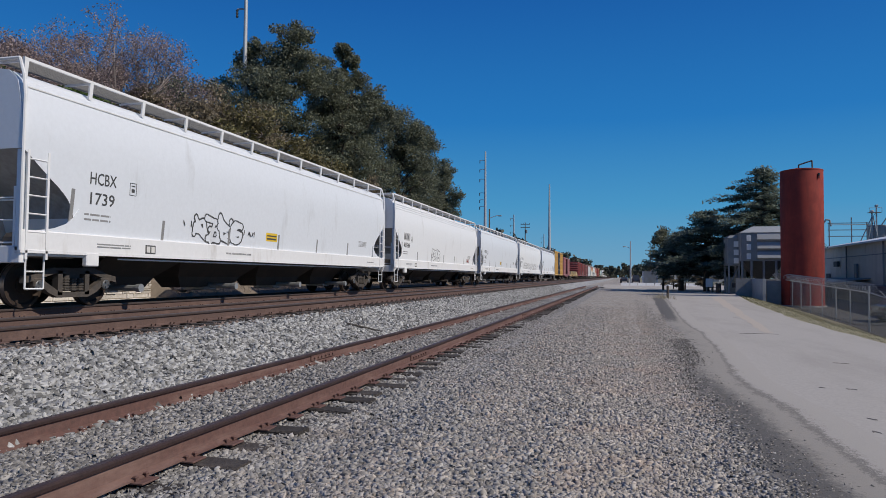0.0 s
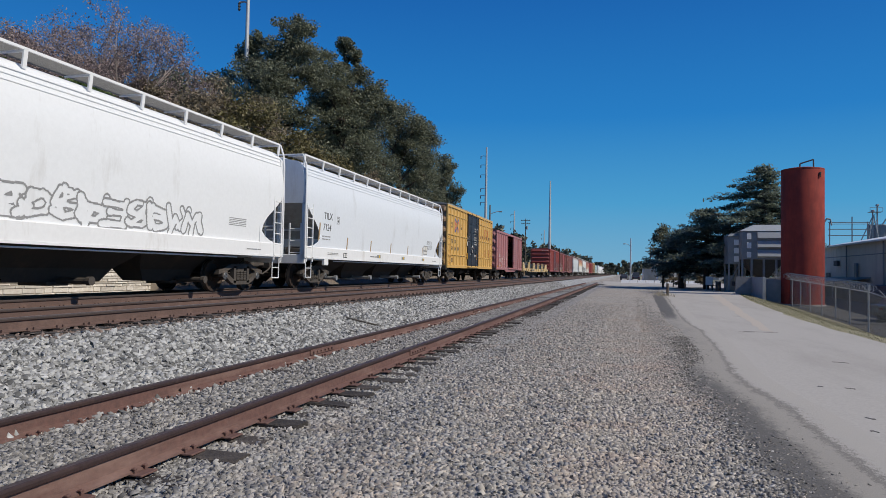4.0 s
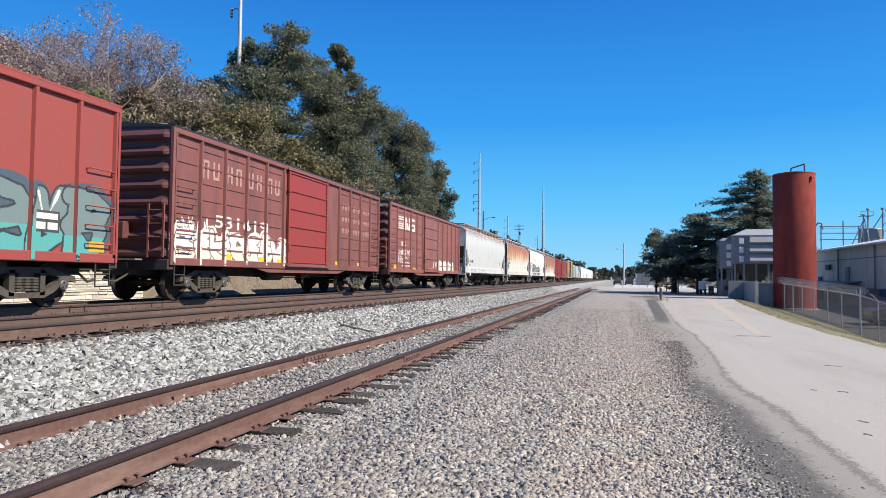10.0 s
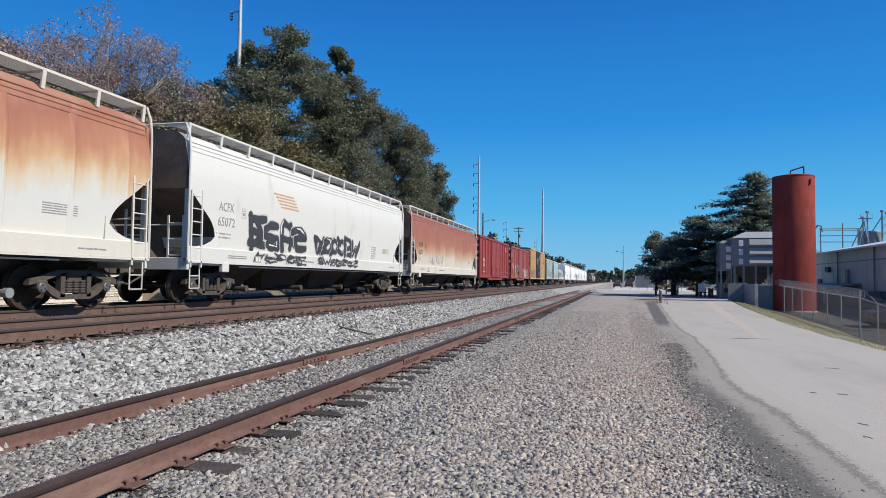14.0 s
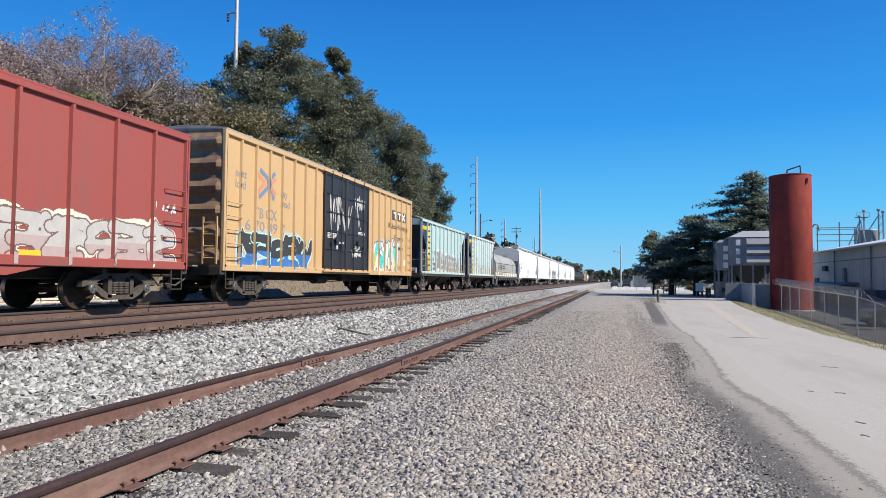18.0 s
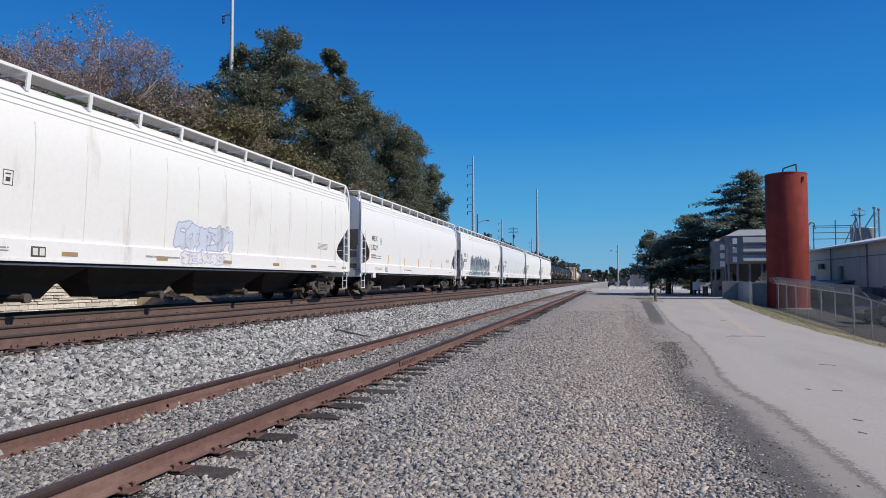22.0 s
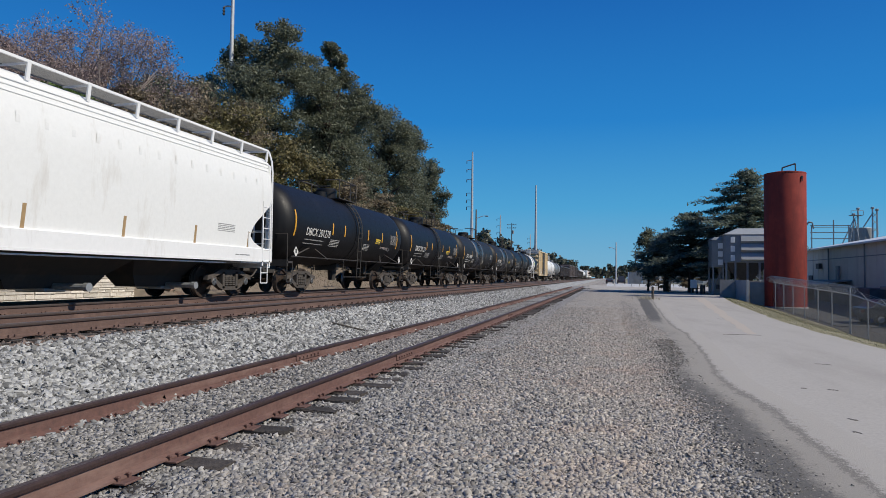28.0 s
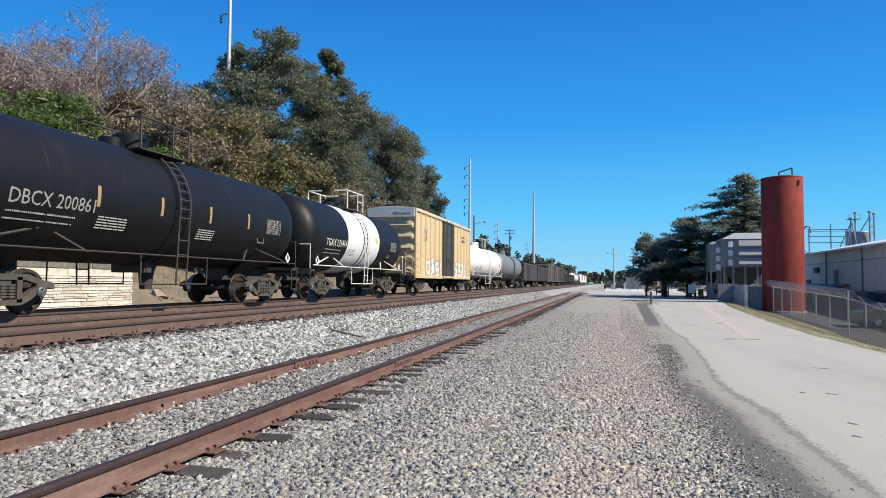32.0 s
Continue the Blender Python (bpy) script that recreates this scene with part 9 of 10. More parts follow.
def wood_pole(x, y, top, label, cross=True, lamp=None, base=0.3, r=0.19, shaft=POLE_WOOD):
    ob = thing("utility_pole", label, "utility pole", pose(x, y, base))
    part("pole_shaft", Shape().rod((0, 0, -0.2), (0, 0, top - base), r, 9, r * 0.6), shaft, ob)
    if cross:
        for dz in (0.5, 1.4):
            part("cross_arm", Shape().box(-1.3, 1.3, -0.07, 0.07, top - base - dz - 0.07, top - base - dz + 0.07, 0.01), POLE_WOOD, ob)
            for q in (-1.15, -0.5, 0.5, 1.15):
                part("insulator", Shape().lathe([(0, 0.05), (0.1, 0.08), (0.2, 0.04)], (q, 0, top - base - dz + 0.07), "z", 8), DARK_METAL, ob)
        part("transformer", Shape().rod((0.35, 0, top - base - 3.0), (0.35, 0, top - base - 2.1), 0.26, 12), GREY_METAL, ob)
    if lamp:
        a = part("lamp_arm", Shape().pipe([(0, 0, top - base - 1.6), (lamp * 0.8, 0, top - base - 1.15), (lamp, 0, top - base - 1.15)], 0.06, 6), POLE_STEEL, ob)
        part("lamp_head", Shape().box(min(lamp, lamp * 1.35), max(lamp, lamp * 1.35), -0.2, 0.2, top - base - 1.3, top - base - 1.1, 0.05), GREY_METAL, a)


wood_pole(-22.4, 117.8, 13.2, "dark wooden pole with a street lamp on an arm", False, 1.6)
wood_pole(-25.8, 189, 16.4, "wooden utility pole with cross arms and a transformer", True)
wood_pole(1.98, 155, 9.3, "tall grey lamp pole at the edge of the yard", False, -1.2, 0.0, 0.2, POLE_STEEL)
wood_pole(-26, 260, 12.5, "far wooden utility pole with cross arms", True)
wood_pole(-27, 330, 12.5, "far wooden utility pole with cross arms", True)
wood_pole(7.5, 190, 9.0, "far wooden utility pole", True, None, 0.0)

# red silo behind the fence
silo = thing("silo", "tall rusty red steel silo with a bent pipe handle on top", "silo", pose(13.5, 57.8, -0.75))
part("shell", Shape().lathe([(0, 1.5), (10.45, 1.5), (10.5, 1.47), (10.62, 0.9), (10.68, 0.05)], (0, 0, 0), "z", 48), SILO_RED, silo, smooth=True)
part("top_rim", Shape().lathe([(10.4, 1.5), (10.4, 1.512), (10.48, 1.512), (10.5, 1.5)], (0, 0, 0), "z", 48), SILO_RED, silo)
part("vent_pipe", Shape().pipe([(-0.25, -0.2, 10.5), (-0.22, -0.2, 10.95), (0.7, -0.25, 11.25), (0.72, -0.25, 10.5)], 0.055, 8), DARK_METAL, silo, "dark bent pipe")
part("lug", Shape().box(0.86, 0.98, -1.32, -1.2, 9.95, 10.15, 0.02).box(0.9, 0.94, -1.33, -1.22, 9.75, 9.95), DARK_METAL, silo)
part("foundation", Shape().lathe([(-0.5, 1.62), (0.12, 1.62), (0.15, 1.58), (0.15, 1.5)], (0, 0, 0), "z", 32), CONCRETE_BLOCK, silo)

# grey dust collector on legs, with louvred panels
dust = thing("dust_collector", "grey sheet-metal dust collector on steel legs with pale louvre panels", "industrial plant", pose(12.0, 66.6, -0.5))
part("housing", Shape().box(-1.75, 2.2, -1.7, 1.7, 3.45, 5.95, 0.03), GREY_METAL, dust)
part("roof", Shape().loft([[(-1.85, -1.8, 5.95), (2.3, -1.8, 5.95), (2.3, 1.8, 5.95), (-1.85, 1.8, 5.95)], [(-0.6, -0.8, 6.55), (1.8, -0.8, 6.55), (1.8, 0.8, 6.55), (-0.6, 0.8, 6.55)]]), PALE_METAL, dust)
for _z in (3.6, 4.42, 5.22):
    part("louvre_panel", Shape().loft([[(-0.45, -1.78, _z), (2.1, -1.78, _z), (2.1, -1.7, _z), (-0.45, -1.7, _z)], [(-0.45, -1.95, _z + 0.12), (2.1, -1.95, _z + 0.12), (2.1, -1.7, _z + 0.12), (-0.45, -1.7, _z + 0.12)], [(-0.45, -1.76, _z + 0.66), (2.1, -1.76, _z + 0.66), (2.1, -1.7, _z + 0.66), (-0.45, -1.7, _z + 0.66)]]), PALE_METAL, dust)
    part("louvre_panel", Shape().box(-1.3, -0.95, -1.78, -1.7, _z, _z + 0.5, 0.01), SIGN_WHITE, dust)
for _x in (-1.65, -0.9, 0.1, 1.1, 2.1):
    for _y in (-1.6, 1.6):
        part("leg", Shape().box(_x - 0.08, _x + 0.08, _y - 0.08, _y + 0.08, 0, 3.5), GREY_METAL, dust)
part("hopper", Shape().loft([[(-1.6, -1.5, 3.45), (2.0, -1.5, 3.45), (2.0, 1.5, 3.45), (-1.6, 1.5, 3.45)], [(0, -0.3, 1.6), (0.5, -0.3, 1.6), (0.5, 0.3, 1.6), (0, 0.3, 1.6)]]), DARK_METAL, dust)
side = thing("filter_house", "narrow grey filter house with white panels beside the collector", "industrial plant", pose(9.95, 67.5, -0.45))
part("housing", Shape().box(-0.6, 0.45, -1.2, 1.5, 3.0, 5.5, 0.03), GREY_METAL, side)
part("roof", Shape().loft([[(-0.68, -1.28, 5.5), (0.5, -1.28, 5.5), (0.5, 1.58, 5.5), (-0.68, 1.58, 5.5)], [(-0.4, -1.1, 5.75), (0.45, -1.1, 5.75), (0.45, 1.4, 5.75), (-0.4, 1.4, 5.75)]]), GREY_METAL, side)
for _z in (3.2, 3.95, 4.7):
    part("panel", Shape().box(-0.1, 0.3, -1.26, -1.2, _z, _z + 0.5, 0.01), SIGN_WHITE, side)
for _x in (-0.5, 0.35):
    for _y in (-1.1, 1.4):
        part("leg", Shape().box(_x - 0.07, _x + 0.07, _y - 0.07, _y + 0.07, 0, 3.0), GREY_METAL, side)
part("brace", Shape().pipe([(-0.5, -1.1, 1.2), (0.35, -1.1, 2.9)], 0.05), GREY_METAL, side)

# block enclosure in front of the plant
enc = thing("enclosure_wall", "grey block enclosure wall below the plant", "wall", pose(0, 0, -0.65))
part("front_panel", Shape().box(9.2, 11.0, 60.9, 61.1, 0, 2.05, 0.01), CONCRETE_BLOCK, enc)
part("side_panel", Shape().box(10.4, 10.6, 56.3, 60.9, 0, 2.05, 0.01), PALE_METAL, enc)
part("rear_panel", Shape().box(11.0, 15.5, 61.6, 61.8, 0, 2.0, 0.01), CONCRETE_BLOCK, enc)
part("gate_leaf", Shape().box(10.95, 12.2, 57.9, 57.96, 0.1, 1.9, 0.01), GREY_METAL, enc)


def fence():
    ob = thing("chain_link_fence", "galvanised chain-link fence topped with arms and coiled razor wire", "fence", pose(0, 0, 0))
    x = 12.4
    posts = [27.0, 29.8, 32.4, 34.8, 37.3, 39.8, 42.8, 45.4, 48.3, 51.1, 53.6, 56.1, 58.9, 61.4]
    hgt = 2.0
    top = lambda y: fence_z(y) + hgt
    for y in posts:
        big = abs(y - 39.8) < 0.1
        part("post", Shape().rod((x, y, fence_z(y) - 0.1), (x, y, top(y) + (0.35 if big else 0.03)), 0.05 if big else 0.034, 8), GALV, ob)
        part("barb_arm", Shape().pipe([(x, y, top(y)), (x - 0.32, y - 0.02, top(y) + 0.36)], 0.024, 5), GALV, ob)
    for a, b in zip(posts, posts[1:]):
        part("top_rail", Shape().rod((x, a, top(a)), (x, b, top(b)), 0.028, 6), GALV, ob)
    for k in (0.34, 0.68, 1.0):
        tagged(part("barbed_wire", Shape().pipe([(x - 0.32 * k, y, top(y) + 0.36 * k) for y in posts], 0.007, 4), GALV, ob), kind="stuff")
    # razor coil
    s, pts = Shape(), []
    y = 39.0
    while y < 61.4:
        a = (y - 39) * 2 * math.pi / 0.42
        pts.append((x - 0.12 + 0.25 * math.cos(a), y, top(y) + 0.24 + 0.25 * math.sin(a)))
        y += 0.42 / 10
    s.pipe(pts, 0.011, 3)
    part("razor_coil", s, GALV, ob, "coiled razor wire")
    # woven wire
    s = Shape()
    n = int((61.4 - 27.0) / 0.09)
    for k in range(-int(hgt / 0.09), n):
        for d in (1, -1):
            ya = 27.0 + k * 0.09
            a, b = (ya, 0.0), (ya + hgt, hgt)
            if d < 0:
                a, b = (ya, hgt), (ya + hgt, 0.0)
            lo, hi = max(a[0], 27.0), min(b[0], 61.4)
            if hi - lo < 0.05:
                continue
            za, zb = (a[1] + (b[1] - a[1]) * (q - ya) / hgt for q in (lo, hi))
            p = (x, lo, fence_z(lo) + za), (x, hi, fence_z(hi) + zb)
            w = 0.009
            s.add([(p[0][0], p[0][1] - w, p[0][2]), (p[0][0], p[0][1] + w, p[0][2]), (p[1][0], p[1][1] + w, p[1][2]), (p[1][0], p[1][1] - w, p[1][2])], [(0, 1, 2, 3)])
    tagged(part("wire_mesh", s, GALV, ob), "woven galvanised wire mesh", kind="stuff")


fence()

# pale warehouse beyond the fence
shed = thing("warehouse", "long pale metal-sided warehouse with a white roof edge", "building", pose(22, 0, -1.3))
part("wall", Shape().box(0, 0.2, 26, 86, 0, 6.05), SHED_WALL, shed)
part("gable_wall", Shape().plate([(0, 0), (24, 0), (24, 6.1), (12, 8.4), (0, 6.1)], "y", 86, 0.2), SHED_WALL, shed)
part("gable_wall", Shape().plate([(0, 0), (24, 0), (24, 6.1), (12, 8.4), (0, 6.1)], "y", 25.8, 0.2), SHED_WALL, shed)
part("roof", Shape().loft([[(-0.35, 25.6, 6.0), (12, 25.6, 8.35), (24.3, 25.6, 6.0), (24.3, 25.6, 6.15), (12, 25.6, 8.52), (-0.35, 25.6, 6.17)], [(-0.35, 86.3, 6.0), (12, 86.3, 8.35), (24.3, 86.3, 6.0), (24.3, 86.3, 6.15), (12, 86.3, 8.52), (-0.35, 86.3, 6.17)]]), SHED_ROOF, shed)
part("gutter", Shape().box(-0.5, -0.33, 25.6, 86.3, 5.98, 6.16, 0.03), SIGN_WHITE, shed)
_k = 0
_y = 26.3
while _y < 86:
    part("wall_rib", Shape().box(-0.012, 0.0, _y - 0.03, _y + 0.03, 0, 6.0), SHED_WALL, shed)
    _y += 1.8
for _y in (57, 66.5, 76.5):
    part("downpipe", Shape().rod((-0.12, _y, 0), (-0.12, _y, 6.0), 0.07, 8), GREY_METAL, shed)
part("girt_line", Shape().box(-0.05, 0.0, 26, 86, 4.9, 4.98), GREY_METAL, shed)
part("wall_vent", Shape().box(-0.3, -0.04, 79.0, 80.2, 4.0, 4.55, 0.03), DARK_METAL, shed)
part("wall_vent", Shape().box(-0.25, -0.04, 73.2, 73.9, 2.7, 4.2, 0.03), GREY_METAL, shed)
part("door", Shape().box(-0.12, -0.04, 82.2, 83.6, 1.6, 3.3, 0.02), DARK_METAL, shed)
part("loading_canopy", Shape().loft([[(-3.2, 70, 2.35), (0, 70, 2.75), (0, 70, 2.85), (-3.2, 70, 2.45)], [(-3.2, 82, 2.35), (0, 82, 2.75), (0, 82, 2.85), (-3.2, 82, 2.45)]]), GREY_METAL, shed)
for _y in (70.3, 74.2, 78.1, 81.7):
    part("canopy_post", Shape().box(-3.1, -2.95, _y - 0.07, _y + 0.07, 0, 2.4), GREY_METAL, shed)
# plain dark boxes added to make the dark band low on the wall
part("dock_wall", Shape().box(-2.6, -0.05, 58, 82, 0, 2.2, 0.02), WALL_FOOT_SLATE, shed, "plain dark box added along the foot of the wall")
part("dock_wall", Shape().box(-1.6, -0.05, 30, 57.5, 0, 1.9, 0.02), WALL_FOOT_SLATE, shed, "low dark box added along the foot of the wall")
part("dock_canopy", Shape().box(-2.6, -0.05, 49, 56, 2.15, 2.4, 0.03), GREY_METAL, shed)

# parked dark vehicles in the low lot behind the fence
CAR_BLACK = surface("dark_car_paint", (0.03, 0.033, 0.04), (0.04, 0.043, 0.05), 3, rough=0.3, bump=0, clear=0.6)
CAR_GREY = surface("grey_car_paint", (0.04, 0.043, 0.047), (0.05, 0.05, 0.055), 3, rough=0.35, bump=0, clear=0.6)
TYRE = surface("tyre_rubber", (0.02, 0.02, 0.02), (0.03, 0.03, 0.03), 20, rough=0.9, bump=0.1)


def parked_car(x, y, rz, paint, label, z=None, van=False):
    ob = thing("parked_car", label, "car", pose(x, y, ground_z(x, y) if z is None else z, 0, 0, rz))
    hw = 0.9
    body = [(-2.2, 0.35), (2.2, 0.35), (2.25, 0.6), (2.15, 0.85), (1.2, 0.98), (-1.75, 1.02), (-2.2, 0.95), (-2.25, 0.6)]
    part("body", Shape().loft([[(px * 0.97, -hw, pz) for px, pz in body], [(px, -hw + 0.12, pz) for px, pz in body], [(px, hw - 0.12, pz) for px, pz in body], [(px * 0.97, hw, pz) for px, pz in body]]), paint, ob)
    top = 1.95 if van else 1.45
    cab = [(1.15, 0.97), (0.55, top), (-1.3, top), (-1.95 if van else -1.8, 1.0)]
    part("cabin", Shape().loft([[(px, -hw + 0.1, pz) if pz < 1.1 else (px, -hw + 0.25, pz) for px, pz in cab], [(px, hw - 0.1, pz) if pz < 1.1 else (px, hw - 0.25, pz) for px, pz in cab]]), paint, ob)
    for sy in (-1, 1):
        win = [(0.9, 1.03), (0.48, top - 0.09), (-1.2, top - 0.09), (-1.6, 1.05)]
        part("side_window", Shape().loft([[(px, sy * (hw - 0.09 if pz < 1.1 else hw - 0.235), pz) for px, pz in win], [(px, sy * (hw - 0.07 if pz < 1.1 else hw - 0.215), pz) for px, pz in win]]), GLASS_DARK, ob)
        for wx in (-1.35, 1.35):
            w = part("wheel", Shape().lathe([(-0.1, 0.2), (-0.1, 0.31), (0.1, 0.31), (0.1, 0.2)], (wx, sy * (hw - 0.08), 0.31), "y", 16), TYRE, ob)
            part("rim", Shape().lathe([(-0.105, 0.02), (-0.105, 0.19), (0.105, 0.19), (0.105, 0.02)], (wx, sy * (hw - 0.08), 0.31), "y", 12), GREY_METAL, w)
    part("windscreen", Shape().loft([[(1.12, -0.7, 1.02), (1.12, 0.7, 1.02), (0.62, 0.58, top - 0.08), (0.62, -0.58, top - 0.08)], [(1.14, -0.7, 1.03), (1.14, 0.7, 1.03), (0.64, 0.58, top - 0.07), (0.64, -0.58, top - 0.07)]]), GLASS_DARK, ob)
    part("lamp", Shape().box(-2.26, -2.2, -0.8, -0.45, 0.7, 0.85, 0.02).box(-2.26, -2.2, 0.45, 0.8, 0.7, 0.85, 0.02), surface("tail_lamp", (0.12, 0.01, 0.01), (0.1, 0.01, 0.01), 5, rough=0.2, bump=0), ob)


parked_car(16.6, 45.5, 10, CAR_BLACK, "dark parked car in the shaded lot behind the fence")

# elevator legs and pipe racks beyond the warehouse
plant = thing("pipe_rack", "grey steel pipe rack with platforms beyond the warehouse", "industrial plant", pose(32, 121, 0))
for _x in (0.2, 3.4, 5.6):
    part("column", Shape().box(_x - 0.07, _x + 0.07, -0.07, 0.07, 0, 11.2 if _x == 3.4 else 10.4), GREY_METAL, plant)
for _z in (6.6, 8.2, 9.2, 10.3):
    part("beam", Shape().box(0, 5.9, -0.06, 0.06, _z - 0.06, _z + 0.06), GREY_METAL, plant)
part("vent_stack", Shape().pipe([(-0.6, 0, 0), (-0.6, 0, 10.3), (-0.2, 0, 10.9), (0.3, 0, 10.8), (0.5, 0, 9.8)], 0.12, 8), GREY_METAL, plant)
part("railing", Shape().pipe([(0, -0.6, 9.2), (0, -0.6, 10.0), (5.8, -0.6, 10.0), (5.8, -0.6, 9.2)], 0.05, 5), GREY_METAL, plant)
tower = thing("elevator_tower", "grey grain elevator tower with spouts and a platform", "industrial plant", pose(39.0, 123, 0))
part("bin", Shape().lathe([(0, 1.8), (10.05, 1.8), (10.15, 1.75), (10.2, 0.05)], (1.7, 2.2, 0), "z", 28), GREY_METAL, tower, smooth=False)
for _x, _h in ((-0.05, 12.3), (0.6, 13.2), (2.7, 13.3), (3.35, 13.0)):
    part("leg_casing", Shape().box(_x - 0.09, _x + 0.09, -0.1, 0.1, 0, _h, 0.02), PALE_METAL, tower)
    part("head_house", Shape().box(_x - 0.2, _x + 0.2, -0.3, 0.3, _h - 0.2, _h + 0.15, 0.08), PALE_METAL, tower)
for _a, _b in (((-0.05, -0.2, 11.5), (-2.2, -0.2, 6.5)), ((0.05, -0.2, 11.5), (0.95, -0.2, 6.5)), ((-0.05, -0.25, 11.5), (-0.9, -0.25, 6.5)), ((2.7, 0, 12.4), (1.5, 0.6, 10.1)), ((3.35, 0, 12.4), (3.6, 0.4, 9.0))):
    part("spout", Shape().rod(_a, _b, 0.085, 7), PALE_METAL, tower)
for _z in (9.0, 10.2, 11.4):
    for _a, _b in (((-0.05, -0.12, _z), (0.6, -0.12, _z + 0.7)), ((2.7, -0.12, _z + 0.4), (3.35, -0.12, _z + 1.1)), ((2.7, -0.15, _z + 1.1), (3.35, -0.15, _z + 0.4))):
        part("brace", Shape().rod(_a, _b, 0.035, 4), GREY_METAL, tower)
part("platform", Shape().box(-0.6, 1.2, -0.6, 0.6, 12.05, 12.12), GREY_METAL, tower)
part("platform_rail", Shape().pipe([(-0.6, -0.6, 12.1), (-0.6, -0.6, 12.8), (1.2, -0.6, 12.8), (1.2, -0.6, 12.1)], 0.035, 5), GREY_METAL, tower)

# boxes under the cedar
sign = thing("white_sign", "plain white panel on two short posts under the cedar", "sign", pose(8.25, 70.5, 0))
part("panel", Shape().box(-0.32, 0.32, -0.04, 0.04, 0.55, 1.36, 0.01), SIGN_WHITE, sign)
for _x in (-0.22, 0.22):
    part("post", Shape().box(_x - 0.04, _x + 0.04, 0.04, 0.12, -0.2, 1.2), GREY_METAL, sign)
solid("waste_bin", Shape().box(8.85, 9.3, 70.3, 70.75, -0.1, 0.85, 0.04).box(8.82, 9.33, 70.27, 70.78, 0.85, 0.92, 0.03), DARK_METAL, "dark square waste bin beside the sign", "bin")
cab = thing("utility_cabinet", "tan metal utility cabinet on a pad beside the enclosure", "cabinet", pose(10.0, 68.5, -0.35))
part("body", Shape().box(-0.5, 0.5, -0.3, 0.3, 0.1, 1.86, 0.03), CABINET_TAN, cab)
part("door", Shape().box(-0.2, 0.42, -0.33, -0.3, 0.25, 1.7, 0.01), CABINET_TAN, cab)
part("vent", Shape().box(-0.05, 0.3, -0.345, -0.33, 0.9, 1.3, 0.005), DARK_METAL, cab)
part("pad", Shape().box(-0.65, 0.65, -0.45, 0.45, -0.1, 0.1, 0.02), CONCRETE_BLOCK, cab)
for _x, _y in ((8.95, 69.5), (8.6, 71.0), (7.2, 84.0), (3.15, 50.2)):
    b = thing("marker_post", "short weathered marker post beside the road", "post", pose(_x, _y, ground_z(_x, _y)), "marker posts")
    part("shaft", Shape().rod((0, 0, -0.1), (0, 0, 0.85), 0.09, 8), POLE_WOOD, b)
    part("cap", Shape().lathe([(0.85, 0.1), (0.92, 0.06)], (0, 0, 0), "z", 8), GREY_METAL, b)

# far end of the yard: trailer, sheds, low white barrier, vehicles, wooded rise
trailer = thing("box_trailer", "white box trailer parked across the far yard", "trailer", pose(5.85, 156, 0))
part("box", Shape().box(-1.25, 1.25, -4.5, 4.5, 0.2, 2.7, 0.04), SIGN_WHITE, trailer)
part("door_frame", Shape().box(-1.27, 1.27, -4.56, -4.5, 0.2, 2.7).box(-0.03, 0.03, -4.58, -4.5, 0.2, 2.7), GREY_METAL, trailer)
part("bumper", Shape().box(-1.1, 1.1, -4.5, -4.3, -0.35, 0.1), DARK_METAL, trailer)
for _x in (-0.95, 0.95):
    part("wheel", Shape().lathe([(-0.15, 0.1), (-0.15, 0.45), (0.15, 0.45), (0.15, 0.1)], (_x, -3.2, 0.45), "x", 14), TYRE, trailer)
trailer2 = copy_thing(trailer, pose(9.2, 164, 0))
tagged(trailer2, "white box trailer standing beside another in the yard")
bld2 = thing("far_warehouse", "long grey warehouse at the end of the yard", "building", pose(22, 240, 0))
part("wall", Shape().box(-12, 12, -6, 6, 0, 5), SHED_WALL, bld2)
part("roof", Shape().loft([[(-12.4, -6.4, 5), (12.4, -6.4, 5), (12.4, 6.4, 5), (-12.4, 6.4, 5)], [(-12.4, -0.1, 6.6), (12.4, -0.1, 6.6), (12.4, 0.1, 6.6), (-12.4, 0.1, 6.6)]]), GREY_METAL, bld2)
for _x in (-8, -3, 2, 7):
    part("dock_door", Shape().box(_x - 1.3, _x + 1.3, -6.06, -6.0, 0.2, 3.2), GREY_METAL, bld2)
barrier = thing("low_barrier", "row of low white concrete barrier blocks", "barrier", pose(0, 0, 0))
for k in range(9):
    part("block", Shape().loft([[(0.0 + 1.35 * k, 118.7, 0), (1.25 + 1.35 * k, 118.7, 0), (1.25 + 1.35 * k, 119.3, 0), (0.0 + 1.35 * k, 119.3, 0)], [(0.0 + 1.35 * k, 118.88, 0.5), (1.25 + 1.35 * k, 118.88, 0.5), (1.25 + 1.35 * k, 119.12, 0.5), (0.0 + 1.35 * k, 119.12, 0.5)]]), SIGN_WHITE, barrier)
WHITE_CAR = surface("white_car_paint", (0.75, 0.75, 0.75), (0.7, 0.7, 0.7), 3, rough=0.3, bump=0, clear=0.6)
parked_car(0.8, 176, 85, CAR_GREY, "grey car far off at the end of the yard")
parked_car(11.0, 170, 20, WHITE_CAR, "white van far off at the end of the yard", van=True)
parked_car(3.3, 168, 92, CAR_BLACK, "dark pickup far off at the end of the yard", van=True)


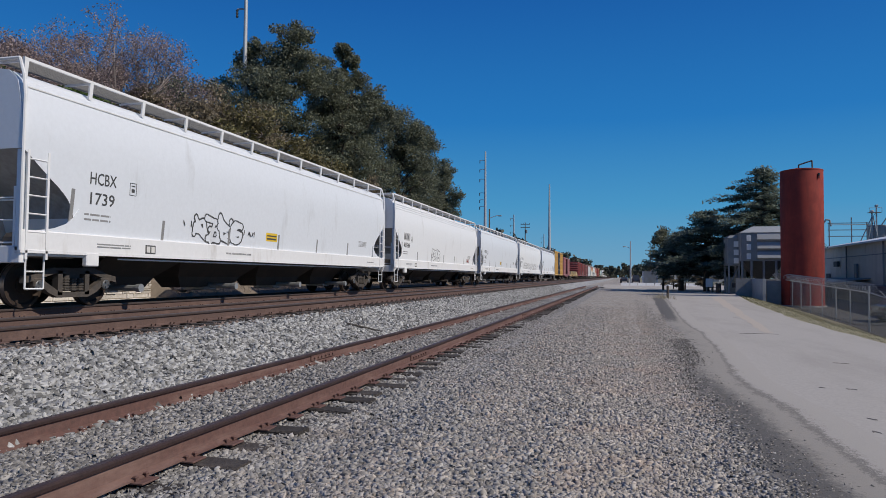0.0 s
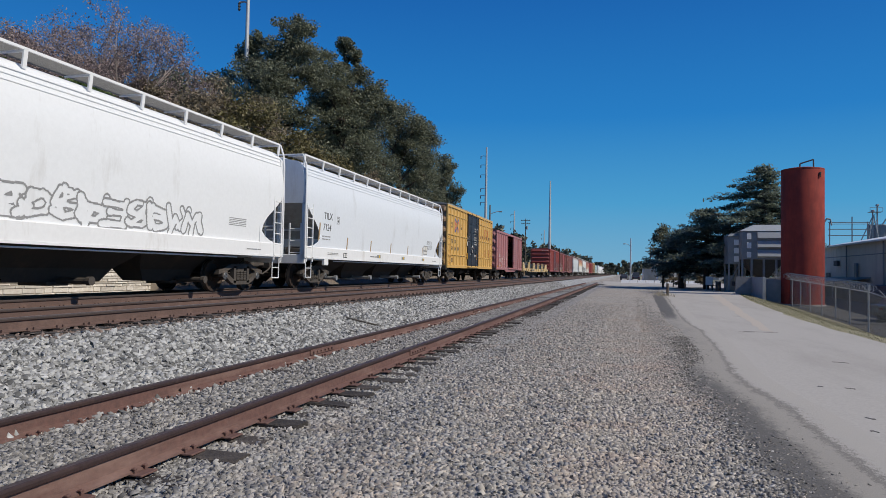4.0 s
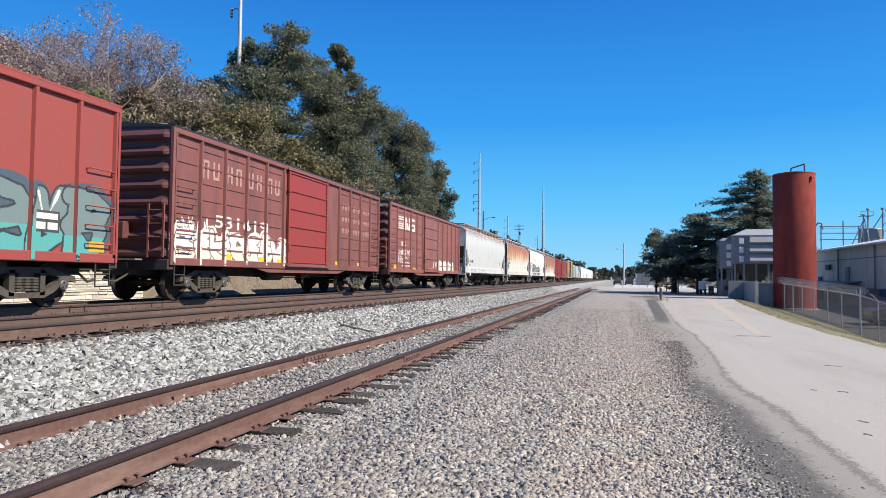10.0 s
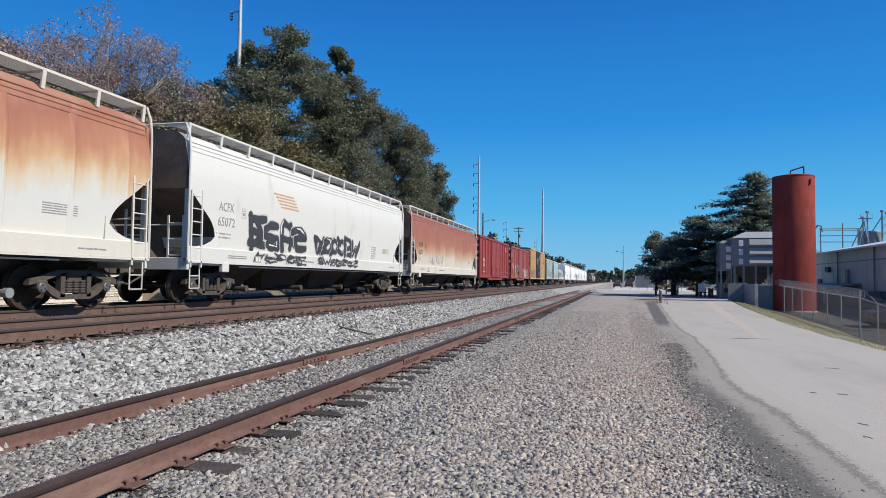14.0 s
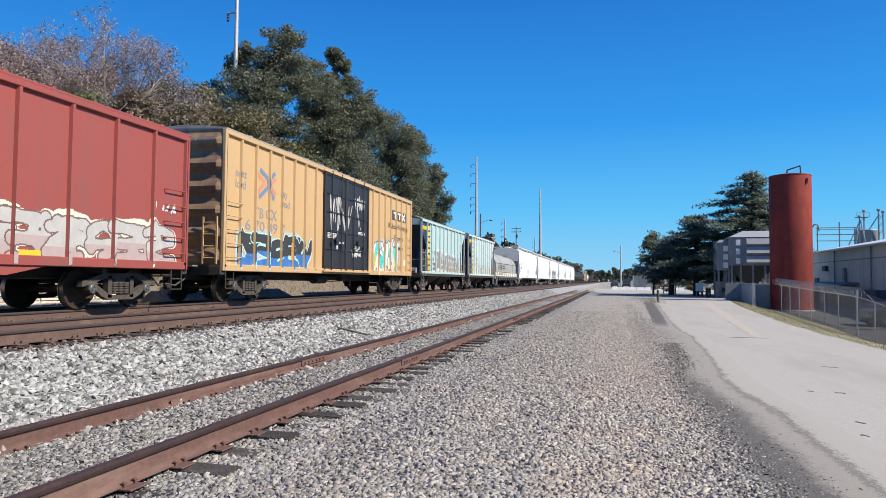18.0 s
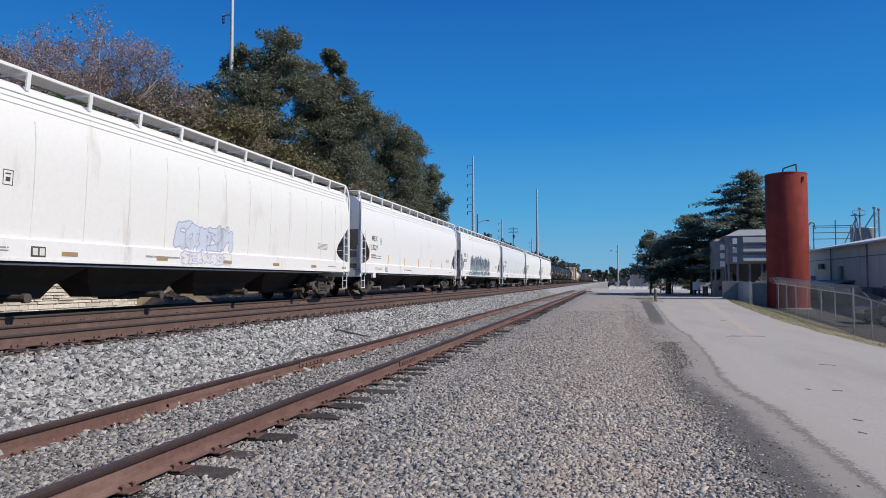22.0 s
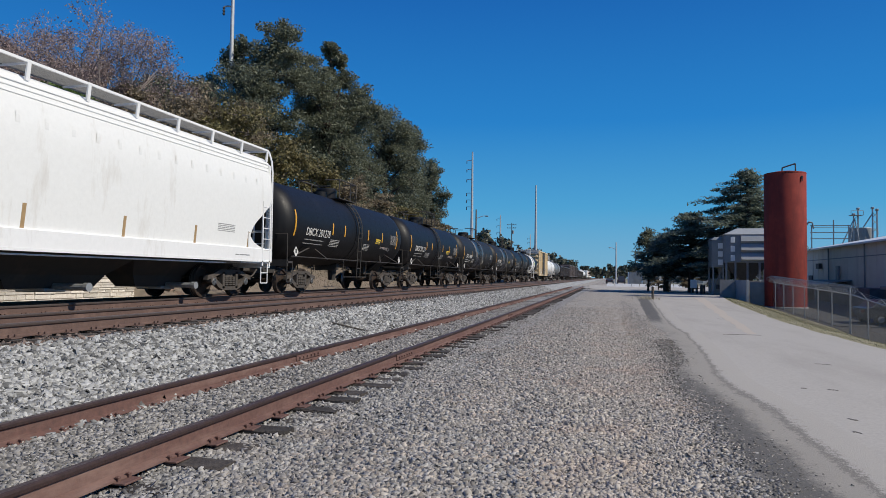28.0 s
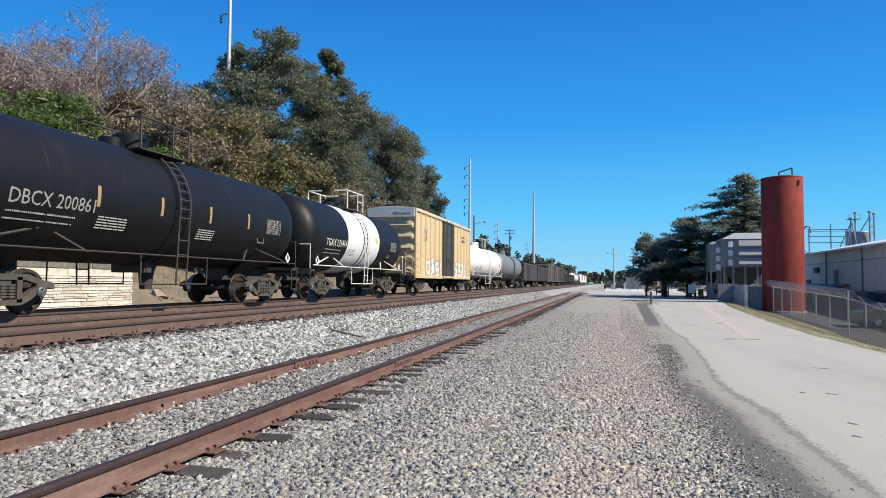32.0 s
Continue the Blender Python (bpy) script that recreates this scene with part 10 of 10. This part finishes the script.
def tufts(name, count, region, hgt, material, label, seed):
    """Grass blades and weeds, one mesh."""
    rng = np.random.default_rng(seed)
    xy = region(rng, count)
    n = len(xy)
    gz = np.array([ground_z(a, b) for a, b in xy])
    base = np.column_stack([xy, gz - 0.01])
    a = rng.uniform(0, 2 * np.pi, n)
    w = rng.uniform(0.004, 0.011, n)[:, None] * np.column_stack([np.cos(a), np.sin(a), np.zeros(n)])
    tip = np.column_stack([rng.normal(0, 0.35, n), rng.normal(0, 0.35, n), np.ones(n)]) * (rng.uniform(*hgt, n)[:, None])
    v = np.stack([base - w, base + w, base + tip + w * 0.2, base + tip - w * 0.2], 1).reshape(-1, 3)
    f = np.arange(n * 4).reshape(n, 4)
    tagged(new(name, fast_mesh(name, v, f, [material])), label, "grass", kind="stuff")


tufts("verge_grass", 34000, lambda r, n: np.column_stack([(lambda y: np.array([road_right(q) for q in y]) + 0.1 + r.random(len(y)) ** 1.3 * (12.2 - np.array([road_right(q) for q in y])))(y := r.uniform(14, 62, n)), y]), (0.01, 0.05), VERGE_GRASS, "dry patchy grass on the verge by the fence", 3)
tufts("edge_weeds", 260, lambda r, n: np.column_stack([2.75 + r.normal(0, 0.35, n), 50 + r.normal(0, 2.0, n)]), (0.1, 0.45), DRY_GRASS, "dry weeds at the end of the road edge", 4)
tufts("bank_weeds", 9000, lambda r, n: np.column_stack([r.uniform(-22, -18.4, n), r.uniform(26, 90, n)]), (0.06, 0.3), BANK_GRASS, "dry weeds along the earth bank", 5)

# ---- trees ----
OAK_LEAF = leaf_material("dark_oak_leaves", (0.14, 0.155, 0.102), (0.19, 0.205, 0.142), 0.42)
OLIVE_LEAF = leaf_material("olive_leaves", (0.145, 0.14, 0.055), (0.20, 0.165, 0.08), 0.35)
SHRUB_LEAF = leaf_material("olive_brown_leaves", (0.215, 0.18, 0.115), (0.25, 0.205, 0.145), 0.38)
GREEN_LEAF = leaf_material("fresh_green_leaves", (0.088, 0.142, 0.034), (0.13, 0.182, 0.052), 0.45)
RUST_LEAF = leaf_material("rusty_autumn_leaves", (0.37, 0.285, 0.27), (0.30, 0.23, 0.205), 0.4)
CEDAR_LEAF = leaf_material("blue_green_needles", (0.15, 0.185, 0.15), (0.205, 0.24, 0.185), 0.42)
FAR_LEAF = leaf_material("far_woods", (0.075, 0.088, 0.062), (0.11, 0.11, 0.08), 0.15)
BARK = surface("dark_bark", (0.075, 0.058, 0.046), (0.045, 0.035, 0.028), 9.0, rough=0.95, bump=0.5, stretch=(1, 1, 0.3))
PALE_BARK = surface("pale_bark", (0.30, 0.25, 0.225), (0.20, 0.165, 0.145), 9.0, rough=0.95, bump=0.4, stretch=(1, 1, 0.3))


def leaf_cloud(rng, centres, radii, per, size, flat=0.0, droop=0.0):
    """Small folded leaves strewn over the skins of clumps."""
    n = len(centres) * per
    c, r = np.repeat(centres, per, 0), np.repeat(radii, per, 0)
    d = rng.normal(size=(n, 3))
    d /= np.linalg.norm(d, axis=1, keepdims=True)
    p = c + d * r * (rng.random((n, 1)) ** 0.45)
    a = rng.normal(size=(n, 3)) + d * 0.5
    a[:, 2] = a[:, 2] * (1 - flat) - droop
    a /= np.linalg.norm(a, axis=1, keepdims=True)
    b = np.cross(a, rng.normal(size=(n, 3)) * (1 - flat) + np.array([0, 0, flat * 2.5]))
    b /= np.linalg.norm(b, axis=1, keepdims=True) + 1e-9
    s = rng.uniform(size[0], size[1], (n, 1))
    nrm = np.cross(a, b) * s * 0.18
    v = np.stack([p - a * s, p + b * s * 0.48 + nrm, p + a * s, p - b * s * 0.48 + nrm], 1)
    return v.reshape(-1, 3)


def crown(parent, blocks, material, label=""):
    v = np.concatenate(blocks)
    f = np.arange(len(v)).reshape(-1, 4)
    return part("crown", fast_mesh("crown", v, f, [material]), None, parent, label)


def limb(s, a, b, r0, r1, rng, bends=3, sway=0.08):
    a, b = Vector(a), Vector(b)
    d = (b - a).length
    pts = [a]
    for k in range(1, bends + 1):
        q = a.lerp(b, k / (bends + 1))
        q += Vector((rng.uniform(-sway, sway), rng.uniform(-sway, sway), rng.uniform(0, sway))) * d
        pts.append(q)
    pts.append(b)
    for k in range(len(pts) - 1):
        ra, rb = (r0 + (r1 - r0) * q / (len(pts) - 1) for q in (k, k + 1))
        s.rod(pts[k], pts[k + 1], ra, 6, rb)


def broad_tree(label, x, y, top, lobes, leaf, seed, size=(0.16, 0.3), per=46, clumps=9, trunk=0.4, bark=BARK, spread=0.62, name="tree"):
    """Trunk, limbs to every lobe, clumps of leaves round each lobe. lobes: (dx, dy, z, radius, height)."""
    rng, prng = np.random.default_rng(seed), random.Random(seed)
    z0 = ground_z(x, y)
    ob = thing(name, label, "tree", pose(x, y, z0))
    s = Shape()
    fork = (0, 0, (top - z0) * 0.33)
    limb(s, (0, 0, -0.3), fork, trunk, trunk * 0.7, prng, 2, 0.03)
    limb(s, fork, (0, 0, (top - z0) * 0.85), trunk * 0.65, 0.06, prng, 3, 0.05)
    part("trunk", s, bark, ob)
    blocks, twig = [], Shape()
    for dx, dy, z, r, hh in lobes:
        z -= z0
        start = (0, 0, max(0.5, min(z * 0.75, (top - z0) * 0.7)))
        limb(twig, start, (dx, dy, z), trunk * 0.36, 0.05, prng, 3, 0.08)
        c = rng.normal(size=(clumps, 3))
        c /= np.linalg.norm(c, axis=1, keepdims=True)
        c = c * np.array([r, r, hh]) * rng.uniform(0.35, 0.95, (clumps, 1)) + np.array([dx, dy, z])
        for q in c[:: 2]:
            limb(twig, (dx, dy, z), tuple(q), 0.06, 0.02, prng, 1, 0.06)
        rad = np.column_stack([rng.uniform(0.35, spread, clumps) * r, rng.uniform(0.35, spread, clumps) * r, rng.uniform(0.25, spread * 0.8, clumps) * hh])
        blocks.append(leaf_cloud(rng, c, rad, per, size, 0.2))
    part("branch", twig, bark, ob)
    crown(ob, blocks, leaf)
    return ob


def lobes_for(seed, base_z, top, r, n, lean=0.0):
    """Irregular overlapping lobes that fill a crown between base_z and top."""
    rng = random.Random(seed)
    out = []
    for k in range(n):
        t = (k + rng.uniform(0.1, 0.9)) / n
        z = base_z + (top - base_z) * t
        rr = r * (0.55 + 0.45 * min(1, t / 0.25)) * math.sqrt(max(0.04, 1 - (max(0, t - 0.3) / 0.74) ** 2)) * 0.8
        a = k * 2.4 + rng.uniform(-0.6, 0.6)
        q = rr * rng.uniform(0.25, 1.0)
        out.append((q * math.cos(a) + lean * t, q * math.sin(a), z, r * rng.uniform(0.36, 0.52), (top - base_z) * rng.uniform(0.09, 0.14)))
    return out


# tall dark evergreens in a row behind the bank
OAKS = (
    (-28.4, 50.4, 18.6, 7.0, 5.4, 30, 11, [(2.0, 0, 20.7, 1.5, 1.3), (3.0, 0.2, 19.2, 1.5, 1.2), (0.9, 0.3, 19.3, 1.6, 1.2), (-1.4, 0, 20.3, 0.9, 0.9), (-2.0, 0, 19.2, 1.0, 0.8), (-4.2, 0, 16.8, 1.5, 1.4), (3.6, 1.5, 17.4, 1.8, 1.3), (1.3, 3.0, 20.1, 1.5, 1.3), (2.6, 4.6, 19.6, 1.4, 1.2), (3.4, 3.5, 18.4, 1.7, 1.3), (2.6, 1.0, 21.4, 1.1, 0.9)]),
    (-24.9, 57.5, 18.4, 6.0, 4.2, 26, 12, [(0.3, 0, 21.9, 0.9, 0.7), (1.0, 0.2, 21.0, 0.9, 0.7), (0.0, 0, 19.9, 0.7, 0.5), (-1.2, 0, 19.0, 1.6, 1.0), (1.6, 0, 19.2, 1.2, 1.0), (2.6, 1, 18.0, 1.6, 1.1), (3.4, 2, 16.6, 1.6, 1.2)]),
    (-27.0, 66.0, 19.6, 5.0, 4.6, 26, 13, [(1.6, 0, 19.3, 1.5, 1.2), (3.0, 1, 18.2, 1.6, 1.3)]),
    (-25.2, 75.0, 20.2, 4.5, 4.2, 26, 14, [(-1.2, 2, 20.2, 1.4, 1.0), (2.2, 1, 18.4, 1.6, 1.3)]),
    (-25.0, 85.0, 20.0, 4.0, 3.7, 24, 15, []),
    (-24.6, 94.0, 17.4, 3.0, 3.1, 20, 16, []),
    (-31.0, 42.0, 14.5, 4.5, 4.4, 20, 17, []),
)
for _x, _y, _t, _b, _r, _n, _s, _extra in OAKS:
    broad_tree("tall dark evergreen oak with a dense ragged crown", _x, _y, max([_t] + [q[2] for q in _extra]), lobes_for(_s, _b, _t, _r, _n) + _extra, OAK_LEAF, _s, per=150, clumps=13, size=(0.07, 0.16), spread=0.72)

# olive and brown understorey
for _k, (_x, _y, _t, _r, _s, _green) in enumerate(((-23.2, 33.0, 11.0, 3.4, 21, 0), (-22.8, 38.0, 11.9, 3.5, 22, 1), (-22.2, 43.0, 10.8, 3.3, 23, 1), (-21.8, 48.5, 10.0, 3.2, 24, 1), (-21.6, 55.0, 9.6, 3.2, 25, 0), (-21.6, 62.0, 9.0, 3.2, 26, 0), (-21.4, 70.0, 8.6, 3.2, 27, 1), (-21.6, 79.0, 8.4, 3.2, 28, 0), (-21.8, 88.0, 8.4, 3.0, 29, 0), (-21.0, 101.0, 8.0, 2.4, 32, 0), (-25.6, 28.6, 9.6, 2.8, 30, 0), (-26.0, 39.0, 13.2, 3.4, 31, 0), (-26.5, 33.0, 12.0, 3.2, 33, 0), (-27.0, 45.5, 14.0, 3.4, 34, 0))):
    broad_tree("dense olive understorey tree on the bank" if _green else "dense brownish understorey tree on the bank", _x, _y, _t, lobes_for(_s, ground_z(_x, _y) + 0.6, _t - 0.3, _r, 20), OLIVE_LEAF if _green else SHRUB_LEAF, _s, per=74, clumps=9, size=(0.07, 0.17), trunk=0.16, bark=PALE_BARK, name="understorey_tree", spread=0.75)

# feathery bright green trees over the wall
for _x, _y, _t, _r, _s in ((-22.4, 23.6, 9.4, 3.3, 41), (-23.2, 18.0, 9.6, 3.4, 42), (-21.7, 28.2, 8.0, 2.9, 43), (-21.4, 32.6, 6.4, 2.3, 44)):
    broad_tree("bright green feathery tree leaning over the stone wall", _x, _y, _t, lobes_for(_s, 3.3, _t - 0.4, _r, 20), GREEN_LEAF, _s, per=110, clumps=12, size=(0.05, 0.12), trunk=0.12, bark=PALE_BARK, spread=0.9)


def bare_tree(label, x, y, top, seed, leaves=900):
    """Forking thin branches with a few leaves left at their tips."""
    rng, nrng = random.Random(seed), np.random.default_rng(seed)
    z0 = ground_z(x, y)
    ob = thing("bare_tree", label, "tree", pose(x, y, z0))
    s, tips = Shape(), []

    def grow(p, d, length, rad, depth):
        q = p + d * length
        s.rod(p, q, rad, 5 if depth < 2 else 4, rad * 0.68)
        if depth >= 3:
            tips.append(tuple(q))
        if depth == 6:
            return
        for k in range(3 if depth in (0, 1, 2) else 2):
            e = (d + Vector((rng.uniform(-0.75, 0.75), rng.uniform(-0.75, 0.75), rng.uniform(-0.1, 0.45)))).normalized()
            grow(q, e, length * rng.uniform(0.62, 0.86), rad * 0.62, depth + 1)
    hgt = top - z0
    grow(Vector((0, 0, -0.2)), Vector((0.03, 0, 1)), hgt * 0.30, 0.2, 0)
    part("branch", s, PALE_BARK, ob)
    t = np.array(tips)
    t = t[nrng.integers(0, len(t), leaves)]
    crown(ob, [leaf_cloud(nrng, t, np.full((len(t), 3), 0.42), 5, (0.035, 0.085))], RUST_LEAF, "sparse rusty autumn leaves")


for _x, _y, _t, _s in ((-26.0, 31.5, 15.2, 51), (-29.5, 29.5, 13.4, 52), (-30.5, 25.0, 12.4, 53), (-27.0, 25.0, 11.4, 54), (-32.0, 36.0, 14.6, 55), (-33.0, 30.0, 13.0, 56), (-28.5, 35.0, 15.0, 57)):
    bare_tree("nearly bare tree with sparse rusty pink leaves", _x, _y, _t, _s, 2400)


def cedar(label, x, y, top, reach, seed, tiers=15, low=0.8):
    """Level drooping boughs on a straight trunk. reach: (towards -x, towards +x)."""
    rng, nrng = random.Random(seed), np.random.default_rng(seed)
    z0 = ground_z(x, y)
    hgt = top - z0
    ob = thing("cedar", label, "tree", pose(x, y, z0))
    part("trunk", Shape().rod((0, 0, -0.2), (0, 0, hgt * 0.6), 0.34, 9, 0.2).rod((0, 0, hgt * 0.6), (0, 0, hgt), 0.2, 7, 0.04), BARK, ob)
    boughs, blocks = Shape(), []
    for k in range(tiers * 8):
        t = (k + rng.uniform(0, 1)) / (tiers * 8)
        z = low + (hgt - low - 0.2) * t
        a = k * 2.39996 + rng.uniform(-0.5, 0.5)
        side = reach[0] if math.cos(a) < 0 else reach[1]
        base = side * abs(math.cos(a)) + 4.2 * (1 - abs(math.cos(a)))
        ln = max(0.5, base * min(1.0, 1.8 * (1 - t)) * rng.choice((0.5, 0.75, 0.95, 1.05)) + 0.4)
        dz = ln * rng.uniform(-0.25, 0.02)
        tip = (ln * math.cos(a), ln * math.sin(a), z + dz)
        limb(boughs, (0, 0, z - 0.15), tip, 0.08 * (1 - t) + 0.03, 0.015, rng, 2, 0.03)
        m = max(4, int(ln * 2.6))
        u = nrng.uniform(0.25, 1.05, m)
        c = np.column_stack([u * tip[0], u * tip[1], z - 0.1 + u * (dz + 0.1)]) + nrng.normal(0, 0.22, (m, 3)) * np.array([1, 1, 0.5])
        blocks.append(leaf_cloud(nrng, c, np.tile([0.8, 0.8, 0.2], (m, 1)) * nrng.uniform(0.6, 1.2, (m, 1)), 30, (0.09, 0.21), 0.6, 0.15))
    part("branch", boughs, BARK, ob)
    crown(ob, blocks, CEDAR_LEAF)
    return ob


cedar("tall dark deodar cedar with level drooping boughs", 13.6, 73.0, 12.6, (8.4, 4.4), 61, 18, 2.4)
cedar("broad dark cedar beside the road end", 8.6, 76.0, 8.6, (4.4, 4.6), 62, 12, 2.3)
cedar("broad dark cedar beside the road end", 15.0, 79.0, 10.6, (6.6, 3.5), 63, 12, 2.0)
cedar("low dark cedar beside the road end", 6.4, 79.5, 6.4, (2.8, 3.6), 64, 11, 2.0)
broad_tree("small olive tree beside the cedars", 4.6, 81.0, 7.2, lobes_for(71, 1.6, 6.8, 2.3, 18), OAK_LEAF, 71, per=44, size=(0.07, 0.15), trunk=0.14)

for _x, _y, _t, _s in ((6.2, 88.0, 2.6, 72), (9.6, 87.0, 2.9, 73), (12.4, 86.0, 3.0, 74)):
    broad_tree("low brownish shrub behind the cedars", _x, _y, _t, lobes_for(_s, 0.4, _t - 0.2, 1.7, 10), SHRUB_LEAF, _s, per=40, clumps=7, size=(0.07, 0.15), trunk=0.08, name="shrub")


def woods(name, label, x0, x1, y0, y1, low, high, count, seed, size=(0.5, 1.1)):
    """Far trees that nobody could count, one mesh."""
    rng = np.random.default_rng(seed)
    n = count
    hgt = rng.uniform(low, high, n)
    x, y = rng.uniform(x0, x1, n), rng.uniform(y0, y1, n)
    c, r = [], []
    for k in range(n):
        for q in range(7):
            t = rng.uniform(0.25, 0.95)
            w = hgt[k] * 0.28 * (1 - t * 0.5)
            c.append((x[k] + rng.normal(0, w * 0.6), y[k] + rng.normal(0, w * 0.6), hgt[k] * t))
            r.append((w * 0.6, w * 0.6, hgt[k] * 0.14))
    v = leaf_cloud(rng, np.array(c), np.array(r), 34, size, 0.1)
    tagged(new(name, fast_mesh(name, v, np.arange(len(v)).reshape(-1, 4), [FAR_LEAF])), label, "woods", kind="stuff")


woods("far_woods", "low belt of trees beyond the end of the yard", -45, 60, 380, 470, 5, 9, 120, 81)
woods("far_woods", "trees along the far tracks", -40, -23, 180, 600, 9, 15, 110, 82)
woods("far_woods", "wooded backdrop behind the row of oaks", -75, -36, 15, 140, 8, 13, 70, 83, (0.3, 0.7))
woods("far_woods", "trees beyond the warehouses", 40, 140, 260, 420, 7, 12, 40, 84)
woods("far_woods", "wooded horizon", -400, 400, 700, 1000, 10, 18, 130, 85, (1.5, 3.0))

# ---- what moves ----


def motions():
    for car, c in CARS:
        walk(car, [(t, pose(TRAIN_X, c - SPEED * t, MAIN_Z)) for t in (0, 8, 16, 24, 32)])
    # wheels roll while their car passes near the camera
    turn = math.degrees(SPEED / FPS / 0.457)
    for w, s0 in SPINNERS:
        first, last = frame((s0 - 42) / SPEED), frame((s0 - 3) / SPEED)
        first, last = max(1, first), min(frame(32), last)
        if last - first < 2 or s0 > 640:
            continue
        y = w.location.y
        rows = [((f - 1) / FPS, pose(0, y, 0.457, (f - first) * turn, 0, 0)) for f in range(first, last + 1)]
        before = [(0, rows[0][1])] if first > 1 else []
        after = [(32, rows[-1][1])] if last < frame(32) else []
        walk(w, before + rows + after)


motions()
